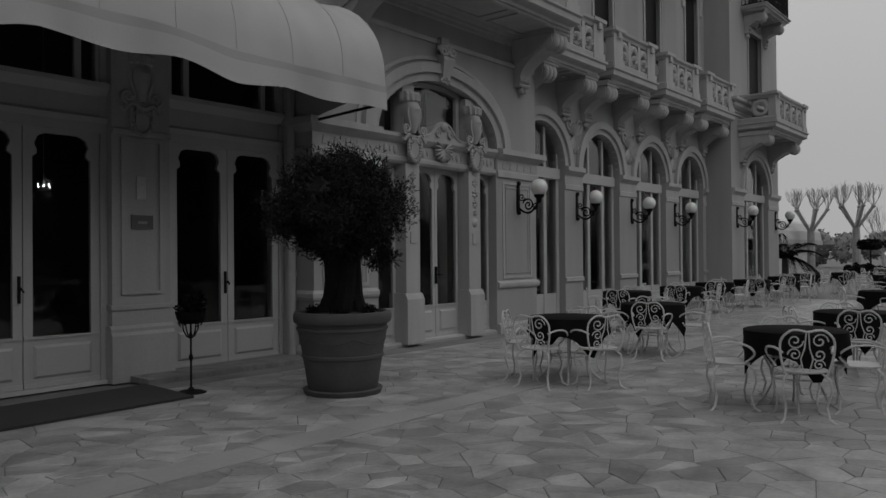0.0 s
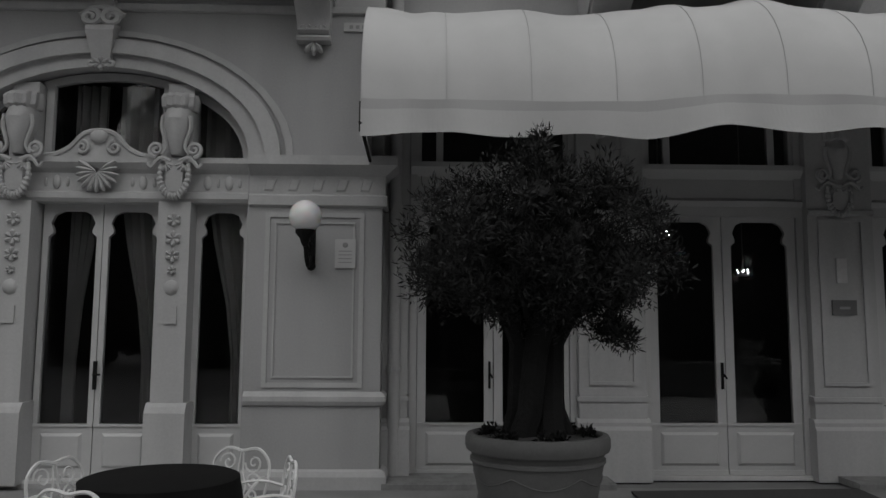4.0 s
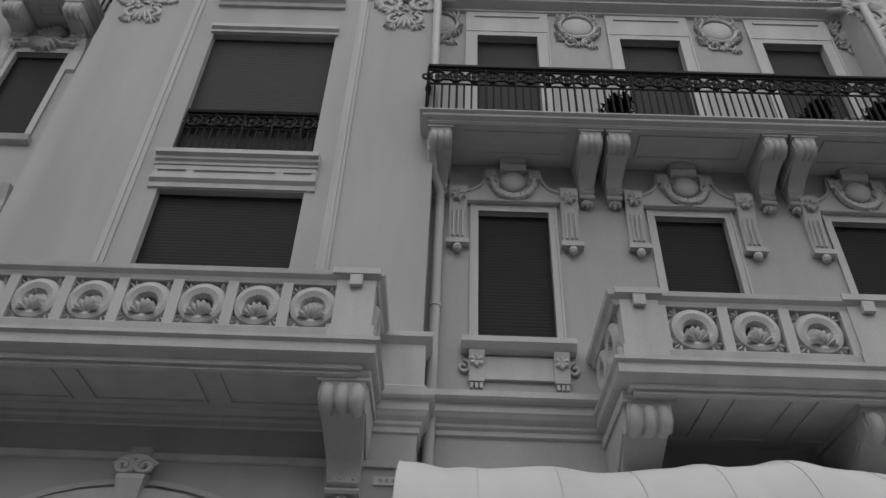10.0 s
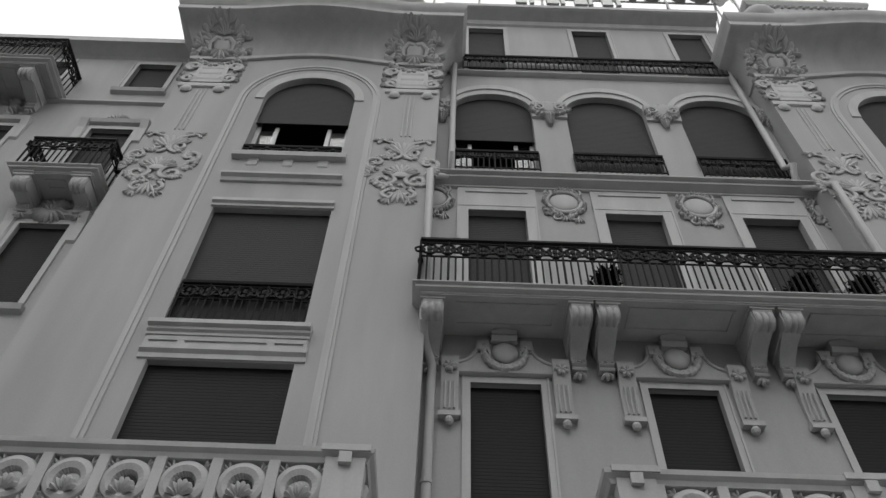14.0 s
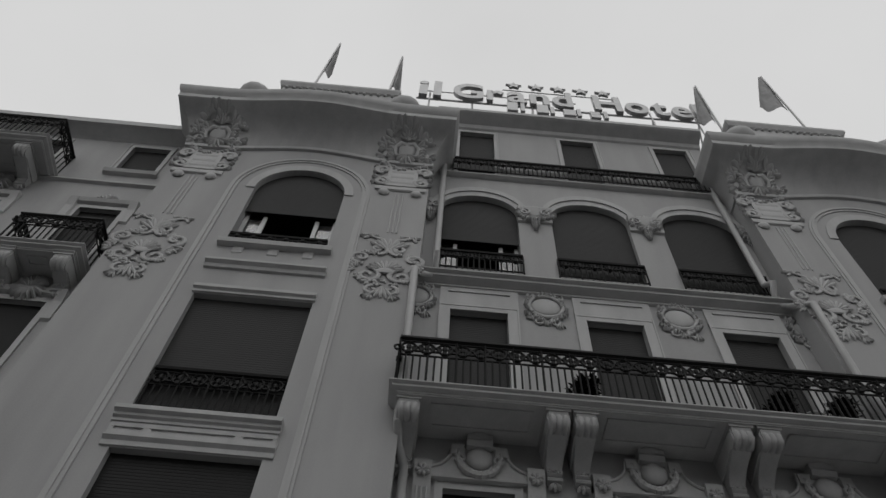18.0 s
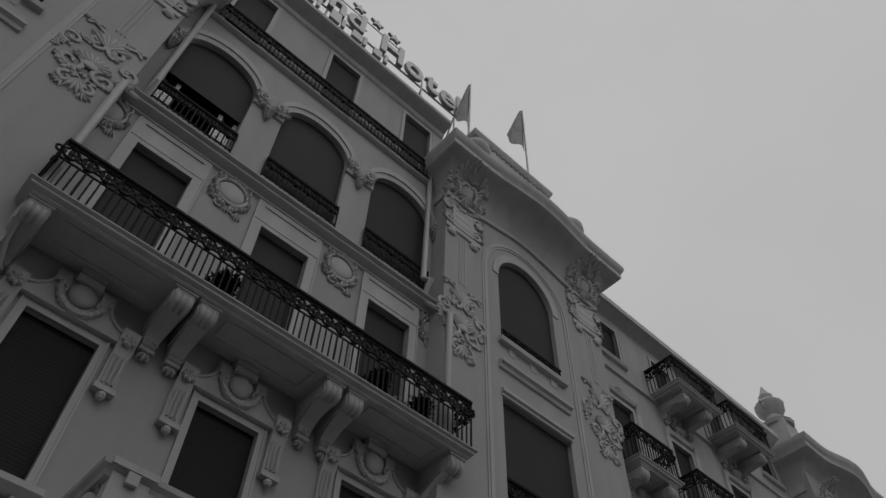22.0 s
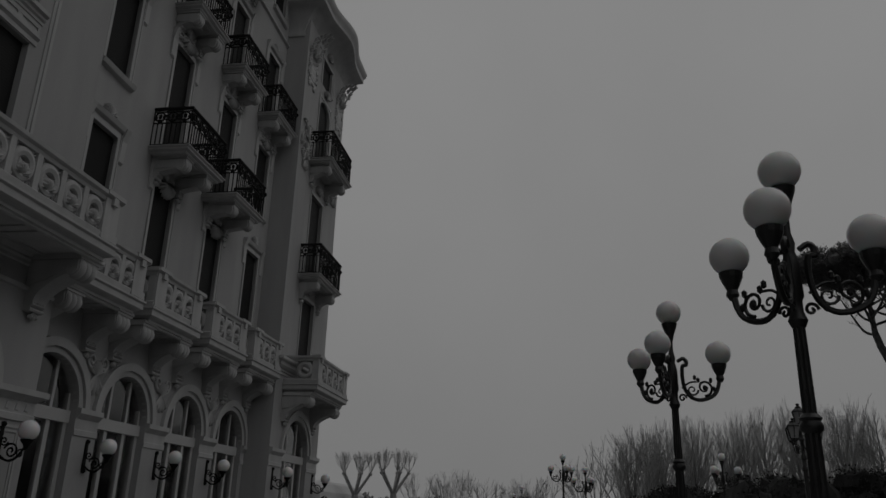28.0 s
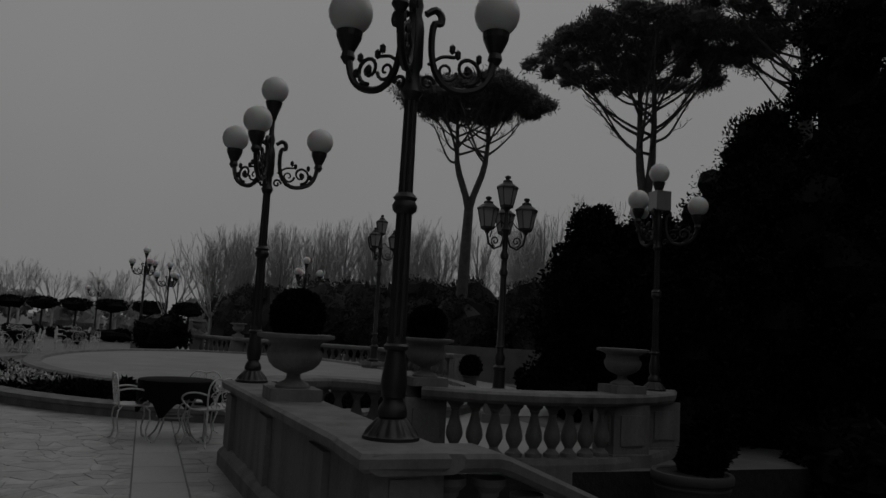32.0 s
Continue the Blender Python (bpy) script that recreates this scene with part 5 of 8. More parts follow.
for x, y, z in ((3.65, 11.3, 3.05), (4.9, 11.3, 2.5)):
    ch = thing("chandelier", "small chandelier with lit bulbs inside the dark hall", "chandelier", "hall chandeliers", at=(x, y, z))
    ch.scale = (1, 1, 1) if x < 4 else (0.55, 0.55, 1)
    part("stem", Shape().tube([(0, 0, 5.41 - z), (0, 0, 0.1)], 0.015, 5), METAL, ch)
    ring = Shape().tube([(0.15 * math.cos(a), 0.15 * math.sin(a), 0) for a in [k * math.tau / 12 for k in range(13)]], 0.012, 5)
    for k in range(3):
        a = k * math.tau / 3
        ring.tube([(0, 0, 0.12), (0.15 * math.cos(a), 0.15 * math.sin(a), 0)], 0.01, 4)
    part("ring", ring, METAL, ch)
    for k in range(6):
        a = k * math.tau / 6
        part("bulb", Shape().ball((0.15 * math.cos(a), 0.15 * math.sin(a), 0.04 + 0.03 * (k % 2)), 0.013, 8), BULB, ch, "lit bulb")


# ---- ground floor: tower window walls ----
for k, c in enumerate(TGX):
    y = YT
    w = thing("arched_window", "large white arched window wall with two carved columns and a shell frieze", "window", "arched window walls", at=(0, 0, 0))
    part("arch_moulding", arch_band(Shape(), c, 3.5, 1.6, 1.78, 0.98, 1.12, y - 0.04, y + 0.1).add(arch_band(Shape(), c, 3.5, 1.78, 1.95, 1.12, 1.28, y - 0.1, y + 0.02)).add(arch_band(Shape(), c, 3.5, 2.0, 2.08, 1.34, 1.4, y - 0.03, y + 0.02)), STUCCO, w, smooth=True)
    s = Shape().run(c - 0.12, c + 0.12, [(y, 4.5), (y - 0.1, 4.5), (y - 0.13, 4.6), (y - 0.2, 4.84), (y - 0.18, 4.9), (y, 4.95)])
    s.v = [(c + (x - c) * (0.55 + 0.45 * min(max((z - 4.5) / 0.3, 0), 1)), yy, z) for x, yy, z in s.v]
    for sg in (-1, 1):
        scroll(s, spiral(c + sg * 0.09, 4.99, 0.09, 1.4, math.pi / 2, 16, sg), y - 0.16, 0.035)
        scroll(s, spiral(c + sg * 0.08, 4.5, 0.05, 1.2, math.pi / 2, 12, sg), y - 0.1, 0.025)
    s.tube([(c - 0.18, y - 0.12, 5.02), (c - 0.09, y - 0.15, 5.08), (c, y - 0.16, 5.1), (c + 0.09, y - 0.15, 5.08), (c + 0.18, y - 0.12, 5.02)], 0.035, 6)
    leaf_fan(s, (c, 4.49), 0.08, 6, 0, 360, y - 0.1, 0.05)
    s.box(c - 0.08, c + 0.08, y - 0.1, y, 5.1, 5.24)
    s.v = [(c + (x - c) * 1.28, yy, z) for x, yy, z in s.v]
    part("keystone", s, STUCCO, w)
    yb = y + 0.02
    part("beam", Shape().run(c - 1.6, c + 1.6, [(yb + 0.3, 3.0), (yb, 3.0), (yb - 0.03, 3.04), (yb - 0.03, 3.1), (yb + 0.02, 3.12), (yb + 0.02, 3.32), (yb - 0.03, 3.36), (yb - 0.08, 3.42), (yb - 0.08, 3.48), (yb + 0.3, 3.5)]), STUCCO, w)
    s = Shape()
    for j in range(27):
        xx = c - 1.5 + j * 3.0 / 26
        if min(abs(xx - c), abs(xx - c - 0.84), abs(xx - c + 0.84)) > 0.24:
            s.ball((xx, yb + 0.015, 3.22), 0.075 if j % 2 else 0.05, 10, (0.62 if j % 2 else 0.4, 0.35, 1.05))
    part("frieze_beads", s, STUCCO, w, smooth=True)
    s = leaf_fan(Shape(), (c, 3.32), 0.235, 13, 140, 400, yb - 0.07, 0.045)
    s.run_y(yb - 0.06, yb + 0.2, smooth_line([(c - 0.62, 3.48), (c - 0.45, 3.5), (c - 0.3, 3.58), (c - 0.17, 3.72), (c, 3.76), (c + 0.17, 3.72), (c + 0.3, 3.58), (c + 0.45, 3.5), (c + 0.62, 3.48)], 3))
    s.tube(smooth_line([(c - 0.62, yb - 0.06, 3.49), (c - 0.45, yb - 0.06, 3.51), (c - 0.3, yb - 0.06, 3.59), (c - 0.17, yb - 0.06, 3.73), (c, yb - 0.06, 3.77), (c + 0.17, yb - 0.06, 3.73), (c + 0.3, yb - 0.06, 3.59), (c + 0.45, yb - 0.06, 3.51), (c + 0.62, yb - 0.06, 3.49)], 3), 0.028, 6)
    s.ball((c, yb - 0.07, 3.7), 0.1, 12, (1.0, 0.5, 0.75))
    for sg in (-1, 1):
        scroll(s, spiral(c + sg * 0.17, 3.58, 0.075, 1.6, math.pi / 2, 20, sg), yb - 0.08, 0.022)
    part("shell", s, STUCCO, w, "carved shell at the middle of the frieze", True)
    for sg in (-1, 1):
        x = c + sg * 0.84
        col = part("column", Shape().box(x - 0.17, x + 0.17, y - 0.06, y + 0.3, 0.86, 3.0).run(x - 0.21, x + 0.21, [(y + 0.3, 0.05), (y - 0.12, 0.05), (y - 0.12, 0.78), (y - 0.09, 0.84), (y - 0.06, 0.88), (y + 0.3, 0.88)]).box(x - 0.14, x + 0.14, y + 0.02, y + 0.3, 3.5, 4.32), STUCCO, w)
        part("boss", mascaron(Shape(), x, y - 0.02), STUCCO, col, "carved boss with scrolls and a garland", True)
        s = Shape()
        for j, (r, z) in enumerate(((0.08, 2.8), (0.09, 2.6), (0.08, 2.42), (0.05, 2.26))):
            leaf_fan(s, (x, z), r, 6, 0, 360, y - 0.06, 0.04)
        s.ball((x, y - 0.06, 2.08), 0.085, 8, (1, 0.4, 1))
        s.box(x - 0.07, x + 0.07, y - 0.08, y - 0.05, 1.7, 1.88)
        part("pendant", s, STUCCO, col, smooth=True)
    yg = y + 0.2
    for sg in (-1, 1):
        door_leaf(w, c + sg * 0.325, yg, 0.64, 0.08, 0.64, 2.92, 3.0, 0.52)
        door_leaf(w, c + sg * 1.3, yg, 0.58, 0.08, 0.64, 2.92, 3.0, 0.46)
    part("handle", Shape().box(c - 0.015, c + 0.015, yg - 0.06, yg - 0.02, 1.0, 1.3).tube([(c, yg - 0.06, 1.16), (c, yg - 0.1, 1.16), (c + 0.08, yg - 0.1, 1.16)], 0.012, 6), IRON, w, "dark metal handle")
    part("upper_pane", Shape().box(c - 1.58, c + 1.58, yg + 0.02, yg + 0.03, 3.5, 4.46), GLASS, w)
    part("upper_frame", arch_band(Shape(), c, 3.5, 1.5, 1.6, 0.9, 0.98, yg - 0.03, yg + 0.05).box(c - 0.68, c - 0.6, yg - 0.04, yg + 0.04, 3.5, 4.34).box(c + 0.6, c + 0.68, yg - 0.04, yg + 0.04, 3.5, 4.34), WOODPAINT, w)
    part("plinth", Shape().box(c - 1.6, c + 1.6, y + 0.02, y + 0.4, 0.0, 0.08), LIGHTSTONE, w)
    for sg, a, b in ((1, 1.02, 1.58), (-1, 1.02, 1.58), (1, 0.05, 0.6), (-1, 0.1, 0.45)):
        cu = Shape()
        n = 14
        low = []
        for j in range(n + 1):
            u = j / n
            low.append(u)
        rings = []
        for z in (4.4, 3.4, 2.6, 1.9, 1.3, 0.5):
            pinch = 1.0 if z > 3.2 else max(0.32, 1.0 - 0.75 * ((3.2 - z) / 1.9)) if z > 1.3 else 0.36
            rings.append([(c + sg * (b - (b - a) * u * pinch), yg + 0.2 + 0.035 * math.sin(u * 22), z) for u in low] + [(c + sg * (b - (b - a) * u * pinch), yg + 0.23 + 0.035 * math.sin(u * 22), z) for u in reversed(low)])
        cu.quad_strip(rings)
        tagged(part("curtain", cu, CURTAIN, smooth=True), "grey curtain gathered to the side behind the glass", "curtain", "curtains")

# ---- ground floor: arched doors of the wing and pavilion ----
for x, y, hw in [(x, YC, 0.95) for x in WING + LWING] + [(PAV, YP, 1.25)]:
    w = thing("arched_door", "tall white arched glass door of the terrace front", "door", "arched terrace doors", at=(x, y, 0))
    rise = 0.95 if hw < 1 else 1.1
    part("arch_moulding", arch_band(Shape(), 0, 3.47, hw, hw + 0.14, rise, rise + 0.12, -0.03, 0.1).add(arch_band(Shape(), 0, 3.47, hw + 0.14, hw + 0.3, rise + 0.12, rise + 0.3, -0.09, 0.02)), STUCCO, w, smooth=True)
    f = Shape()
    for xx in (-hw + 0.05, -hw * 0.38, hw * 0.38, hw - 0.05):
        f.box(xx - 0.06, xx + 0.06, 0.16, 0.26, 0.05, 3.3)
        f.box(xx - 0.04, xx + 0.04, 0.16, 0.26, 3.42, 3.47 + rise * math.sqrt(max(0.02, 1 - (xx / hw) ** 2)))
    f.box(-hw, hw, 0.12, 0.3, 3.2, 3.44)
    part("door_frame", f, WOODPAINT, w)
    part("lower_panel", Shape().box(-hw + 0.1, hw - 0.1, 0.18, 0.24, 0.05, 0.62), WOODPAINT, w)
    part("pane", Shape().box(-hw, hw, 0.2, 0.208, 0.62, 3.2), GLASS, w)
    part("fanlight", Shape().box(-hw, hw, 0.2, 0.208, 3.44, 4.4 if hw < 1 else 4.55), GLASS, w)
    if hw > 1 or x > 0:
        for sg in (-1, 1):
            cu = Shape().quad_strip([[(sg * (hw - 0.5 * hw * j / 12), 0.4 + 0.03 * math.sin(j * 2), z) for j in range(13)] + [(sg * (hw - 0.5 * hw * j / 12), 0.42 + 0.03 * math.sin(j * 2), z) for j in range(12, -1, -1)] for z in (0.3, 3.4)])
            tagged(cu := part("curtain", cu, CURTAIN), "grey curtain hanging behind the glass door", "curtain", "curtains")
            cu.location = (x, y, 0)
for a, b in zip(WING, WING[1:]):
    s = leaf_fan(Shape(), (0, 4.2), 0.34, 9, 20, 160, YC - 0.02, 0.06)
    leaf_fan(s, (0, 4.25), 0.45, 5, 220, 320, YC - 0.02, 0.06)
    for sg in (-1, 1):
        scroll(s, spiral(sg * 0.22, 4.5, 0.15, 1.3, -math.pi / 2, 16, sg), YC - 0.03, 0.035)
    ob = tagged(part("spandrel_ornament", s, STUCCO, smooth=True), "stucco palmette between two arches", "ornament", "spandrel ornaments")
    ob.location.x = (a + b) / 2

# ---- awning ----
aw = thing("awning", "long pale canvas barrel awning over the entrance with a scalloped valance", "awning")
X0, X1 = -0.46, 7.3


def awning_ring(x):
    u = (x - 3.5) / 1.15
    hump = math.exp(-u ** 4)
    sag = 0.03 * math.cos((x - X0) * math.tau / 1.35) + 0.014 * math.cos((x - X0) * math.tau / 0.776)
    out = []
    for k in range(13):
        a = radians(90 * k / 12)
        yy = YC - 0.03 - (1.95 + 0.08 * hump) * math.sin(a) ** 0.9
        zz = 3.72 + 0.07 * hump + (1.38 + 0.05 * hump + sag) * math.cos(a) ** 0.85
        fold = 0.012 * math.sin(4.3 * x + 0.5 * k) * math.sin(1.1 * x + 0.3) + 0.007 * math.sin(11 * x - 0.35 * k + 2 * math.sin(2.3 * x))
        out.append((x, yy - fold * math.sin(a), zz + fold * math.cos(a)))
    return out


xs = [X0 + (X1 - X0) * k / 180 for k in range(181)]
s = Shape()
s.quad_strip([awning_ring(x) for x in xs], closed=False)
part("canvas", s, CANVAS, aw, smooth=True)


def hem_ring(x, i, a, b):
    p = awning_ring(x)[-1]
    dip = 0.03 * math.cos((x - X0) * math.tau / 1.35) + 0.008 * math.sin(3.7 * x + 1)
    return [(x, p[1] - 0.006 + 0.02 * math.sin(4.7 * x + 2 * math.sin(1.9 * x)) * q, p[2] - q * (0.32 + dip)) for q in (a, (a + b) / 2, b)]


part("hem_band", Shape().quad_strip([hem_ring(x, i, 0.0, 0.28) for i, x in enumerate(xs)], closed=False), HEM, aw, "darker band along the awning's edge")
part("valance", Shape().quad_strip([hem_ring(x, i, 0.28, 1.0) for i, x in enumerate(xs)], closed=False), CANVAS, aw)
for i, x in enumerate(xs):
    if i % 18 == 0:
        part("seam", Shape().tube([(p[0], p[1] - 0.004, p[2] + 0.004) for p in awning_ring(x)], 0.003, 4), HEM, aw)
for x in (X0, X1):
    ring = awning_ring(x)
    s = Shape().quad_strip([[(x + d, p[1], p[2]) for p in ring] + [(x + d, YC - 0.03, 3.4), ] for d in (-0.004, 0.004)])
    part("end_panel", s, CANVAS, aw)
    part("frame_bar", Shape().tube([(x, ring[-1][1], 3.5), (x, YC - 0.05, 3.42)], 0.02, 6), IRON, aw)
    part("frame_bar", Shape().tube([(x, ring[-1][1] + 0.02, 3.42), (x, ring[-1][1] + 0.02, 3.7)], 0.015, 6), IRON, aw)

# ---- drainpipes ----
for x, b in ((-0.2, -0.55), (7.22, 7.6)):
    p = thing("drainpipe", "pale painted drainpipe in the corner beside the tower", "drainpipe", "drainpipes")
    sg = 1 if x < 0 else -1
    low = [(x, YC - 0.12, 0.05), (x, YC - 0.12, 9.2), (x, YC - 0.12, 9.7), (x - sg * 0.12, YC - 0.35, 9.95), (x - sg * 0.15, YC - 0.62, 10.1), (x - sg * 0.2, YC - 0.62, 14.3), (x - sg * 0.1, YC - 0.3, 14.62), (x + sg * 0.2, YC - 0.12, 14.85), (x + sg * 0.2, YC - 0.4, 15.3), (x + sg * 0.2, YC - 0.12, 15.6), (x + sg * 0.2, YC - 0.12, 20.3), (x + sg * 0.35, YC - 0.3, 20.9)]
    part("pipe", Shape().tube(low, 0.07, 10), STUCCO, p, smooth=True)
    for z in (1.2, 3.0, 4.8, 7.6):
        part("collar", Shape().lathe(x, YC - 0.12, [(0.07, z), (0.085, z), (0.085, z + 0.06), (0.07, z + 0.06)], 10), STUCCO, p)


# ---- wall lamps ----
def wall_lamp(x, y):
    l = thing("wall_lamp", "black iron scroll bracket with a white opal globe on the wall", "wall lamp", "wall lamps", at=(x, y, 2.72))
    part("backplate", Shape().box(-0.04, 0.04, -0.03, 0.02, -0.38, 0.16).ball((0, -0.03, 0.17), 0.05, 8).ball((0, -0.03, -0.4), 0.05, 8), IRON, l)
    s = Shape()
    s.tube([(0, -0.02 - 0.5 * u, -0.3 - 0.14 * math.sin(math.pi * u * 0.9) + 0.22 * u ** 3) for u in [k / 12 for k in range(13)]], 0.022, 6)
    s.tube([(0, -0.25 + a, -0.26 + b) for a, b in spiral(0, 0, 0.13, 1.6, 0.3, 24)], 0.016, 5)
    s.tube([(0, -0.1 + a, -0.1 + b) for a, b in spiral(0, 0, 0.08, 1.4, 3.4, 18)], 0.014, 5)
    s.tube([(0, -0.42 + a, -0.3 + b) for a, b in spiral(0, 0, 0.07, 1.4, 2.0, 18, -1)], 0.013, 5)
    part("arm", s, IRON, l)
    part("cup", Shape().lathe(0, -0.5, [(0.02, -0.24), (0.04, -0.2), (0.05, -0.16), (0.1, -0.1), (0.1, -0.07), (0.02, -0.07)], 12), IRON, l, smooth=True)
    part("globe", Shape().ball((0, -0.5, 0.07), 0.165, 20), OPAL, l, "white opal glass globe", True)
    return l


lamp = wall_lamp(-1.08, YT)
for x, y in ((-5.7, YT), (8.0, YT), (12.56, YT), (15.75, YC), (18.6, YC), (21.4, YC), (24.3, YP), (28.25, YP)):
    copy_thing(lamp, pose(x, y, 2.72))
nb = thing("notice", "small framed paper notice on the pier beside a wall lamp", "notice", at=(-0.72, YT - 0.005, 2.46))
part("sheet", Shape().box(-0.11, 0.11, -0.02, 0, -0.155, 0.155), PAPER, nb)
for k in range(4):
    part("line", Shape().box(-0.07, 0.07, -0.023, -0.02, 0.02 - 0.04 * k, 0.03 - 0.04 * k), INK, nb)
part("mark", Shape().ball((0, -0.02, 0.09), 0.03, 8, (1, 0.2, 1)), INK, nb)
hp = thing("wall_plate", "small pale enamel plate high on the tower wall", "plate", at=(-0.62, YT - 0.005, 4.98))
part("plate", Shape().box(-0.16, 0.16, -0.015, 0, -0.05, 0.05), PAPER, hp)
for k in range(3):
    part("bar", Shape().box(-0.1 + k * 0.07, -0.06 + k * 0.07, -0.018, -0.015, -0.02, 0.02), INK, hp)

# ---- roof: platforms, flags, sign ----
for k, c in enumerate(TW):
    s = sweep(Shape(), plan_front(c, 1.72, YT + 0.1, YC + 1.5), [(-0.3, 20.6), (0, 20.65), (0, 23.95), (0.06, 24.0), (0.12, 24.15), (0.12, 24.27), (-0.5, 24.32)])
    tagged(part("roof_platform", s, STUCCO), "plain plastered parapet block on the tower's roof", "parapet", "roof parapets")
    s = Shape()
    for j in range(16):
        x = c - 1.6 + j * 0.213
        s.ball((x, YT + 0.07, 23.92), 0.06, 6)
    tagged(part("bead_course", s, STUCCO), "row of stucco beads on the roof parapet", "ornament", "roof parapets")
    for sg in (-1, 1):
        tagged(part("roof_ball", Shape().ball((c + sg * 2.1, YT - 0.2, 22.05), 0.5, 14, (1, 1, 0.85)).box(c + sg * 2.1 - 0.35, c + sg * 2.1 + 0.35, YT - 0.5, YT + 0.2, 20.7, 21.9), STUCCO, smooth=True), "rounded stucco knob on the tower's cornice", "ornament", "roof knobs")
for x, lean, wd, tall in ((-4.5, 0.22, 0.4, 7.66), (-2.1, 0.22, 0.36, 6.8), (8.56, 0.18, 0.75, 6.4), (11.5, 0.2, 1.15, 8.25)):
    f = thing("flag", "furled grey flag hanging from a roof flagpole", "flag", "roof flags", at=(x, YT + 0.5, 22.4))
    tip = (lean, 0, tall)
    part("pole", Shape().tube([(0, 0, 0), tip], 0.045, 8, 0.03), METAL, f)
    s, n = Shape(), 10
    rows = []
    for i in range(9):
        u = i / 8
        pz = tall - 0.1 - 3.3 * u
        px = lean * pz / tall
        side = -1 if x > 0 else 1
        wide = wd * (0.12 + 0.88 * u)
        rows.append([(px + side * wide * v, 0.09 * u * math.sin(v * 9 + u * 2), pz - 0.35 * v * u) for v in [k / n for k in range(n + 1)]])
    s.quad_strip(rows, closed=False)
    part("cloth", s, FLAG, f, smooth=True)


def letters(text, size, depth, mat, name):
    cu = bpy.data.curves.new(name, "FONT")
    cu.body, cu.size, cu.extrude, cu.space_character = text, size, depth, 1.0
    cu.offset = 0.045
    ob = bpy.data.objects.new(name, cu)
    me = bpy.data.meshes.new_from_object(ob)
    bpy.data.objects.remove(ob)
    me.materials.clear()
    me.materials.append(mat)
    return me


sg_ = thing("roof_sign", "large free-standing metal letters on a frame on the roof", "sign", at=(-1.14, 9.4, 27.33))
for word, xa, xb, gap in (("il", 0.0, 0.8, 0.2), ("Grand", 1.22, 5.44, 0.12), ("Hotel", 6.2, 10.02, 0.12)):
    glyphs = [letters(ch, 1.9, 0.07, METAL, "letter") for ch in word]
    spans = [(min(v.co.x for v in g.vertices), max(v.co.x for v in g.vertices)) for g in glyphs]
    fit = (xb - xa - gap * (len(word) - 1)) / sum(b - a for a, b in spans)
    x = xa
    for g, (a, b) in zip(glyphs, spans):
        ob = part("letter", g, METAL, sg_)
        ob.matrix_basis = pose(x - a * fit, 0, 0, 90) @ Matrix.Diagonal((fit, 1.0, 1, 1))
        x += (b - a) * fit + gap
for z, xa, xb, r in ((-0.06, -0.05, 10.1, 0.04), (0.72, 0.1, 5.6, 0.022), (1.5, 3.0, 7.2, 0.022), (-0.8, 2.9, 6.9, 0.03)):
    part("rail", Shape().tube([(xa, 0.1, z), (xb, 0.1, z)], r, 6), METAL, sg_)
for x in (0.4, 1.9, 4.0, 6.3, 8.2, 9.8):
    part("post", Shape().tube([(x, 0.1, -3.6), (x, 0.1, 0.5)], 0.035, 6), METAL, sg_)
    part("brace", Shape().tube([(x, 1.3, -3.4), (x, 0.12, -0.2)], 0.03, 6), METAL, sg_)
for k, (w, h) in enumerate(((0.36, 0.72), (0.14, 0.72), (0.4, 0.72), (0.14, 0.6), (0.42, 0.5), (0.14, 0.6), (0.34, 0.5), (0.14, 0.6))):
    x = 3.1 + 0.46 * k + (0.1 if k > 1 else 0)
    part("bar", Shape().box(x, x + w, -0.06, 0.06, -0.8, -0.8 + h), METAL, sg_)
star = [(0.3 * (1 if k % 2 == 0 else 0.42) * math.sin(k * math.pi / 5), 0.3 * (1 if k % 2 == 0 else 0.42) * math.cos(k * math.pi / 5)) for k in range(10)]
for k in range(5):
    part("star", Shape().run_y(-0.05, 0.05, [(3.4 + 0.82 * k + a, 1.72 + b) for a, b in star]), METAL, sg_)

fin = Shape().box(25.4, 26.4, 8.4, 9.4, 19.6, 22.45).lathe(25.9, 8.9, [(0.62, 21.6), (0.68, 21.75), (0.35, 21.9), (0.3, 22.2), (0.55, 22.5), (0.6, 22.8), (0.4, 23.0), (0.25, 23.1), (0.3, 23.3), (0.18, 23.5), (0.1, 23.7), (0.02, 23.9)], 14, 0.8)
for sg in (-1, 1):
    fin.tube([(25.9 + sg * 0.5 + sg * a, 8.9, 23.4 + b) for a, b in spiral(0, 0, 0.25, 1.3, 0, 16)], 0.07, 6)
tagged(part("roof_finial", fin, STUCCO, smooth=True), "tall stucco urn finial on the pavilion's roof", "finial")


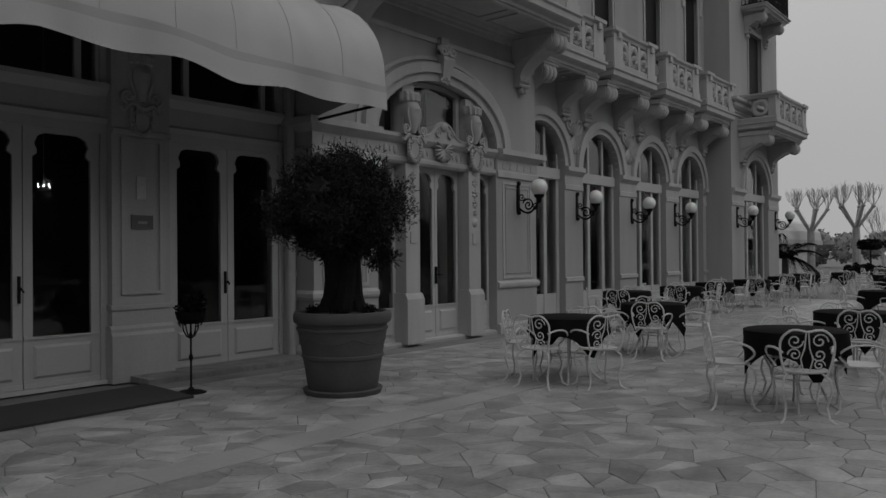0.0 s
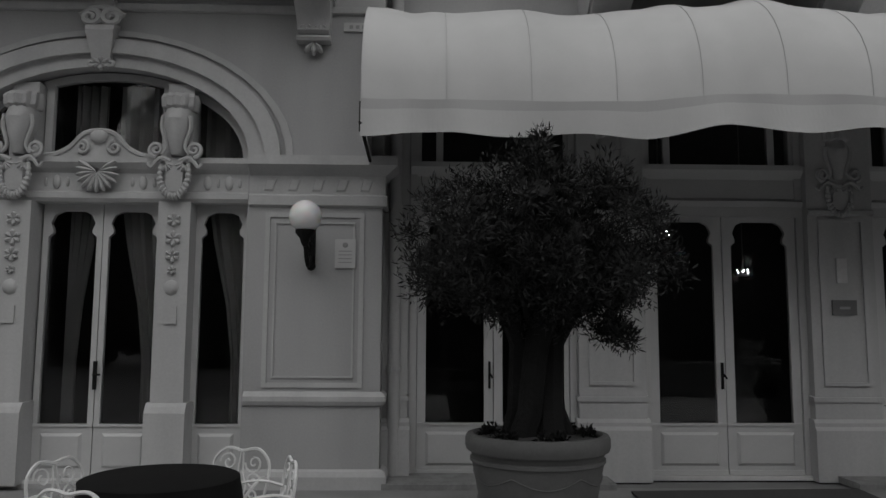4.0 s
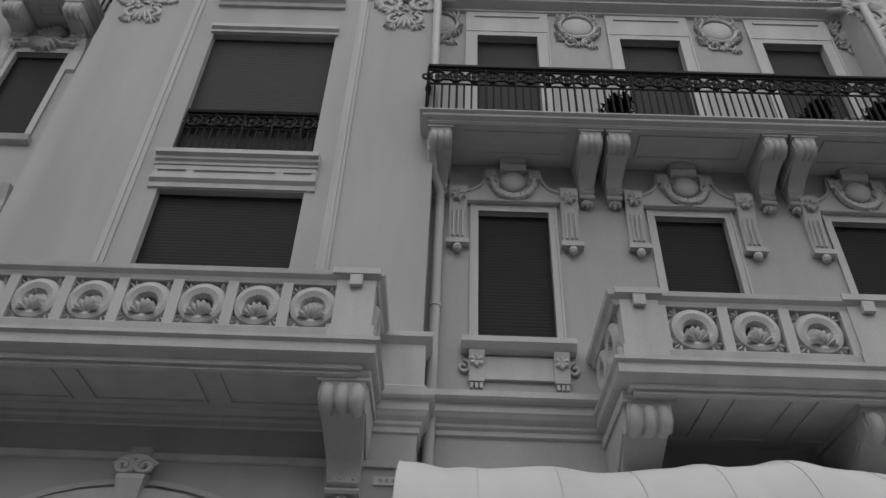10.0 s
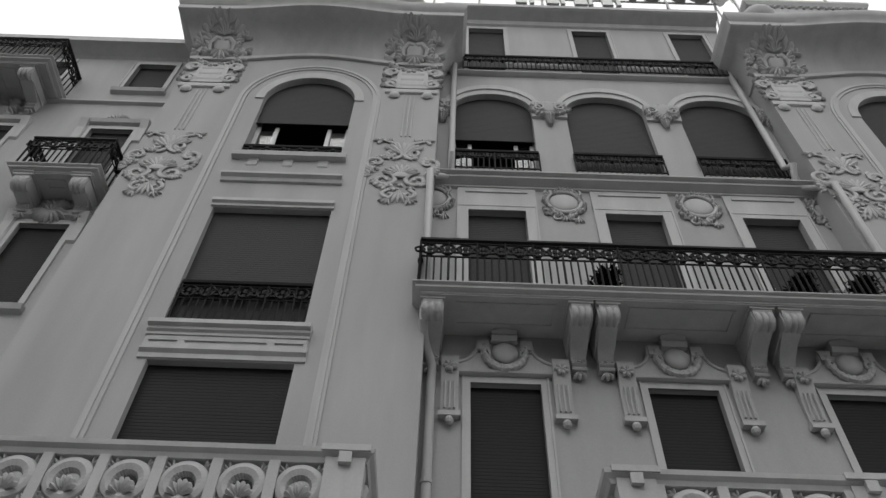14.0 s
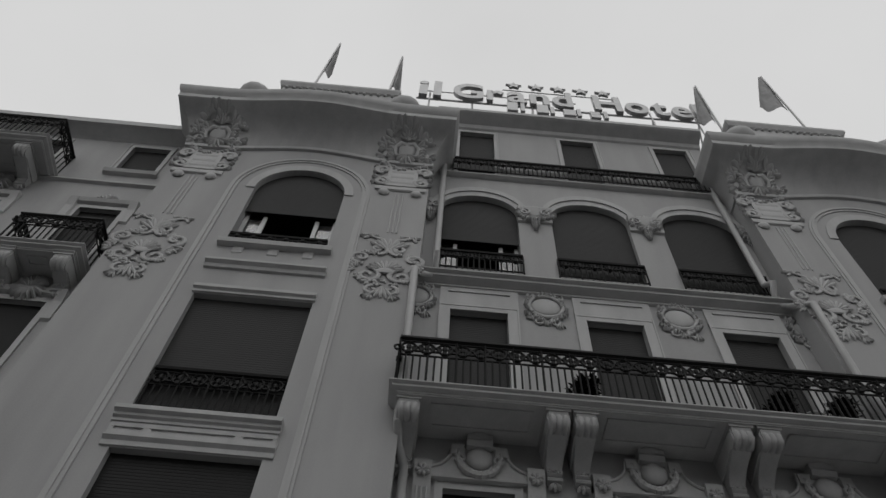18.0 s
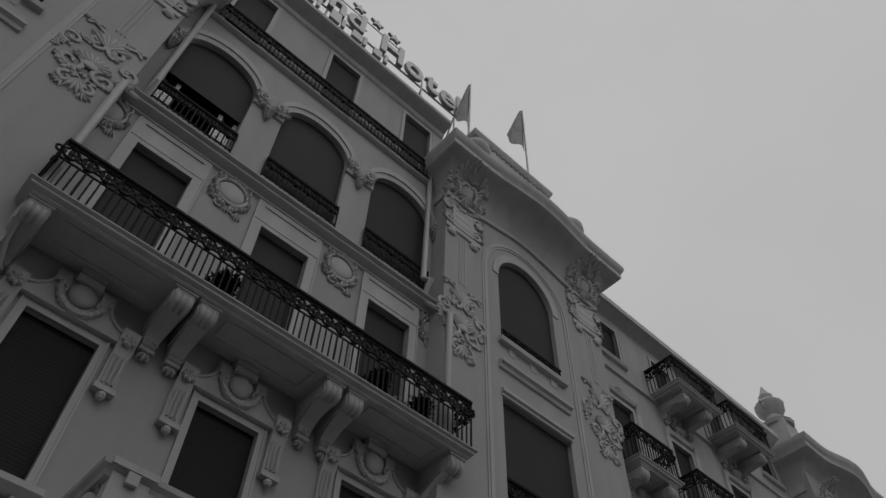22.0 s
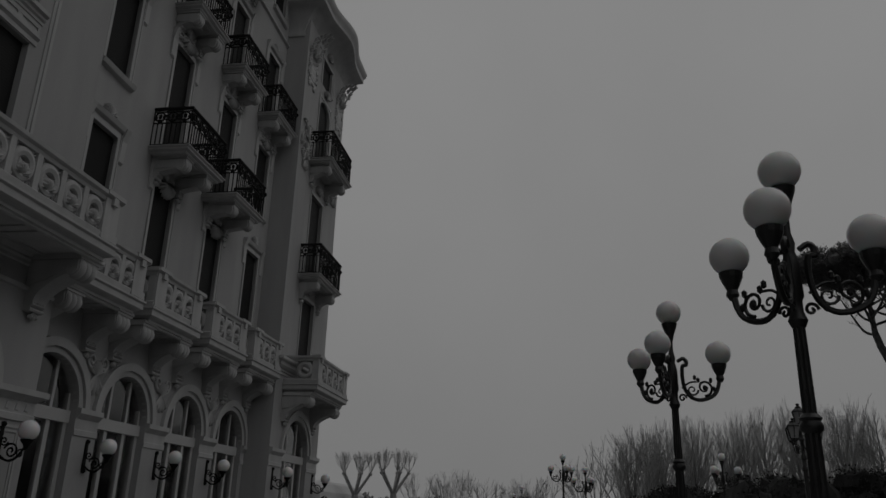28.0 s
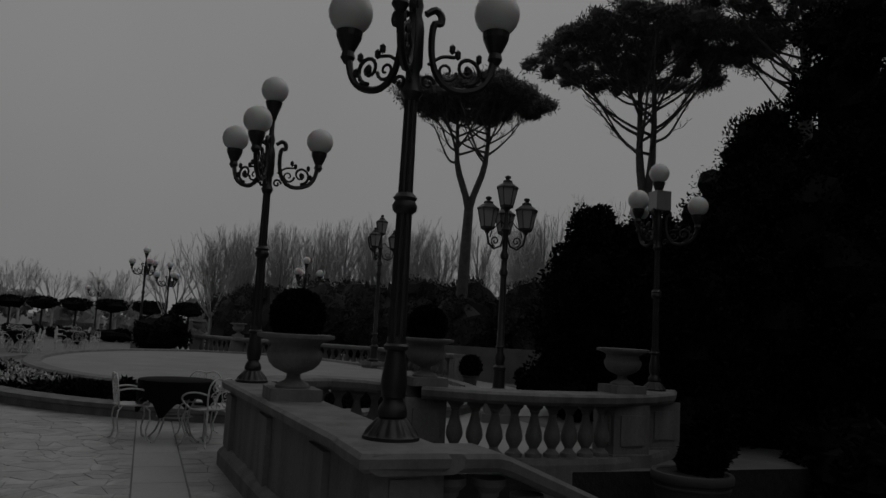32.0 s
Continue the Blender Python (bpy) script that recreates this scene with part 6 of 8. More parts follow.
# ---- ground and terrace ----
PIT = -0.66
s = Shape()
xs, ys = (-400, -3, 10.0, 400), (-400, -16, -2.75, 400)
for i in range(3):
    for j in range(3):
        if i == 1 and j == 1:
            continue
        z = -0.02
        b = len(s.v)
        s.v += [(xs[i], ys[j], z), (xs[i + 1], ys[j], z), (xs[i + 1], ys[j + 1], z), (xs[i], ys[j + 1], z)]
        s.f.append((b, b + 1, b + 2, b + 3))
ring = [(-3, -16), (10, -16), (10, -2.75), (-3, -2.75)]
tagged(part("ground", s, GRAVEL), "grey gravel and bare winter ground", "ground", kind="structure")
# Pit floor and sides take the soil material to stay near black.
tagged(part("garden_soil", Shape().box(-3, 10, -16, -2.75, PIT - 0.2, PIT).quad_strip([[(x, y, z) for x, y in ring] for z in (PIT, -0.02)], caps=False), SOIL), "dark floor and sides of the sunken garden", "ground", kind="structure")
tagged(part("garden_terrace_floor", Shape().box(10.9, 45, -7.6, -2.74, -0.12, 0.0).box(15.5, 45, -11.5, -7.6, -0.12, 0.0), SLAB), "pale stone floor of the garden terrace", "floor", kind="structure")
tagged(part("terrace_floor", Shape().box(-30, 62, -2.72, 8.25, -0.12, 0.0), MORTAR), "mortar bed of the stone-paved hotel terrace", "floor", kind="structure")
s = Shape()
for k in range(4):
    s.box(2.1, 5.8, -3.0 - 0.33 * (k + 1), -2.6, PIT - 0.1, -0.165 * (k + 1) + 0.0)
tagged(part("garden_steps", s, PARAPET), "low stone steps going down into the garden", "steps", kind="structure")
for a, b in ((-0.3, 2.15), (4.72, 7.4)):
    tagged(part("door_step", Shape().run(a, b, [(8.12, 0.0), (8.12, 0.06), (8.14, 0.07), (8.72, 0.07), (8.72, 0.0)]), PARAPET), "low worn stone step before the entrance doors", "step", kind="structure")

mat_shape = Shape().quad_strip([[(2.2, 6.86, z), (4.56, 6.94, z), (4.66, 8.06, z), (2.25, 7.93, z)] for z in (0.012, 0.035)])
tagged(part("door_mat", mat_shape, MAT), "large dark ribbed door mat before the middle door", "door mat")


# ---- leaves and branches ----
def leaves(s, centres, rnd, length, width, n, reach, flat=0.0, droop=0.0):
    """n pointed leaves scattered round each centre (x, y, z, radius)."""
    base = len(s.v)
    cs = np.array(centres, float)
    rs = np.random.RandomState(rnd.randrange(10 ** 6))
    pick = rs.randint(0, len(cs), n)
    d = rs.normal(size=(n, 3))
    d /= np.linalg.norm(d, axis=1)[:, None]
    rad = cs[pick, 3] * (1 - reach * rs.rand(n) ** 1.5)
    p = cs[pick, :3] + d * rad[:, None] * np.array([1, 1, 1 - flat])
    a = d + 0.9 * rs.normal(size=(n, 3)) + np.array([0, 0, 0.5 - droop])
    a /= np.linalg.norm(a, axis=1)[:, None]
    b = np.cross(a, rs.normal(size=(n, 3)))
    b /= np.linalg.norm(b, axis=1)[:, None]
    ln = length * (0.6 + 0.7 * rs.rand(n))[:, None]
    w = width * (0.6 + 0.7 * rs.rand(n))[:, None]
    quad = np.stack([p, p + a * ln * 0.5 + b * w, p + a * ln, p + a * ln * 0.5 - b * w], 1).reshape(-1, 3)
    s.v.extend(map(tuple, quad.tolist()))
    s.f.extend((base + 4 * k, base + 4 * k + 1, base + 4 * k + 2, base + 4 * k + 3) for k in range(n))
    return s


def lump(s, c, r, rnd, squash=(1, 1, 1), n=10):
    """An uneven solid core added inside a crown to block light through it."""
    ph = [rnd.uniform(0, 6.28) for _ in range(4)]
    rings = []
    for i in range(n // 2 + 1):
        a = -math.pi / 2 + math.pi * i / (n // 2)
        ring = []
        for k in range(n):
            b = k * math.tau / n
            q = r * (1 + 0.16 * math.sin(2 * b + ph[0] + 3 * a) + 0.12 * math.sin(3 * b + ph[1] - 2 * a) + 0.1 * math.sin(5 * a + ph[2]))
            ring.append((c[0] + q * max(math.cos(a), 0.03) * math.cos(b) * squash[0], c[1] + q * max(math.cos(a), 0.03) * math.sin(b) * squash[1], c[2] + q * math.sin(a) * squash[2]))
        rings.append(ring)
    return s.quad_strip(rings)


def branch(s, p, d, length, r, level, rnd, fork=3, spread=0.5, up=0.1, shrink=0.7, tips=None, n=5):
    """A bending limb that forks again and again; its ends are put into tips."""
    pts, q = [Vector(p)], Vector(d).normalized()
    steps = 4 if level > 0 else 2
    for k in range(steps):
        q = (q + Vector((rnd.gauss(0, 0.1), rnd.gauss(0, 0.1), rnd.gauss(0, 0.06) + up * 0.3))).normalized()
        pts.append(pts[-1] + q * length / steps)
    s.tube(pts, r, n, r * 0.62)
    if level <= 0:
        if tips is not None:
            tips.append(tuple(pts[-1]))
        return
    for k in range(fork):
        side = Vector((rnd.gauss(0, 1), rnd.gauss(0, 1), rnd.gauss(0, 0.5)))
        e = (q + side.normalized() * spread * rnd.uniform(0.6, 1.3) + Vector((0, 0, up))).normalized()
        start = pts[-1] if k < 2 else pts[rnd.choice((2, 3))]
        branch(s, start, e, length * shrink * rnd.uniform(0.8, 1.15), r * 0.6, level - 1, rnd, fork, spread, up, shrink, tips, max(n - 1, 3))


# ---- potted olive trees ----
POT = [(0.36, 0.0), (0.375, 0.02), (0.375, 0.06), (0.385, 0.08), (0.43, 0.36), (0.445, 0.37), (0.447, 0.4), (0.436, 0.41), (0.485, 0.66), (0.5, 0.67), (0.5, 0.69), (0.485, 0.7), (0.49, 0.73), (0.525, 0.75), (0.535, 0.78), (0.535, 0.83), (0.52, 0.86), (0.48, 0.865), (0.46, 0.85), (0.45, 0.8), (0.03, 0.8)]


def terracotta_pot(parent, scale=1.0):
    part("saucer", Shape().lathe(0, 0, [(0.3, 0), (0.41 * scale, 0.0), (0.435 * scale, 0.06), (0.42 * scale, 0.07), (0.03, 0.03)], 32), TERRA, parent, smooth=True)
    part("pot", Shape().lathe(0, 0, [(r * scale, z * scale + 0.03) for r, z in POT], 40), TERRA, parent, smooth=True)
    for k in range(6):
        swag = []
        for j in range(17):
            a = math.tau * (k + j / 16) / 6
            z = 0.6 - 0.07 * math.sin(math.pi * j / 16)
            q = (0.436 + (z - 0.41) * 0.196) * scale + 0.001
            swag.append((q * math.cos(a), q * math.sin(a), z * scale + 0.03))
        part("swag", Shape().tube(swag, 0.005, 6), TERRA, parent, "moulded garland on the pot's side", True)


def olive(x, y, top, spread, seed, label, spire=4):
    rnd = random.Random(seed)
    t = thing("potted_olive_tree", label, "tree", "olive trees by the entrance", at=(x, y, 0))
    terracotta_pot(t)
    soil = Shape().lathe(0, 0, [(0.03, 0.9), (0.2, 0.89), (0.4, 0.875), (0.455, 0.86), (0.455, 0.78), (0.03, 0.78)], 20)
    part("soil", soil, SOIL, t)
    low = [(0.36 * math.cos(k), 0.36 * math.sin(k), 0.875, 0.07) for k in range(0, 12)]
    part("ground_cover", leaves(Shape(), low, rnd, 0.035, 0.009, 1800, 0.9), LEAF, t, "small dark leaves covering the soil")
    trunk = Shape()
    fork = 0.9 + (top - 0.9) * 0.3
    for k in range(5):
        a = k * 1.3
        trunk.tube([(0.19 * math.cos(a), 0.19 * math.sin(a), 0.84), (0.125 * math.cos(a + 0.3), 0.125 * math.sin(a + 0.3), 1.05), (0.115 * math.cos(a + 0.7), 0.115 * math.sin(a + 0.7), fork), (0.24 * math.cos(a + 1), 0.24 * math.sin(a + 1), fork + 0.24)], 0.105, 8, 0.09)
    tips = []
    cz, h = fork + (top - fork) * 0.46, (top - fork) * 0.5
    for k in range(9):
        a = k * math.tau / 9 + rnd.uniform(-0.2, 0.2)
        branch(trunk, (0.12 * math.cos(a), 0.12 * math.sin(a), fork + 0.12), (math.cos(a), math.sin(a), rnd.uniform(0.7, 1.7)), spread * 0.42, 0.035, 2, rnd, 3, 0.75, 0.05, 0.62, tips)
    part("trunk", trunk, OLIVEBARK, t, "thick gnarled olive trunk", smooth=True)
    cl = []
    for k in range(240):
        a, u = rnd.uniform(0, math.tau), rnd.uniform(-1, 1)
        q = math.sqrt(max(1 - u * u, 0)) * spread * rnd.uniform(0.35, 1.0)
        q *= 1 + 0.13 * math.sin(3 * a + seed) + 0.09 * math.sin(5 * a)
        cl.append((q * math.cos(a), q * math.sin(a), cz + u * h * (0.66 if u < 0 else 1.0) * rnd.uniform(0.72, 1.02) - 0.08, rnd.uniform(0.1, 0.21)))
    cl += [(p[0], p[1], min(p[2], top - 0.1), 0.12) for p in tips if p[2] > fork + 0.2]
    for k in range(7):
        a, q = rnd.uniform(-0.5, 0.25), spread * rnd.uniform(0.4, 0.72)
        cl.append((q * math.cos(a), q * math.sin(a), fork + rnd.uniform(-0.04, 0.14), 0.1))
    cl += [(0.03 * k, 0.02 * k, top - 0.15 + 0.1 * k, 0.11 - 0.008 * k) for k in range(spire)]
    inner = Shape()
    for c in rnd.sample(cl[:240], 70):
        if math.hypot(c[0], c[1]) < spread * 0.6 and cz - h * 0.45 < c[2] < cz + h * 0.5:
            lump(inner, c[:3], c[3] * 0.75, rnd, (1, 1, 1), 8)
    crown = leaves(inner, cl, rnd, 0.066, 0.0062, 60000, 1.0)
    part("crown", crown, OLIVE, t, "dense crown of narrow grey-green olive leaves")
    tw = Shape()
    for c in rnd.sample(cl, 90):
        m = Vector(c[:3])
        tw.tube([tuple(Vector((0, 0, cz - 0.3)).lerp(m, 0.35)), tuple(Vector((0, 0, cz - 0.1)).lerp(m, 0.75)), tuple(m * 1.03)], 0.009, 3, 0.003)
    part("twig_mass", tw, OLIVEBARK, t)
    return t


olive(0.97, 5.75, 3.1, 1.06, 3, "broad clipped olive tree in a moulded terracotta pot by the entrance", 3)
olive(5.77, 5.95, 2.72, 0.86, 8, "smaller round olive tree in a terracotta pot beside the entrance", 0)

st = thing("basket_stand", "thin black iron stand with a small dark basket on top", "stand", at=(4.73, 7.26, 0))
part("base", Shape().lathe(0, 0, [(0.165, 0), (0.165, 0.012), (0.12, 0.03), (0.04, 0.04), (0.02, 0.07)], 24), IRON, st)
part("rod", Shape().lathe(0, 0, [(0.011, 0.05), (0.011, 0.36), (0.024, 0.38), (0.024, 0.41), (0.011, 0.43), (0.011, 0.62), (0.022, 0.64), (0.011, 0.67), (0.011, 0.78)], 8), IRON, st)
for k in range(4):
    a = k * math.pi / 2
    pts = [(0.0, 0.6), (0.05, 0.63), (0.09, 0.7), (0.1, 0.77), (0.13, 0.79), (0.14, 0.76), (0.12, 0.74)]
    part("scroll", Shape().tube([(r * math.cos(a), r * math.sin(a), z) for r, z in pts], 0.008, 5), IRON, st)
part("basket", Shape().lathe(0, 0, [(0.03, 0.76), (0.1, 0.77), (0.15, 0.82), (0.17, 0.9), (0.16, 0.9), (0.13, 0.83), (0.03, 0.8)], 18), CLOTH, st, "dark woven basket")
part("dried_leaves", leaves(Shape(), [(0, 0, 0.93, 0.13), (0.05, 0, 1.0, 0.1)], random.Random(4), 0.07, 0.015, 350, 1.0), LEAF, st)


# ---- terrace tables and chairs ----
def table_cloth(seed):
    """A square cloth over a round table: its corners hang in points."""
    rnd = random.Random(seed)
    turn = rnd.uniform(0, 1.57)
    n, rings = 48, []
    rings.append([(0.02 * math.cos(k * math.tau / n), 0.02 * math.sin(k * math.tau / n), 0.76) for k in range(n)])
    rings.append([(0.44 * math.cos(k * math.tau / n), 0.44 * math.sin(k * math.tau / n), 0.76) for k in range(n)])
    rings.append([(0.465 * math.cos(k * math.tau / n), 0.465 * math.sin(k * math.tau / n), 0.75) for k in range(n)])
    for u in (0.3, 0.65, 1.0):
        ring = []
        for k in range(n):
            a = k * math.tau / n
            c = max(abs(math.cos(a - turn)), abs(math.sin(a - turn)))
            drop = (0.62 / c - 0.455) * 1.15 * u
            q = 0.468 + 0.035 * u * math.sin(8 * (a - turn) + 1.0) - 0.05 * u * (1 / c - 1)
            ring.append((q * math.cos(a), q * math.sin(a), 0.75 - drop))
        rings.append(ring)
    s = Shape().quad_strip(rings, caps=False)
    s.f.append(tuple(range(48)))
    return s


def table():
    t = thing("garden_table", "round white iron garden table under a dark cloth", "table", "terrace tables")
    part("tabletop", Shape().lathe(0, 0, [(0.03, 0.72), (0.44, 0.72), (0.45, 0.735), (0.44, 0.75), (0.03, 0.75)], 28), WHITEIRON, t)
    for k in range(4):
        a = k * math.pi / 2 + 0.4
        pts = [(0.36, 0.72), (0.3, 0.55), (0.22, 0.38), (0.2, 0.25), (0.27, 0.1), (0.36, 0.015), (0.4, 0.02)]
        part("leg", Shape().tube([(r * math.cos(a), r * math.sin(a), z) for r, z in pts], 0.012, 6), WHITEIRON, t)
    part("stretcher_ring", Shape().tube([(0.21 * math.cos(k * math.tau / 20), 0.21 * math.sin(k * math.tau / 20), 0.3) for k in range(21)], 0.009, 5), WHITEIRON, t)
    return t


def chair():
    """Seat centre at the origin, its back towards -y."""
    c = thing("garden_chair", "white wrought-iron garden chair with a scrolled back", "chair", "terrace chairs")
    part("seat", Shape().lathe(0, 0, [(0.02, 0.445), (0.16, 0.442), (0.205, 0.455), (0.215, 0.45), (0.21, 0.435), (0.02, 0.43)], 22), WHITEIRON, c, "round pressed-metal seat", smooth=True)
    for sx in (-1, 1):
        for sy in (-1, 1):
            pts = [(0.13, 0.44), (0.19, 0.38), (0.2, 0.28), (0.165, 0.14), (0.185, 0.04), (0.225, 0.008), (0.235, 0.012)]
            part("leg", Shape().tube([(sx * r, sy * r * 0.95, z) for r, z in pts], 0.011, 5), WHITEIRON, c)
        arm = smooth_line([(sx * 0.2, -0.2, 0.62), (sx * 0.24, -0.08, 0.65), (sx * 0.27, 0.06, 0.64), (sx * 0.265, 0.15, 0.59), (sx * 0.23, 0.17, 0.53), (sx * 0.19, 0.1, 0.46)], 3)
        part("arm", Shape().tube(arm, 0.011, 5), WHITEIRON, c)
    frame_pts = smooth_line([(-0.17, 0.42), (-0.2, 0.52), (-0.22, 0.64), (-0.21, 0.74), (-0.14, 0.81), (-0.07, 0.815), (0, 0.8), (0.07, 0.815), (0.14, 0.81), (0.21, 0.74), (0.22, 0.64), (0.2, 0.52), (0.17, 0.42)], 3)
    part("back_frame", Shape().tube([(x, -0.17 - 0.14 * (z - 0.42), z) for x, z in frame_pts], 0.011, 5), WHITEIRON, c)
    for sx in (-1, 1):
        sc = Shape()
        for cz_, r, st_ in ((0.72, 0.07, 0.0), (0.6, 0.06, math.pi), (0.51, 0.05, 0.0)):
            sc.tube([(x, -0.17 - 0.14 * (z - 0.42), z) for x, z in spiral(sx * 0.1, cz_, r, 1.4, st_, 16, sx)], 0.007, 4)
        sc.tube([(x, -0.17 - 0.14 * (z - 0.42), z) for x, z in ((sx * 0.02, 0.44), (sx * 0.05, 0.56), (sx * 0.02, 0.66), (sx * 0.01, 0.79))], 0.007, 4)
        part("back_scroll", sc, WHITEIRON, c)
    return c


rnd = random.Random(21)
TABLES = [(-1.46, 4.76), (7.95, 4.4), (7.76, 1.82), (10.75, 4.6), (10.48, 1.85), (14.0, 6.6), (12.3, -1.52), (16.6, 6.55), (16.4, 2.5), (19.2, 6.75), (21.7, 6.65), (24.9, 6.7), (24.6, 3.6), (28.1, 6.9), (27.5, 4.4), (30.5, 6.2), (33.2, 3.0), (32.5, 4.8), (35.5, 3.4), (36.5, 6.0), (40.0, 4.2), (34.6, 1.3), (44.0, 2.2)]
tb, chr_ = table(), chair()
clothes = [table_cloth(k).mesh("tablecloth", CLOTH, True) for k in range(4)]
for i, (x, y) in enumerate(TABLES):
    a0 = rnd.uniform(0, 90)
    if i:
        copy_thing(tb, pose(x, y, 0.0, 0, 0, a0))
    cl = tagged(new("tablecloth", clothes[i % 4]), "dark square cloth hanging in points over a round table", "tablecloth", "dark tablecloths")
    cl.matrix_world = pose(x, y, 0.0, 0, 0, a0)
    first = {0: [15, 70, 165, 262], 1: [112, 188, 238, 20], 2: [203, 128, 285, 30], 6: [100, 215, 262, 330]}.get(i, [20, 115, 200, 290])
    for k in range(4):
        a = first[k] + rnd.uniform(-10, 10)
        r = rnd.uniform(0.5, 0.6)
        m = pose(x + r * math.cos(radians(a)), y + r * math.sin(radians(a)), 0.0, 0, 0, a + 90 + rnd.uniform(-12, 12))
        if i == 0 and k == 0:
            chr_.matrix_world = m
        else:
            copy_thing(chr_, m)
for x, y, turn in ((7.1, 0.62, -28), (8.85, 0.85, -59), (9.6, 0.75, -20)):
    copy_thing(chr_, pose(x, y, 0.0, 0, 0, turn))
tb.matrix_world = pose(TABLES[0][0], TABLES[0][1], 0.0)


# ---- oval pool with its flower ring ----
def oval(rx, ry, n=72, a0=0.0, a1=360.0):
    return [(23.2 + rx * math.cos(radians(a0 + (a1 - a0) * k / n)), -3.2 + ry * math.sin(radians(a0 + (a1 - a0) * k / n))) for k in range(n + 1)]


def oval_band(s, profile, n=72):
    """profile: (offset outward, z) round an oval of 9.4 by 6.2."""
    rings = list(zip(*[oval(9.4 + d, 6.2 + d, n) for d, z in profile]))
    return s.quad_strip([[(x, y, profile[j][1]) for j, (x, y) in enumerate(r)] for r in rings], caps=False)


bed = thing("oval_bed", "large oval stone basin with a raised rim and a planted ring", "flower bed")
part("kerb", oval_band(Shape(), [(0, 0), (0, 0.11), (0.05, 0.14), (0.06, 0.2), (-0.02, 0.22), (-0.32, 0.22), (-0.34, 0.0)]), PARAPET, bed, "low moulded stone kerb", smooth=True)
part("inner_rim", oval_band(Shape(), [(-1.5, 0.1), (-1.5, 0.33), (-1.46, 0.38), (-1.5, 0.42), (-1.85, 0.42), (-1.88, 0.3)]), PARAPET, bed, smooth=True)
part("soil", oval_band(Shape(), [(-0.33, 0.12), (-0.6, 0.16), (-1.2, 0.16), (-1.52, 0.12)]), MORTAR, bed)
s = Shape()
s.v += [(x, y, 0.36) for x, y in oval(7.56, 4.36)[:-1]]
s.f.append(tuple(range(72)))
part("basin_floor", s, BASIN, bed, "pale stone surface inside the rim")


def bed_cells(a0, a1, step, r):
    out, a = [], a0
    while a < a1:
        for d in (-0.5, -0.75, -1.0, -1.25):
            out.append((23.2 + (9.4 + d) * math.cos(radians(a)), -3.2 + (6.2 + d) * math.sin(radians(a)), 0.18 + r * 0.4, r))
        a += step
    return out


rnd = random.Random(9)
fl = thing("flower_patch", "bed of pale winter flowers and leaves inside the stone kerb", "flowers", kind="stuff")
part("foliage", leaves(Shape(), bed_cells(100, 141, 0.9, 0.14), rnd, 0.1, 0.026, 9000, 0.9, 0.2), LEAF, fl)
part("blossoms", leaves(Shape(), [(x, y, z + 0.08, 0.1) for x, y, z, r in bed_cells(104, 139, 0.9, 0.14)], rnd, 0.075, 0.032, 5200, 0.5, 0.5), FLOWER, fl, "pale flower heads")
for a0, a1 in ((145, 152), (157, 174), (184, 201), (211, 230)):
    hd = tagged(part("low_hedge", leaves(Shape(), bed_cells(a0, a1, 0.8, 0.14), rnd, 0.08, 0.02, 5000, 0.9), LEAF), "low clipped box hedge in the flower ring", "hedge", "box hedges")
for x, y in ((18.6, 1.65), (17.9, 1.35), (14.9, -0.9)):
    tagged(part("small_shrub", leaves(Shape(), [(x, y, 0.3, 0.17), (x, y, 0.42, 0.1)], rnd, 0.1, 0.02, 900, 1.0), LEAF), "small dark shrub standing in the flower ring", "shrub", "small shrubs")


# ---- parapets, urns and balustrades ----
BAL = [(0.1, 0.0), (0.1, 0.045), (0.08, 0.06), (0.055, 0.085), (0.05, 0.105), (0.07, 0.14), (0.096, 0.19), (0.102, 0.235), (0.092, 0.3), (0.066, 0.38), (0.048, 0.46), (0.044, 0.5), (0.06, 0.52), (0.06, 0.54), (0.085, 0.565), (0.1, 0.58), (0.1, 0.62)]
BALUSTER = Shape().lathe(0, 0, BAL, 12).mesh("baluster", PARAPET, True)


def along(pts, step):
    """Even places and headings along a line of points."""
    out, rest = [], step / 2
    for (xa, ya, za), (xb, yb, zb) in zip(pts, pts[1:]):
        length = math.hypot(xb - xa, yb - ya)
        d = rest
        while d < length:
            u = d / length
            out.append((xa + (xb - xa) * u, ya + (yb - ya) * u, za + (zb - za) * u))
            d += step
        rest = d - length
    return out


def rail_strip(s, pts, profile):
    """profile of (offset, z) swept along points (x, y, z)."""
    rings = []
    for i, p in enumerate(pts):
        a, b = pts[max(i - 1, 0)], pts[min(i + 1, len(pts) - 1)]
        dx, dy = b[0] - a[0], b[1] - a[1]
        q = math.hypot(dx, dy)
        rings.append([(p[0] - dy / q * o, p[1] + dx / q * o, p[2] + z) for o, z in profile])
    return s.quad_strip(rings)


COPING = [(-0.23, 0.74), (-0.27, 0.78), (-0.28, 0.85), (-0.25, 0.88), (0.25, 0.88), (0.28, 0.85), (0.27, 0.78), (0.23, 0.74)]
PLINTH = [(-0.25, -0.75), (-0.25, -0.35), (-0.22, -0.33), (-0.22, 0.06), (-0.2, 0.12), (0.2, 0.12), (0.22, 0.06), (0.25, -0.75)]


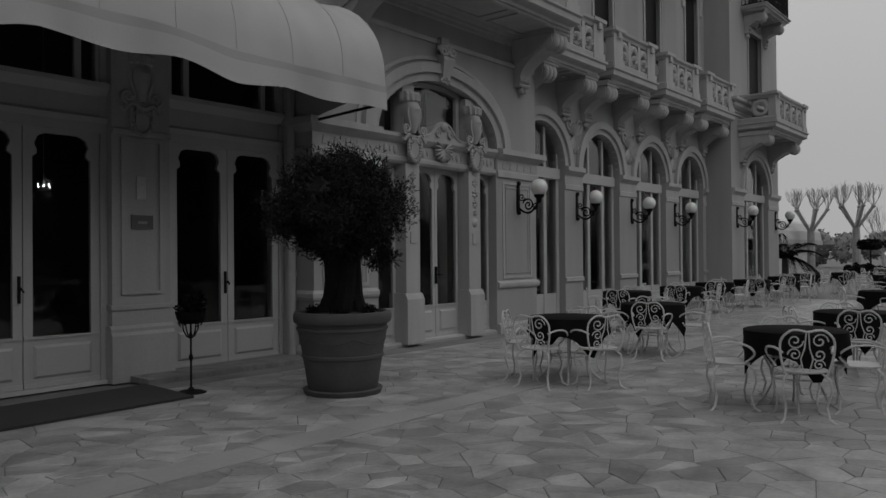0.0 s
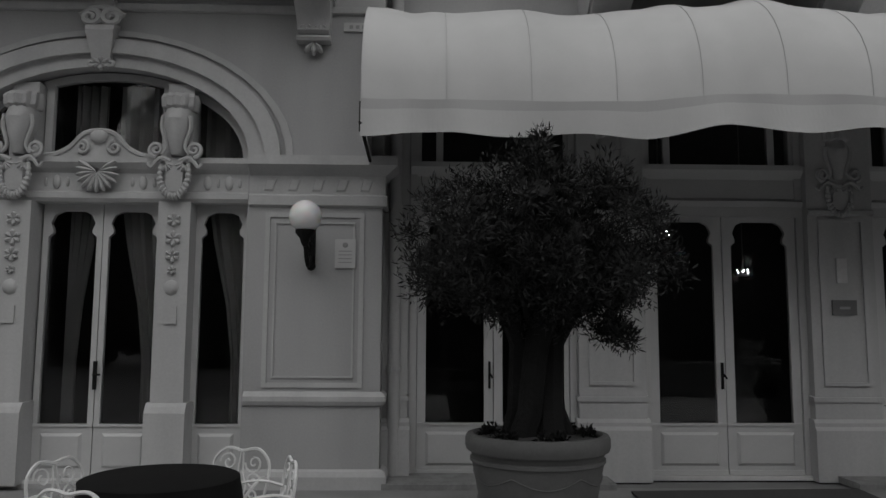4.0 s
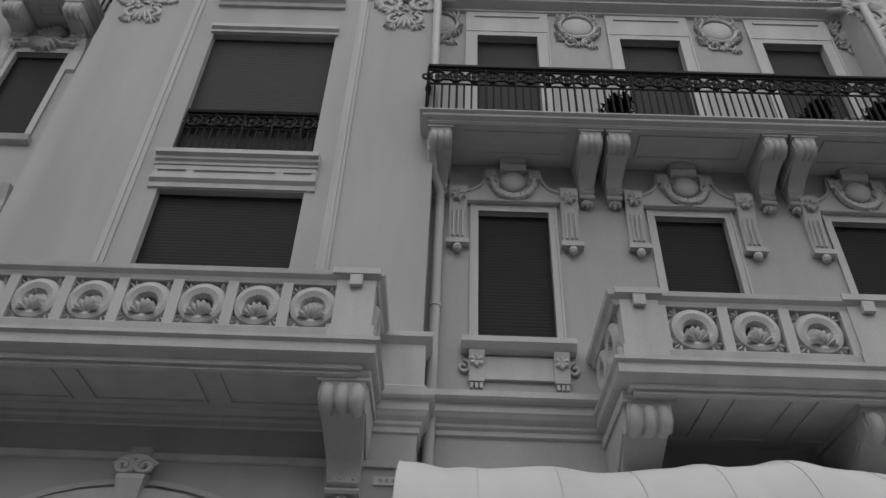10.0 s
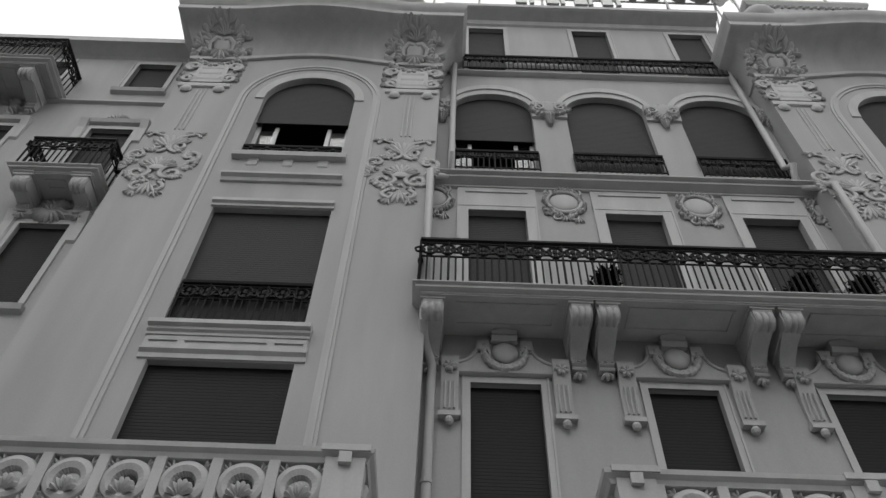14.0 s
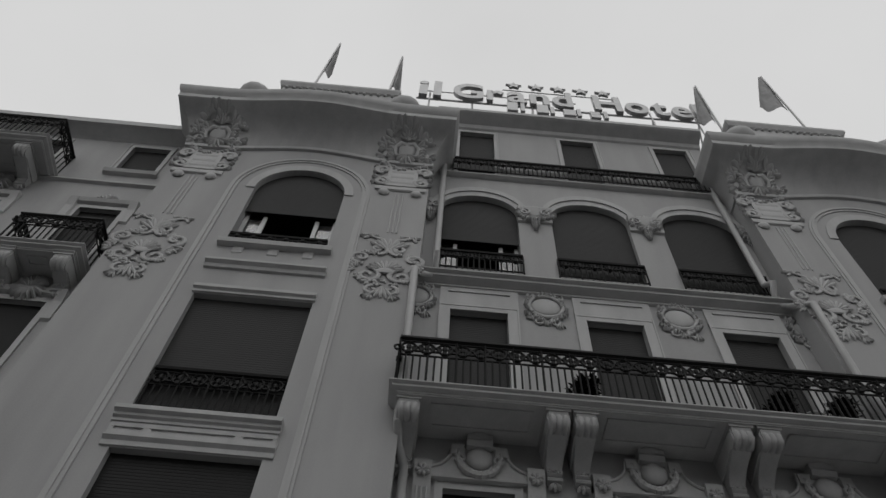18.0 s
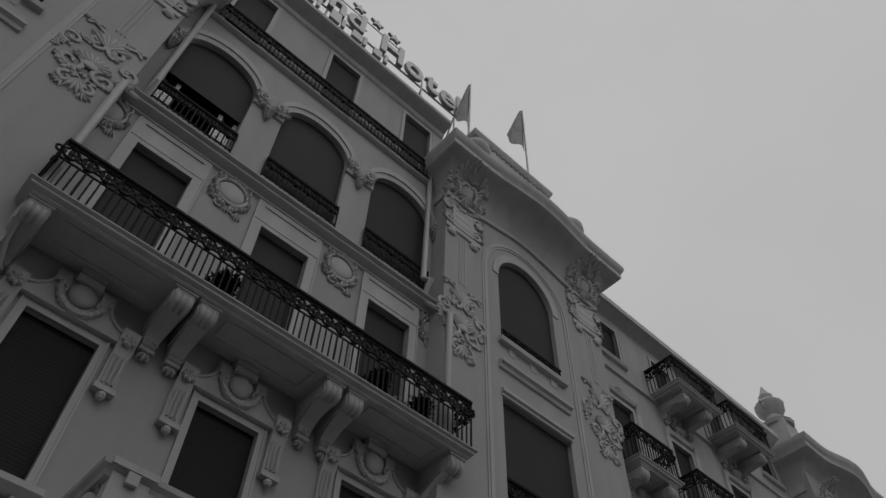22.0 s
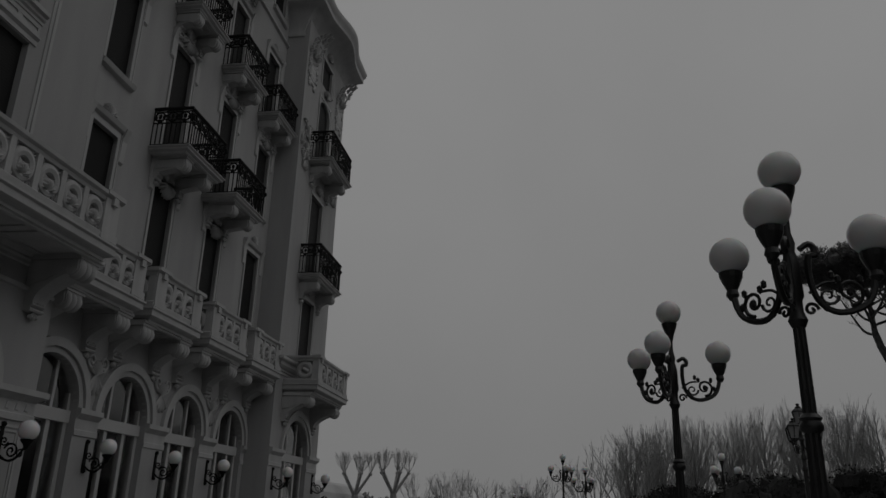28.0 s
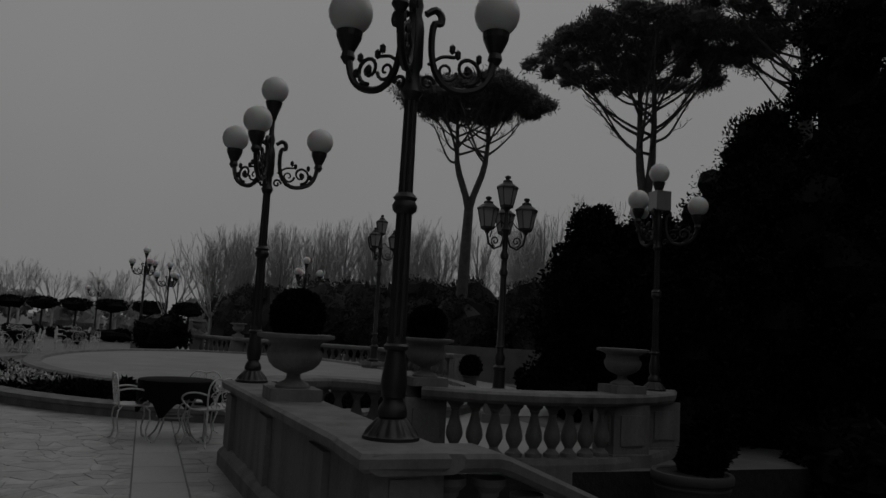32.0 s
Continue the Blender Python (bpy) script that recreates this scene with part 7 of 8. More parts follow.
def balustrade(pts, piers, label, step=0.24, foot=True):
    b = thing("balustrade", label, "balustrade", "stone balustrades")
    part("coping", rail_strip(Shape(), pts, COPING), PARAPET, b)
    part("plinth", rail_strip(Shape(), pts, PLINTH if foot else [(o, max(z, -0.05)) for o, z in PLINTH]), PARAPET, b)
    for x, y, z in along(pts, step):
        if all(math.hypot(x - p, y - q) > 0.34 for p, q in piers):
            ob = part("baluster", BALUSTER, PARAPET, b)
            ob.location = (x, y, z + 0.12)
    for p, q in piers:
        part("pier", Shape().box(p - 0.24, p + 0.24, q - 0.26, q + 0.26, -0.7 if foot else -0.05, 0.742).box(p - 0.27, p + 0.27, q - 0.29, q + 0.29, -0.7 if foot else -0.05, 0.14).box(p - 0.17, p + 0.17, q - 0.285, q + 0.285, 0.25, 0.62).box(p - 0.265, p + 0.265, q - 0.17, q + 0.17, 0.25, 0.62), PARAPET, b)
    return b


w = thing("parapet", "weathered solid stone parapet of the terrace with a flat coping", "parapet")
wall = [(10.6, -2.2, 0), (8.5, -2.32, 0), (6.4, -2.44, 0), (5.95, -2.47, 0)]
part("body", rail_strip(Shape(), wall, [(-0.2, -0.1), (-0.2, 0.78), (0.2, 0.78), (0.2, -0.1)]), PARAPET, w)
part("base_moulding", rail_strip(Shape(), wall, [(-0.29, -0.1), (-0.29, 0.14), (-0.27, 0.17), (-0.22, 0.21), (0.22, 0.21), (0.27, 0.17), (0.29, 0.14), (0.29, -0.1)]), PARAPET, w)
part("coping", rail_strip(Shape(), [(10.72, -2.19, 0)] + wall[1:3] + [(5.85, -2.475, 0)], [(-0.21, 0.77), (-0.27, 0.8), (-0.28, 0.86), (-0.25, 0.88), (0.25, 0.88), (0.28, 0.86), (0.27, 0.8), (0.21, 0.77)]), PARAPET, w, "worn flat coping stones")
for x in (10.45, 8.7, 7.0):
    y = -2.19 - (10.75 - x) * 0.058
    part("pilaster", Shape().box(x - 0.24, x + 0.24, y + 0.1, y + 0.235, 0.2, 0.745), PARAPET, w)
part("end_pier", Shape().box(5.92, 6.34, -2.6, -2.24, -0.65, 0.81).box(5.87, 6.4, -2.64, -2.2, -0.65, 0.18).box(5.905, 6.0, -2.52, -2.34, 0.24, 0.74), PARAPET, w)
part("end_coping", Shape().quad_strip([[(5.84 - o, -2.64 - o, z), (6.4, -2.64 - o, z), (6.4, -2.16 + o, z), (5.84 - o, -2.16 + o, z)] for o, z in ((-0.03, 0.78), (0.01, 0.81), (0.015, 0.86), (-0.005, 0.886))]), PARAPET, w)
sl = thing("stair_balustrade", "stone balustrade sloping down beside the garden steps", "balustrade", "stone balustrades")
slope = [(6.08, -2.62, 0.0), (6.08, -2.96, 0.0), (6.08, -3.02, -0.015), (6.1, -3.6, -0.25), (6.12, -4.75, -0.72)]
STEPCOP = [(-0.17, 0.77), (-0.2, 0.8), (-0.21, 0.85), (-0.19, 0.875), (0.19, 0.875), (0.21, 0.85), (0.2, 0.8), (0.17, 0.77)]
part("coping", rail_strip(Shape(), slope, STEPCOP), PARAPET, sl)
part("plinth", rail_strip(Shape(), slope, [(o, max(z, -0.1)) for o, z in PLINTH]), PARAPET, sl)
for x, y, z in along(slope, 0.25):
    ob = part("baluster", BALUSTER, PARAPET, sl)
    ob.location = (x, y, z + 0.1)
part("newel", Shape().box(5.85, 6.4, -5.25, -4.72, PIT, 0.24).box(5.8, 6.45, -5.3, -4.67, 0.24, 0.32), PARAPET, sl)
balustrade([(10.85, -2.3, 0), (11.5, -2.75, 0), (11.75, -3.3, 0), (11.5, -3.85, 0), (10.85, -4.25, 0)], [(10.85, -4.25)], "curved stone balustrade between two lamp and urn piers")
balustrade([(10.75, -4.3, 0), (10.35, -4.9, 0), (10.2, -5.6, 0), (10.25, -6.4, 0), (10.5, -7.1, 0), (10.9, -7.7, 0), (11.4, -8.1, 0)], [(10.45, -6.85), (11.0, -7.75)], "curved stone balustrade with stout balusters above the garden")
balustrade([(38.0, -1.4, 0), (36.0, -3.2, 0), (33.8, -4.6, 0), (31.0, -6.4, 0)], [(38.0, -1.4), (36.0, -3.2), (33.8, -4.6), (31.0, -6.4)], "far pale stone balustrade closing the terrace", 0.32, False)
balustrade([(31.0, -6.4, 0), (28.0, -8.9, 0), (24.0, -10.2, 0)], [(28.0, -8.9), (24.0, -10.2)], "far pale stone balustrade at the edge of the garden", 0.32, False)

URN = [(0.15, 0.0), (0.15, 0.02), (0.13, 0.04), (0.075, 0.065), (0.06, 0.09), (0.06, 0.12), (0.1, 0.135), (0.17, 0.165), (0.215, 0.21), (0.238, 0.265), (0.24, 0.3), (0.225, 0.32), (0.213, 0.34), (0.212, 0.375), (0.24, 0.4), (0.3, 0.42), (0.33, 0.428), (0.335, 0.44), (0.335, 0.46), (0.29, 0.465), (0.22, 0.43), (0.03, 0.41)]
URN_MESH = Shape().lathe(0, 0, URN, 28, 0.1).mesh("bowl", PARAPET, True)
FOOT_MESH = Shape().box(-0.22, 0.22, -0.22, 0.22, 0.0, 0.1).mesh("foot", PARAPET)


def urn(x, y, z, plant, scale=1.0):
    u = thing("stone_urn", "weathered stone urn with a wide rim" + (" on the parapet" if z > 0.5 else ""), "urn", "stone urns", at=(x, y, z))
    part("bowl", URN_MESH, PARAPET, u)
    part("foot", FOOT_MESH, PARAPET, u)
    if plant:
        r = plant
        t = thing("box_topiary", "dark round clipped box bush growing in a stone urn", "topiary", "clipped balls", at=(x, y, z + 0.5))
        s = lump(Shape(), (0, 0, r * 1.0), r * 0.86, rnd, (1, 1, 1), 14)
        leaves(s, [(0, 0, r, r * 0.98)], rnd, 0.05, 0.017, 6500, 0.14)
        part("crown", s, LEAF, t)
        part("stem", Shape().tube([(0, 0, 0), (0.01, 0, r * 0.6)], 0.03, 6), BARK, t)
    return u


urn(8.7, -2.31, 0.88, 0.215)
urn(10.8, -4.28, 0.88, 0.22)
urn(10.45, -6.85, 0.88, 0)
for x, y in ((36.0, -3.2), (33.8, -4.6), (31.0, -6.4), (38.0, -1.4)):
    urn(x, y, 0.88, 0)


# ---- lamp posts ----
def globe_lamp(x, y, z, turn=20.0, scale=1.0, arms=3, label="tall black iron lamp post with white globes on scrolled arms", pole=None):
    l = thing("lamp_post", label, "lamp post", "globe lamp posts", at=(x, y, z), turn=turn)
    l.scale = (scale, scale, scale)
    rings = []
    for r, z1, lobe in ((0.17, 0.0, 0), (0.17, 0.022, 0), (0.158, 0.03, 0.03), (0.15, 0.045, 0.06), (0.12, 0.08, 0.07), (0.092, 0.115, 0.04), (0.08, 0.125, 0), (0.07, 0.13, 0)):
        rings.append([(r * (1 + lobe * math.cos(14 * k * math.tau / 84)) * math.cos(k * math.tau / 84), r * (1 + lobe * math.cos(14 * k * math.tau / 84)) * math.sin(k * math.tau / 84), z1) for k in range(84)])
    foot = Shape().quad_strip(rings)
    part("foot", foot, LAMPIRON, l, "cast foot with a ring of leaves", smooth=True)
    part("stem_base", Shape().lathe(0, 0, [(0.07, 0.12), (0.088, 0.135), (0.09, 0.16), (0.078, 0.195), (0.062, 0.215), (0.06, 0.235), (0.072, 0.245), (0.07, 0.26), (0.078, 0.3), (0.078, 0.34), (0.068, 0.43), (0.056, 0.5), (0.056, 0.515), (0.074, 0.525), (0.076, 0.545), (0.06, 0.56), (0.056, 0.6)], 18), LAMPIRON, l, smooth=True)
    n, rings = 24, []
    for z1, r in ((0.59, 0.054), (1.38, 0.048), (1.385, 0.046), (2.1, 0.04)):
        rings.append([((r if k % 2 else r * 0.86) * math.cos(k * math.tau / n), (r if k % 2 else r * 0.86) * math.sin(k * math.tau / n), z1) for k in range(n)])
    part("post", Shape().quad_strip(rings), LAMPIRON, l, "fluted iron post")
    part("collar", Shape().lathe(0, 0, [(0.05, 1.34), (0.072, 1.36), (0.078, 1.39), (0.062, 1.42), (0.075, 1.44), (0.05, 1.47)], 16), LAMPIRON, l, smooth=True)
    part("head", Shape().lathe(0, 0, [(0.045, 2.05), (0.066, 2.1), (0.045, 2.16), (0.045, 2.24), (0.06, 2.27), (0.058, 2.5), (0.05, 2.55), (0.036, 2.6), (0.045, 2.66), (0.027, 2.74), (0.027, 2.86), (0.05, 2.95), (0.085, 3.05), (0.095, 3.09)], 14), LAMPIRON, l, smooth=True)
    for k in range(arms):
        arm = Shape()
        c, sn = math.cos(k * math.tau / arms), math.sin(k * math.tau / arms)

        def bar(pts, r, r1=None):
            arm.tube([(p * c, p * sn, q) for p, q in (smooth_line(pts, 3) if len(pts) < 16 else pts)], r, 6, r1)
        bar([(0.07, 2.62), (0.13, 2.66), (0.17, 2.63), (0.17, 2.58), (0.13, 2.57), (0.115, 2.5), (0.12, 2.36), (0.16, 2.24), (0.25, 2.17), (0.36, 2.17), (0.47, 2.22), (0.53, 2.31), (0.555, 2.42)], 0.024)
        bar(spiral(0.37, 2.31, 0.1, 1.5, -math.pi / 2, 22), 0.016, 0.01)
        bar(spiral(0.225, 2.28, 0.07, 1.3, 0, 16, -1), 0.013, 0.008)
        bar([(0.1, 2.3), (0.15, 2.34), (0.2, 2.37), (0.28, 2.38)], 0.012)
        bar(spiral(0.1, 2.18, 0.05, 1.2, 0, 12), 0.012)
        for p, q in ((0.3, 2.4), (0.45, 2.4), (0.2, 2.2), (0.48, 2.3), (0.37, 2.31), (0.26, 2.43)):
            arm.ball((p * c, p * sn, q), 0.024, 6, (1, 1, 1.5))
        ob = part("arm", arm, LAMPIRON, l, "scrolled iron arm")
        cup = part("cup", Shape().lathe(0.565 * c, 0.565 * sn, [(0.025, 2.38), (0.05, 2.42), (0.04, 2.46), (0.06, 2.5), (0.085, 2.56), (0.09, 2.6), (0.07, 2.61)], 14), LAMPIRON, ob)
        part("globe", Shape().ball((0.565 * c, 0.565 * sn, 2.73), 0.15, 24), OPAL, l, "white opal glass globe", smooth=True)
    part("top_globe", Shape().ball((0, 0, 3.23), 0.15, 24), OPAL, l, "white opal glass globe", smooth=True)
    return l


globe_lamp(6.37, -2.48, 0.884, 33)
globe_lamp(10.5, -2.2, 0.884, 37)
g3 = globe_lamp(11.0, -7.75, 0.884, -6, 0.95)
part("box", Shape().box(-0.12, 0.12, -0.14, 0.1, 2.66, 2.95), METAL, g3, "pale electrical box below the top globe")
for x, y, top, sc in ((37.7, -0.9, 4.5, 1.0), (41.7, -2.0, 4.2, 1.0), (56.6, 1.9, 3.8, 1.0)):
    ped = tagged(part("lamp_pedestal", Shape().box(x - 0.3, x + 0.3, y - 0.3, y + 0.3, -0.02, top - 3.36).box(x - 0.36, x + 0.36, y - 0.36, y + 0.36, top - 3.46, top - 3.36), PARAPET), "square stone pedestal under a lamp post", "pedestal", "lamp pedestals")
    globe_lamp(x, y, top - 3.36, 40 + x, sc)
globe_lamp(33.1, -7.0, 0.9, 15)
tagged(part("lamp_pedestal", Shape().box(32.8, 33.4, -7.3, -6.7, -0.02, 0.8).box(32.74, 33.46, -7.36, -6.64, 0.8, 0.9), PARAPET), "square stone pedestal under a lamp post", "pedestal", "lamp pedestals")


def lantern(parent, cx, cy, z, r=0.18):
    def hexa(q, zz):
        return [(cx + q * math.cos(k * math.tau / 6), cy + q * math.sin(k * math.tau / 6), z + zz) for k in range(6)]
    lan = part("lantern", Shape().quad_strip([hexa(0.03, -0.1), hexa(0.05, -0.06), hexa(0.12, -0.02), hexa(0.125, 0.02)]), LAMPIRON, parent, "six-sided black lantern with a peaked cap")
    part("cap", Shape().quad_strip([hexa(r * 1.14, 0.33), hexa(r * 1.12, 0.36), hexa(r * 0.66, 0.42), hexa(r * 0.48, 0.44), hexa(r * 0.46, 0.48), hexa(r * 0.16, 0.5), hexa(r * 0.3, 0.53), hexa(r * 0.3, 0.56), hexa(0.01, 0.58)]), LAMPIRON, lan)
    for a, b in zip(hexa(0.12, 0.02), hexa(r * 1.04, 0.34)):
        part("cage_bar", Shape().tube([a, b], 0.011, 4), LAMPIRON, lan)
    part("pane", Shape().quad_strip([hexa(0.113, 0.02), hexa(r * 0.99, 0.34)], caps=False), FROST, lan, "pale lantern glass")


def lantern_post(x, y, z0, top, turn):
    l = thing("lantern_post", "black iron post with four six-sided lanterns on a stone pedestal", "lamp post", "lantern posts", at=(x, y, 0), turn=turn)
    part("pedestal", Shape().box(-0.24, 0.24, -0.24, 0.24, 0.0, z0 - 0.1).box(-0.3, 0.3, -0.3, 0.3, -0.02, 0.15).box(-0.29, 0.29, -0.29, 0.29, z0 - 0.1, z0), PARAPET, l, "square stone pedestal")
    h = top - z0
    prof = [(0.16, 0.0), (0.16, 0.06), (0.11, 0.1), (0.1, 0.4), (0.12, 0.42), (0.12, 0.46), (0.07, 0.5), (0.09, 0.58), (0.1, 0.64), (0.06, 0.72), (0.065, 0.8), (0.09, 0.82), (0.066, 0.86), (0.056, h - 1.9), (0.078, h - 1.88), (0.078, h - 1.8), (0.055, h - 1.76), (0.055, h - 1.6), (0.08, h - 1.58), (0.08, h - 1.5), (0.05, h - 1.46), (0.055, h - 1.1), (0.09, h - 1.05), (0.05, h - 0.98), (0.036, h - 0.72)]
    part("post", Shape().lathe(0, 0, prof, 12, z0), LAMPIRON, l, smooth=True)
    zl = z0 + h - 1.06
    for k in range(3):
        a = k * math.tau / 3 + 0.5
        s = Shape()
        c, sn = math.cos(a), math.sin(a)
        s.tube([(p * c, p * sn, zl + q) for p, q in ((0.03, -0.12), (0.1, -0.3), (0.24, -0.36), (0.36, -0.28), (0.4, -0.1))], 0.02, 6)
        s.tube([(p * c, p * sn, zl + q) for p, q in spiral(0.22, -0.22, 0.1, 1.4, -math.pi / 2, 18)], 0.013, 5)
        s.tube([(p * c, p * sn, zl + q) for p, q in ((0.03, 0.1), (0.12, 0.16), (0.2, 0.06), (0.3, -0.02), (0.33, -0.16))], 0.012, 5)
        part("arm", s, LAMPIRON, l, "scrolled iron arm")
        lantern(l, 0.4 * c, 0.4 * sn, zl)
    lantern(l, 0, 0, z0 + h - 0.62)
    return l


lantern_post(14.59, -7.07, 0.5, 4.5, 70)
lantern_post(24.2, -7.5, 0.55, 5.0, 110)

# ---- garden walls and pots ----
s = Shape().quad_strip([[(27.0, -8.9, z), (23.9, -14.0, z), (24.1, -14.2, z), (27.2, -9.1, z)] for z in (-0.02, 1.1)])
tagged(part("garden_wall", s, GRAVEL), "low weathered garden wall in front of the dark trees", "wall", kind="structure")
pp = thing("large_pot", "large terracotta pot with a dense dark evergreen shrub", "potted plant", at=(9.25, -7.0, PIT))
terracotta_pot(pp, 0.86)
part("soil", Shape().lathe(0, 0, [(0.03, 0.77), (0.39, 0.75), (0.39, 0.7), (0.03, 0.7)], 20), SOIL, pp)
s = lump(Shape(), (-0.12, -0.16, 1.05), 0.22, rnd, (1, 1, 1.4), 12)
part("crown", leaves(s, [(-0.05, -0.08, 0.9, 0.24), (-0.12, -0.16, 1.1, 0.26), (-0.14, -0.18, 1.3, 0.2)], rnd, 0.08, 0.02, 6000, 0.5), LEAF, pp)
sp = thing("small_pot", "small dark pot with a shrub on the garden terrace", "potted plant", at=(22.0, -9.7, 0.0))
part("pot", Shape().lathe(0, 0, [(0.17, 0), (0.2, 0.3), (0.23, 0.34), (0.22, 0.37), (0.03, 0.34)], 18), TERRA, sp)
part("crown", leaves(lump(Shape(), (0, 0, 0.62), 0.25, rnd), [(0, 0, 0.62, 0.3)], rnd, 0.08, 0.02, 1800, 0.3), LEAF, sp)


# ---- trees ----
def umbrella_pine(x, y, fork, top, r, seed, heads, label, depth):
    """heads: where the stems end below the crown, from the trunk's foot."""
    rnd = random.Random(seed)
    t = thing("umbrella_pine", label, "tree", "umbrella pines", at=(x, y, -0.02))
    low = top - depth
    wood, tips = Shape(), []
    split = fork if len(heads) == 1 else fork - 1.9
    mx = sum(h[0] for h in heads) / len(heads)
    my = sum(h[1] for h in heads) / len(heads)
    wood.tube([(0, 0, 0), (mx * 0.3, my * 0.3, split * 0.35), (mx * 0.75, my * 0.75, split * 0.75), (mx, my, split)], 0.27, 10, 0.19)
    for hx, hy in heads:
        if len(heads) > 1:
            wood.tube([(mx, my, split - 0.1), (mx + (hx - mx) * 0.25, my + (hy - my) * 0.25, split + 0.5), (hx * 0.8 + mx * 0.2, hy * 0.8 + my * 0.2, fork - 0.5), (hx, hy, fork)], 0.16, 8, 0.12)
        wood.tube(smooth_line([(hx, hy, fork - 0.05), (hx * 1.1, hy * 1.1, fork + (low - fork) * 0.5), (hx * 1.15 + 0.1, hy * 1.15, low + 0.3)]), 0.115, 8, 0.05)
        n = 30 // len(heads)
        for k in range(n):
            a = k * 2.4 + rnd.uniform(-0.3, 0.3)
            u = (k + 0.5) / n
            q = r * (0.95 - 0.5 * u) * rnd.uniform(0.85, 1.05)
            zs = fork - 0.1 + (low + 0.2 - fork) * u
            start = Vector((hx * (1 + 0.1 * u), hy * (1 + 0.1 * u), zs))
            ze = low + 0.2 + 0.3 * (1 - (q / r) ** 2) + rnd.uniform(-0.1, 0.15)
            end = Vector((mx + q * math.cos(a), my + q * math.sin(a), ze))
            m1, m2 = start.lerp(end, 0.3), start.lerp(end, 0.7)
            m1.z, m2.z = zs + (ze - zs) * rnd.uniform(0.12, 0.26), zs + (ze - zs) * rnd.uniform(0.5, 0.68)
            m1.x += rnd.uniform(-0.12, 0.12)
            m2.y += rnd.uniform(-0.15, 0.15)
            wood.tube(smooth_line([start, m1, m2, end]), 0.062 - 0.022 * u, 5, 0.016)
            for f in (0.35, 0.5, 0.62, 0.74, 0.84, 0.94):
                p = m1.lerp(m2, (f - 0.3) / 0.4) if f < 0.7 else m2.lerp(end, (f - 0.7) / 0.3)
                d = Vector((math.cos(a + rnd.uniform(-1.0, 1.0)), math.sin(a + rnd.uniform(-1.0, 1.0)), rnd.uniform(0.35, 1.1)))
                branch(wood, p, d, r * 0.11, 0.016, 2, rnd, 3, 0.6, 0.2, 0.66, tips, 4)
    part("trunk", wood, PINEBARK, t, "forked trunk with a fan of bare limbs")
    cl = []
    for k in range(420):
        a, q = rnd.uniform(0, math.tau), r * math.sqrt(rnd.random())
        edge = 1 + 0.09 * math.sin(4 * a + seed) + 0.06 * math.sin(9 * a)
        dome = math.sqrt(max(1 - (q / r) ** 2, 0.02))
        z = low + 0.3 + (top - low - 0.5) * dome * rnd.uniform(0.12, 1.0) + 0.1 * math.sin(q * 3 + a * 4)
        cl.append((mx + q * edge * math.cos(a), my + q * edge * math.sin(a), z, rnd.uniform(0.2, 0.36)))
    crown = Shape()
    for c in cl[::2]:
        lump(crown, c[:3], c[3] * 0.8, rnd, (1, 1, 0.7), 8)
    leaves(crown, cl, rnd, 0.17, 0.018, 52000, 0.9, 0.2)
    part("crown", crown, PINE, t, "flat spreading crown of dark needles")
    return t


umbrella_pine(30.2, -12.6, 8.4, 11.65, 2.95, 2, ((0.15, 0.35), (-0.3, -0.7)), "tall umbrella pine with a flat crown in the fog", 1.15)
umbrella_pine(22.5, -15.65, 7.6, 11.7, 3.65, 5, ((0.1, 0.12), (-0.1, -0.24)), "broad umbrella pine with a bare fan of limbs", 1.2)
umbrella_pine(19.4, -19.2, 8.8, 13.6, 4.0, 7, ((-0.4, 0.4),), "dark umbrella pine behind the evergreens", 2.2)


def evergreen(x, y, top, r, seed, label, size=0.15, dense=9000, group="dark evergreens"):
    rnd = random.Random(seed)
    t = thing("evergreen_tree", label, "tree", group, at=(x, y, -0.02))
    part("trunk", Shape().tube([(0, 0, 0), (0.1, 0, top * 0.3), (0, 0.1, top * 0.6)], 0.16, 7, 0.06), BARK, t)
    crown, cl = Shape(), []
    n = 26
    for k in range(n):
        u = (k + 0.5) / n
        a = k * 2.4 + rnd.uniform(-0.3, 0.3)
        q = r * (0.75 if u < 0.65 else 0.75 * (1 - u) / 0.35 + 0.1) * rnd.uniform(0.55, 1.0)
        c = (q * math.cos(a), q * math.sin(a), top * (0.06 + 0.86 * u), r * rnd.uniform(0.3, 0.5) * (1.0 if u < 0.7 else 0.65))
        cl.append(c)
        lump(crown, c[:3], c[3] * 0.68, rnd, (1, 1, 1), 8)
    for k in range(14):
        u = k / 13
        lump(crown, (0, 0, top * (0.06 + 0.72 * u)), r * 0.6 * (1 - 0.6 * u), rnd, (1, 1, 1), 8)
    leaves(crown, cl, rnd, size, size * 0.28, dense, 0.42)
    spr = [(c[0] * 1.25, c[1] * 1.25, c[2] + 0.2, 0.3) for c in cl[::2]]
    leaves(crown, spr, rnd, size, size * 0.25, dense // 8, 1.0)
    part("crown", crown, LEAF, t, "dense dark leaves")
    return t


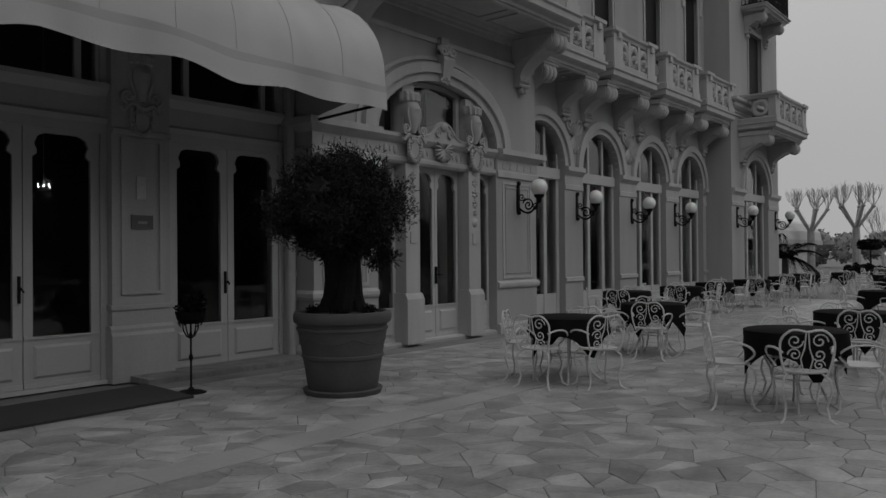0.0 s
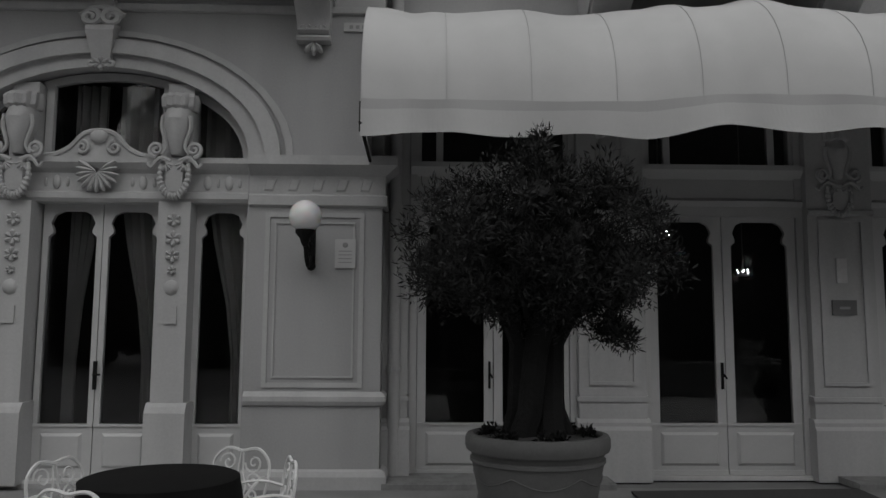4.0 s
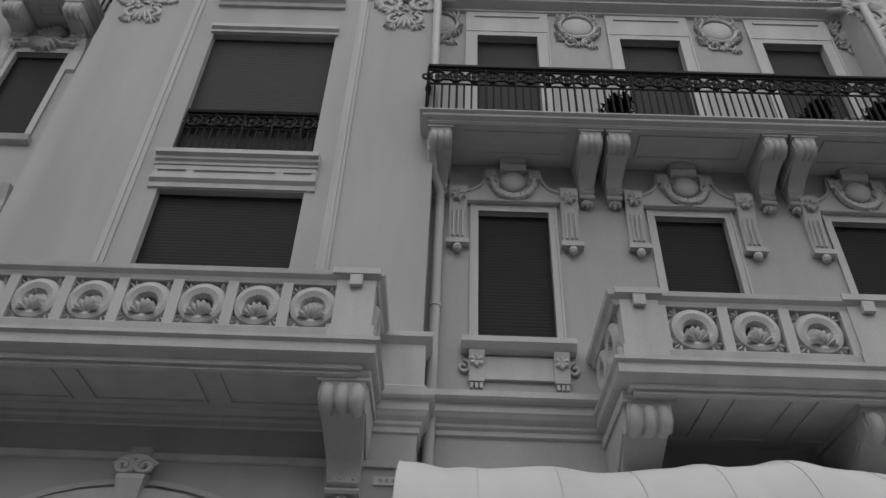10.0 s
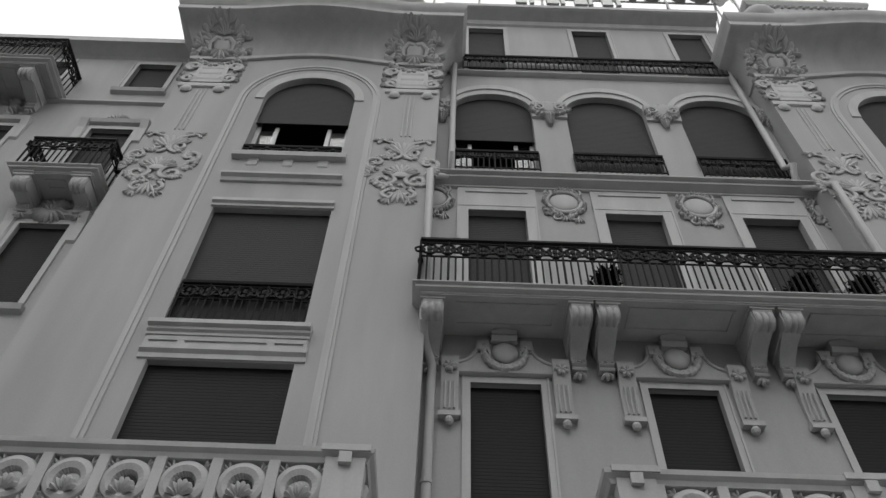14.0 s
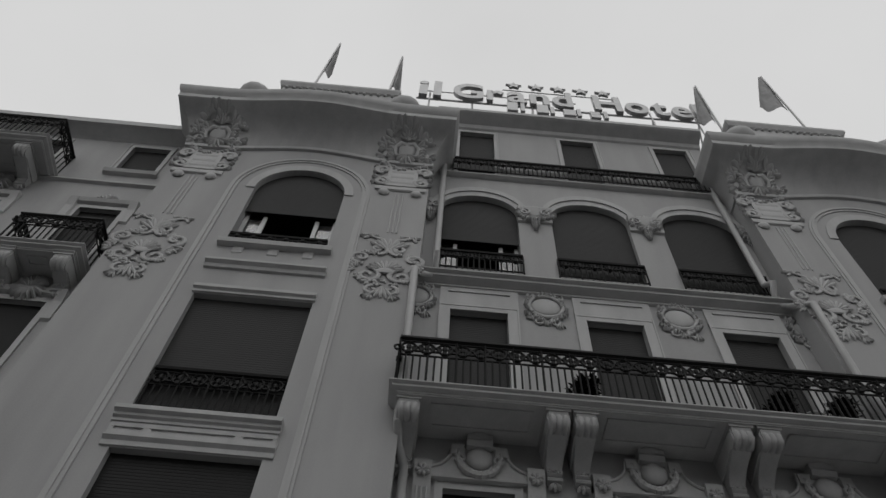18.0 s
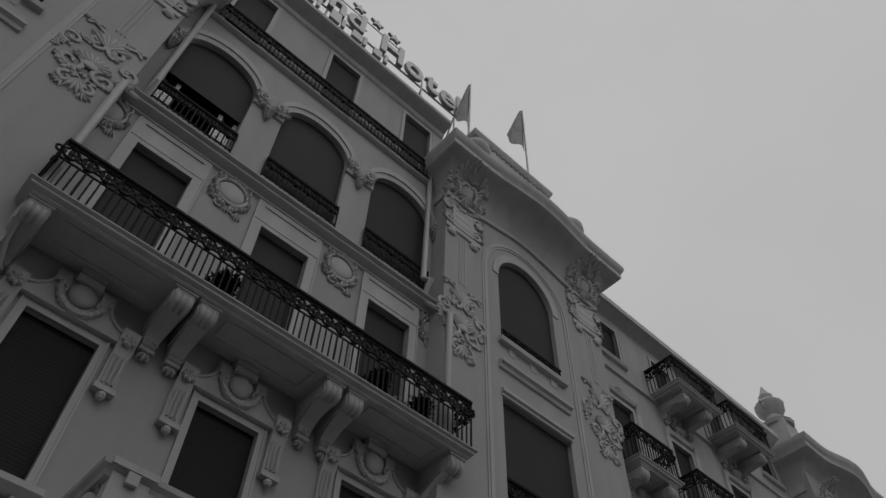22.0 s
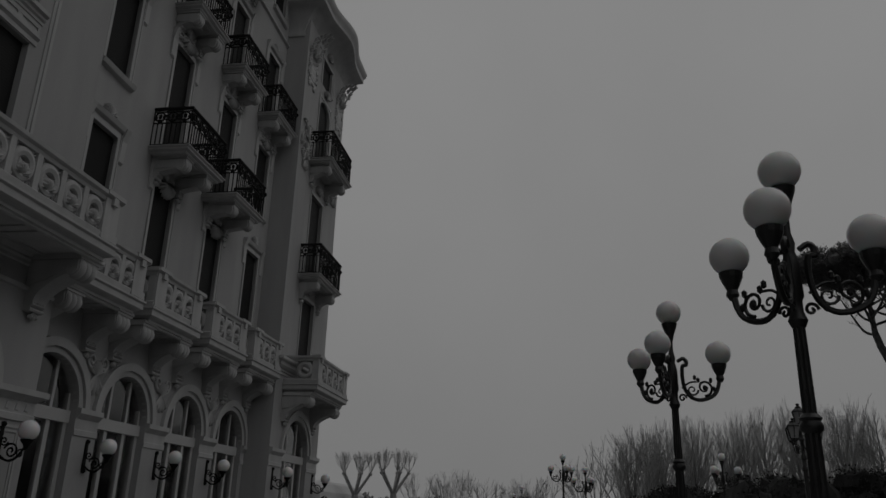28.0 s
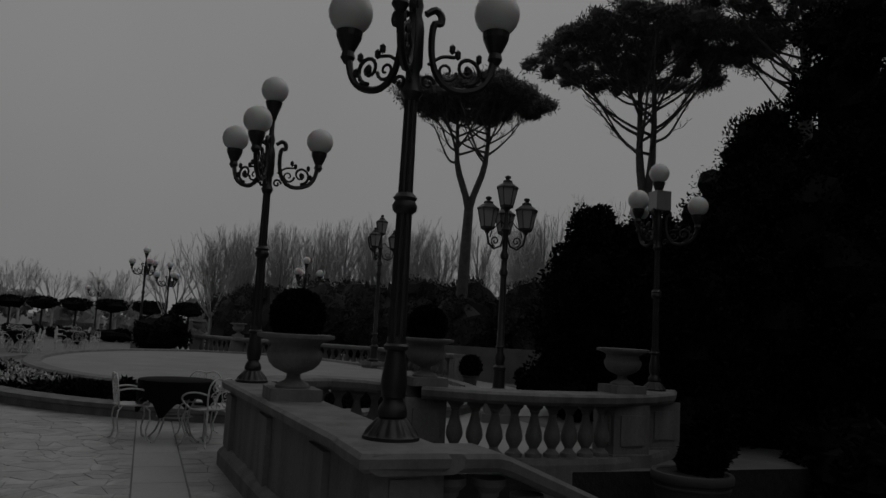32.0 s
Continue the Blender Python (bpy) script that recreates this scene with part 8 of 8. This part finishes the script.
# Unseen trees at x under 8: added to shade the front, darken door glass.
for i, (x, y, top, r) in enumerate([(15.5, -9.5, 4.4, 1.3), (14.8, -10.4, 4.2, 1.4), (14.0, -12.6, 6.7, 1.9), (13.2, -14.0, 9.3, 2.2), (12.3, -11.0, 5.0, 1.7), (11.6, -15.5, 10.5, 3.0), (8.0, -17.5, 10.0, 3.2), (10.6, -12.4, 6.5, 2.0), (3.0, -20.0, 23.0, 5.0), (-3.5, -20.0, 24.0, 5.0), (-10.0, -19.5, 23.0, 5.0), (-16.5, -19.5, 23.5, 5.0), (-23.0, -18.5, 22.0, 5.0), (-29.0, -15.0, 16.0, 4.6), (-33.0, -8.0, 14.0, 4.0), (12.3, -9.4, 3.6, 1.2), (0.0, -25, 19, 5.0), (-7, -25, 19, 5.0), (7.0, -24, 17, 4.6), (20.0, -24.0, 11, 3.4), (25.5, -26.5, 12, 3.6), (32.0, -29.0, 13, 4.0), (39, -33, 13, 4.2), (-34, 0, 12, 4)]):
    evergreen(x, y, top, r, 40 + i, "tall dark evergreen tree of the garden edge and added shading rows" if top > 5 else "dark evergreen shrub beside the garden wall", 0.095 if i < 8 or i == 15 else 0.16, 26000 if i < 8 or i == 15 else 6000)


def bush(x, y, z, rx, ry, rz, seed, name="round_bush", label="large dark rounded bush", group="garden bushes", dense=4000, cat="bush", mat=LEAF):
    rnd = random.Random(seed)
    s = Shape()
    cl = []
    for k in range(14):
        a, u = rnd.uniform(0, math.tau), rnd.uniform(-0.9, 0.9)
        q = math.sqrt(1 - u * u) * 0.62
        cl.append((x + rx * q * math.cos(a), y + ry * q * math.sin(a), z + rz * u * 0.62, min(rx, ry, rz) * rnd.uniform(0.36, 0.5)))
    for c in cl:
        lump(s, c[:3], c[3] * 0.75, rnd, (1, 1, 1), 8)
    lump(s, (x, y, z), 1.0, rnd, (rx * 0.68, ry * 0.68, rz * 0.68), 12)
    leaves(s, cl, rnd, 0.12, 0.035, dense, 0.3)
    return tagged(part(name, s, mat), label, cat, group)


# These three shrubs are added to darken the bright pit floor.
bush(9.6, -10.2, -0.1, 1.6, 1.2, 0.9, 71, label="dark shrub added to darken the lower garden")
bush(7.4, -9.6, -0.2, 1.3, 1.2, 0.8, 72, label="dark shrub added to darken the lower garden")
bush(5.6, -10.6, -0.1, 1.4, 1.2, 0.9, 73, label="dark shrub added to darken the lower garden")
bush(35.7, -1.8, 0.9, 1.5, 1.4, 0.95, 61)
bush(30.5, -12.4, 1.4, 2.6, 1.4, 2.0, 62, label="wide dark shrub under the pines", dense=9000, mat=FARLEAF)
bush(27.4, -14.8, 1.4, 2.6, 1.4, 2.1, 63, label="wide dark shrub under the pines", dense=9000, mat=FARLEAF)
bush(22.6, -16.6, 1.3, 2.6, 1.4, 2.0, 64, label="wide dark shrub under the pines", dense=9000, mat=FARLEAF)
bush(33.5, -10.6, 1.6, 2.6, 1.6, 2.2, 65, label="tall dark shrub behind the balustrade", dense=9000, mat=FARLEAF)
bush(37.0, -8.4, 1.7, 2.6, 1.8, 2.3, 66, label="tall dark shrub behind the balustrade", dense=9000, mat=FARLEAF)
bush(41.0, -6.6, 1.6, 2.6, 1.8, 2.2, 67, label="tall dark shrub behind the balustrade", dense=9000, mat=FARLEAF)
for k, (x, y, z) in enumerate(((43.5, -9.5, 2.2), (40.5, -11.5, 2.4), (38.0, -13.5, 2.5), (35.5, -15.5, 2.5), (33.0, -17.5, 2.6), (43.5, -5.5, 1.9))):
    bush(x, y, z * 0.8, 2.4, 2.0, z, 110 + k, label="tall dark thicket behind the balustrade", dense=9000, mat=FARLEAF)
bush(21.6, -11.6, 0.3, 1.5, 0.6, 0.4, 68, label="low dark hedge before the garden wall")
for k in range(8):
    x, y = 45.0 + 1.9 * k, -3.2 + 1.95 * k
    rnd = random.Random(80 + k)
    t = thing("flat_topiary", "small tree with a clipped flat-topped crown", "topiary", "flat-topped trees", at=(x, y, -0.02))
    part("trunk", Shape().tube([(0, 0, 0), (0.04, 0, 0.9), (0, 0, 1.9)], 0.08, 6, 0.05), BARK, t)
    s = lump(Shape(), (0, 0, 2.0), 0.8, rnd, (1, 1, 0.42), 12)
    part("crown", leaves(s, [(0.35 * math.cos(j), 0.35 * math.sin(j), 2.03, 0.55) for j in range(6)], rnd, 0.14, 0.04, 1500, 0.4, 0.45), LEAF, t)
for k in range(5):
    bush(49 + 2.2 * k, 0.4 + 2.6 * k, 0.35, 1.7, 1.6, 0.42, 100 + k, "garden_hedge", "clipped low hedge at the end of the terrace", "end hedges", 2500, "hedge")


def bare_tree(x, y, top, seed, kind):
    rnd = random.Random(seed)
    s, tips = Shape(), []
    if kind == "poplar":
        t = thing("bare_poplar", "bare upright winter poplar in the fog", "tree", "bare poplars", at=(x, y, -0.02))
        s.tube([(0, 0, 0), (0.05, 0, top * 0.4), (0, 0.05, top * 0.95)], 0.14, 6, 0.02)
        for k in range(64):
            z = top * (0.06 + 0.62 * k / 64)
            a = k * 2.4
            branch(s, (0, 0, z), (math.cos(a) * 0.62, math.sin(a) * 0.62, 1), top * 0.17, 0.026, 3, rnd, 3, 0.34, 0.22, 0.68, None, 3)
    elif kind == "pollard":
        t = thing("pollard_tree", "bare pollarded plane tree with knuckled limbs", "tree", "pollarded trees", at=(x, y, -0.02))
        s.tube([(0, 0, 0), (0.1, 0, top * 0.25), (0, 0, top * 0.42)], 0.3, 8, 0.24)
        for k in range(5):
            a = k * math.tau / 5
            e = Vector((1.1 * math.cos(a), 1.1 * math.sin(a), top * 0.42 + 1.5))
            s.tube([(0, 0, top * 0.4), tuple(e * 0.5 + Vector((0, 0, top * 0.2))), tuple(e)], 0.12, 6, 0.1)
            s.ball(tuple(e), 0.15, 8)
            for j in range(9):
                branch(s, tuple(e), (rnd.gauss(0, 0.5), rnd.gauss(0, 0.5), 1), top * 0.1, 0.026, 2, rnd, 3, 0.3, 0.3, 0.7, None, 3)
    else:
        t = thing("bare_tree", "small bare winter tree with fine twigs", "tree", "bare trees", at=(x, y, -0.02))
        s.tube([(0, 0, 0), (0.1, 0, top * 0.3)], 0.12, 6, 0.1)
        for k in range(7):
            a = k * 0.9
            branch(s, (0.05, 0, top * 0.24 + 0.03 * k), (math.cos(a) * 0.8, math.sin(a) * 0.8, 1), top * 0.3, 0.05, 3, rnd, 3, 0.5, 0.15, 0.68, None, 3)
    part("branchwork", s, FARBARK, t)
    return t


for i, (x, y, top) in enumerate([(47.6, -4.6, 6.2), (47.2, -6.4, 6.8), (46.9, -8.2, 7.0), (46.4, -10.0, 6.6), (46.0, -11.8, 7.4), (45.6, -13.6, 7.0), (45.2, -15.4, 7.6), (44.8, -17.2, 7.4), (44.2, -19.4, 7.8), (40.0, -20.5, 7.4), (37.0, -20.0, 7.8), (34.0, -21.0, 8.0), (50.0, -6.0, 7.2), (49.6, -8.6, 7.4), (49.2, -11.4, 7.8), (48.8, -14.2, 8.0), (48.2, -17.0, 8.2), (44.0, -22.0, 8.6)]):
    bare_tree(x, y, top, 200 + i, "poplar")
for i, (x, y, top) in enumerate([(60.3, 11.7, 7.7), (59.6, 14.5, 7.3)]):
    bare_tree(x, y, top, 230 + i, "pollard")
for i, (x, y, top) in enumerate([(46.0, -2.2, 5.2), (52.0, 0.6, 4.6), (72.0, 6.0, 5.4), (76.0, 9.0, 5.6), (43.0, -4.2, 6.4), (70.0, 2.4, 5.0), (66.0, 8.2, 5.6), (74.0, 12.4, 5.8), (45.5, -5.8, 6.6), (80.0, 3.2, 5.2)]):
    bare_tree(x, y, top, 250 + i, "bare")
s = Shape()
rnd = random.Random(77)
cl = [(82 + rnd.uniform(-2, 6), 30 - k * 1.1, rnd.uniform(0.4, 2.6), rnd.uniform(0.8, 1.5)) for k in range(80)]
for c in cl:
    lump(s, c[:3], c[3] * 0.9, rnd, (1, 1, 1), 8)
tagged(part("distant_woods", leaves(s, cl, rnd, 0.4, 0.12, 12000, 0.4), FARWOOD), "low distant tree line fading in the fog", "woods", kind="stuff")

pm = thing("palm", "small palm with drooping dark fronds by the building", "palm", at=(46.0, 12.5, -0.02))
part("trunk", Shape().tube([(0, 0, 0), (0, 0, 1.3)], 0.2, 8, 0.17), BARK, pm)
for k in range(22):
    a, el = k * 2.4, 0.1 + 1.1 * (k % 5) / 4
    c, sn = math.cos(a), math.sin(a)
    s = Shape()
    pts = [(r * c, r * sn, 1.3 + r * el * 1.2 - 0.4 * r * r) for r in (0.05, 0.3, 0.6, 0.9, 1.2, 1.5, 1.8)]
    s.tube(pts, 0.02, 4, 0.006)
    for i, (p, q) in enumerate(zip(pts, pts[1:])):
        for j in range(5):
            b = Vector(p).lerp(Vector(q), j / 5)
            ln = 0.42 * (1 - 0.09 * i)
            for sg in (-1, 1):
                e = b + Vector((-sg * sn * ln + 0.18 * c, sg * c * ln + 0.18 * sn, -0.16))
                m = b.lerp(e, 0.45)
                b0 = len(s.v)
                s.v += [tuple(b), (m.x + 0.02 * c, m.y + 0.02 * sn, m.z + 0.03), tuple(e), (m.x - 0.02 * c, m.y - 0.02 * sn, m.z)]
                s.f.append((b0, b0 + 1, b0 + 2, b0 + 3))
    part("frond", s, LEAF, pm)

pv = thing("pavilion_tent", "low white pavilion with a rounded canvas roof beyond the hotel", "pavilion", at=(58, 17.4, -0.02))
part("wall", Shape().box(-3.5, 8, -1.6, 6, 0, 2.5), LIGHTSTONE, pv)
part("roof", Shape().run(-4, 8.5, [(-2.0, 2.45), (-1.9, 3.1), (-1.3, 3.7), (0.0, 4.05), (3.0, 4.2), (6.4, 2.6), (6.4, 2.45)]), CANVAS, pv)
part("valance", Shape().run(-4.05, 8.55, [(-2.05, 2.1), (-2.05, 2.46), (-1.98, 2.46), (-1.98, 2.1)]), HEM, pv)


# ---- pots and a chair on the long balcony ----
for x, r, seed in ((2.55, 0.24, 1), (5.75, 0.2, 2), (6.75, 0.24, 3)):
    rnd = random.Random(300 + seed)
    t = thing("balcony_plant", "dark leafy plant in a pot on the long iron balcony", "potted plant", "balcony plants", at=(x, 8.15, 10.62))
    part("pot", Shape().lathe(0, 0, [(0.13, 0), (0.18, 0.26), (0.19, 0.28), (0.17, 0.29), (0.03, 0.25)], 16), TERRA, t)
    part("crown", leaves(Shape(), [(0, 0, 0.55, r), (0.1, 0, 0.75, r * 0.7)], rnd, 0.13, 0.022, 700, 1.0, 0, 0.3), LEAF, t)
copy_thing(chr_, pose(6.25, 8.2, 10.62, 0, 0, 160))


# ---- terrace paving: irregular flat stones in mortar, with two bands of pale slabs ----
def clip(poly, px, py, nx, ny):
    """Keep the side of a polygon that lies behind the line through p with normal n."""
    out = []
    for (ax, ay), (bx, by) in zip(poly, poly[1:] + poly[:1]):
        da, db = (ax - px) * nx + (ay - py) * ny, (bx - px) * nx + (by - py) * ny
        if da <= 0:
            out.append((ax, ay))
        if (da < 0 < db) or (db < 0 < da):
            u = da / (da - db)
            out.append((ax + (bx - ax) * u, ay + (by - ay) * u))
    return out


def stone(s, poly, h, joint=0.0045):
    cx, cy = sum(p[0] for p in poly) / len(poly), sum(p[1] for p in poly) / len(poly)

    def inset(d):
        out = []
        for x, y in poly:
            q = math.hypot(x - cx, y - cy) or 1
            out.append((x + (cx - x) / q * d, y + (cy - y) / q * d))
        return out
    s.quad_strip([[(x, y, -0.01) for x, y in inset(joint)], [(x, y, h - 0.003) for x, y in inset(joint)], [(x, y, h) for x, y in inset(joint + 0.004)]])
    return s


def in_band(y, x):
    return 4.38 < y < 4.77 and x > 0.9 or -1.57 < y < -1.08 and 7.0 < x < 14.2


rnd = random.Random(31)
PITCH = 0.215
X0_, Y0_, NX, NY = -5.0, -2.0, 110, 45
seeds = {(i, j): (X0_ + (i + rnd.uniform(0.02, 0.98)) * PITCH * 1.3, Y0_ + (j + rnd.uniform(0.02, 0.98)) * PITCH) for i in range(NX) for j in range(NY) if rnd.random() > 0.3}
for key, (x, y) in list(seeds.items()):
    if in_band(y, x):
        lo, hi = (4.38, 4.77) if y > 0 else (-1.57, -1.08)
        seeds[key] = (x, hi + 0.07 if y > (lo + hi) / 2 else lo - 0.07)
rest, singles = Shape(), []
for (i, j), (x, y) in seeds.items():
    poly = [(x - 0.6, y - 0.6), (x + 0.6, y - 0.6), (x + 0.6, y + 0.6), (x - 0.6, y + 0.6)]
    for di in (-3, -2, -1, 0, 1, 2, 3):
        for dj in (-3, -2, -1, 0, 1, 2, 3):
            o = seeds.get((i + di, j + dj))
            if o and (di or dj):
                poly = clip(poly, (x + o[0]) / 2, (y + o[1]) / 2, o[0] - x, o[1] - y)
    if x > 0.9:
        poly = clip(poly, 0, 4.77, 0, -1) if y > 4.6 else clip(poly, 0, 4.38, 0, 1)
    if 7.0 < x < 14.2:
        poly = clip(poly, 0, -1.08, 0, -1) if y > -1.3 else clip(poly, 0, -1.57, 0, 1)
    poly = clip(poly, 0, 7.7, 0, 1)
    if len(poly) < 3:
        continue
    shards = [poly]
    if rnd.random() < 0.45:
        a = rnd.gauss(0.9, 0.5)
        cx, cy = sum(p[0] for p in poly) / len(poly), sum(p[1] for p in poly) / len(poly)
        shards = []
        for lo, hi in ((-9, -0.05), (-0.05, 0.06), (0.06, 9)) if rnd.random() < 0.35 else ((-9, 0), (0, 9)):
            q = clip(poly, cx + hi * math.cos(a), cy + hi * math.sin(a), math.cos(a), math.sin(a))
            shards.append(clip(q, cx + lo * math.cos(a), cy + lo * math.sin(a), -math.cos(a), -math.sin(a)) if q else q)
    for q in shards:
        if len(q) < 3 or max(math.dist(a_, b_) for a_ in q for b_ in q) < 0.07:
            continue
        h = 0.006 + rnd.random() * 0.003
        if -1.2 < x < 6.4 and 4.0 < y < 7.4 and len(singles) < 296:
            singles.append(stone(Shape(), q, h, rnd.uniform(0.003, 0.007)))
        else:
            stone(rest, q, h, rnd.uniform(0.003, 0.007))
pv_ = thing("terrace_paving", "irregular pale stone paving of the terrace, worn and slightly glossy", "paving", kind="structure")
for s in singles:
    part("paving_stone", s, PAVE, pv_)
ob = part("paving_rest", rest, PAVE, pv_)
tagged(ob, "joined paving stones", kind="stuff")
for y0, y1, xa, xb in ((4.39, 4.76, 0.9, 26.0), (-1.56, -1.09, 7.0, 14.2)):
    x = xa
    while x < xb - 0.3:
        x1 = min(x + rnd.uniform(0.8, 1.15), xb)
        part("slab", stone(Shape(), [(x, y0), (x1, y0), (x1, y1), (x, y1)], 0.013, 0.006), SLAB, pv_)
        x = x1


# ---- names of the plain structure ----
LABELS = (("wall", "plastered wall of the grand hotel"), ("cornice", "moulded stucco cornice of the hotel front"), ("eaves", "moulded stucco eaves along the roof edge"), ("roof", "plain grey roof of the hotel"), ("floor", "floor inside the hotel, coloured dark for the unlit rooms"), ("attic_ledge", "narrow stucco ledge below the attic windows"), ("wing_ledge", "thin stucco ledge along the wing"))
for ob in list(scene.collection.objects):
    if ob.parent is None and ob.type == "MESH" and not ob.get("category"):
        for key, text in LABELS:
            if ob.name.startswith(key):
                tagged(ob, ob.get("label") or text, "", "", "structure")
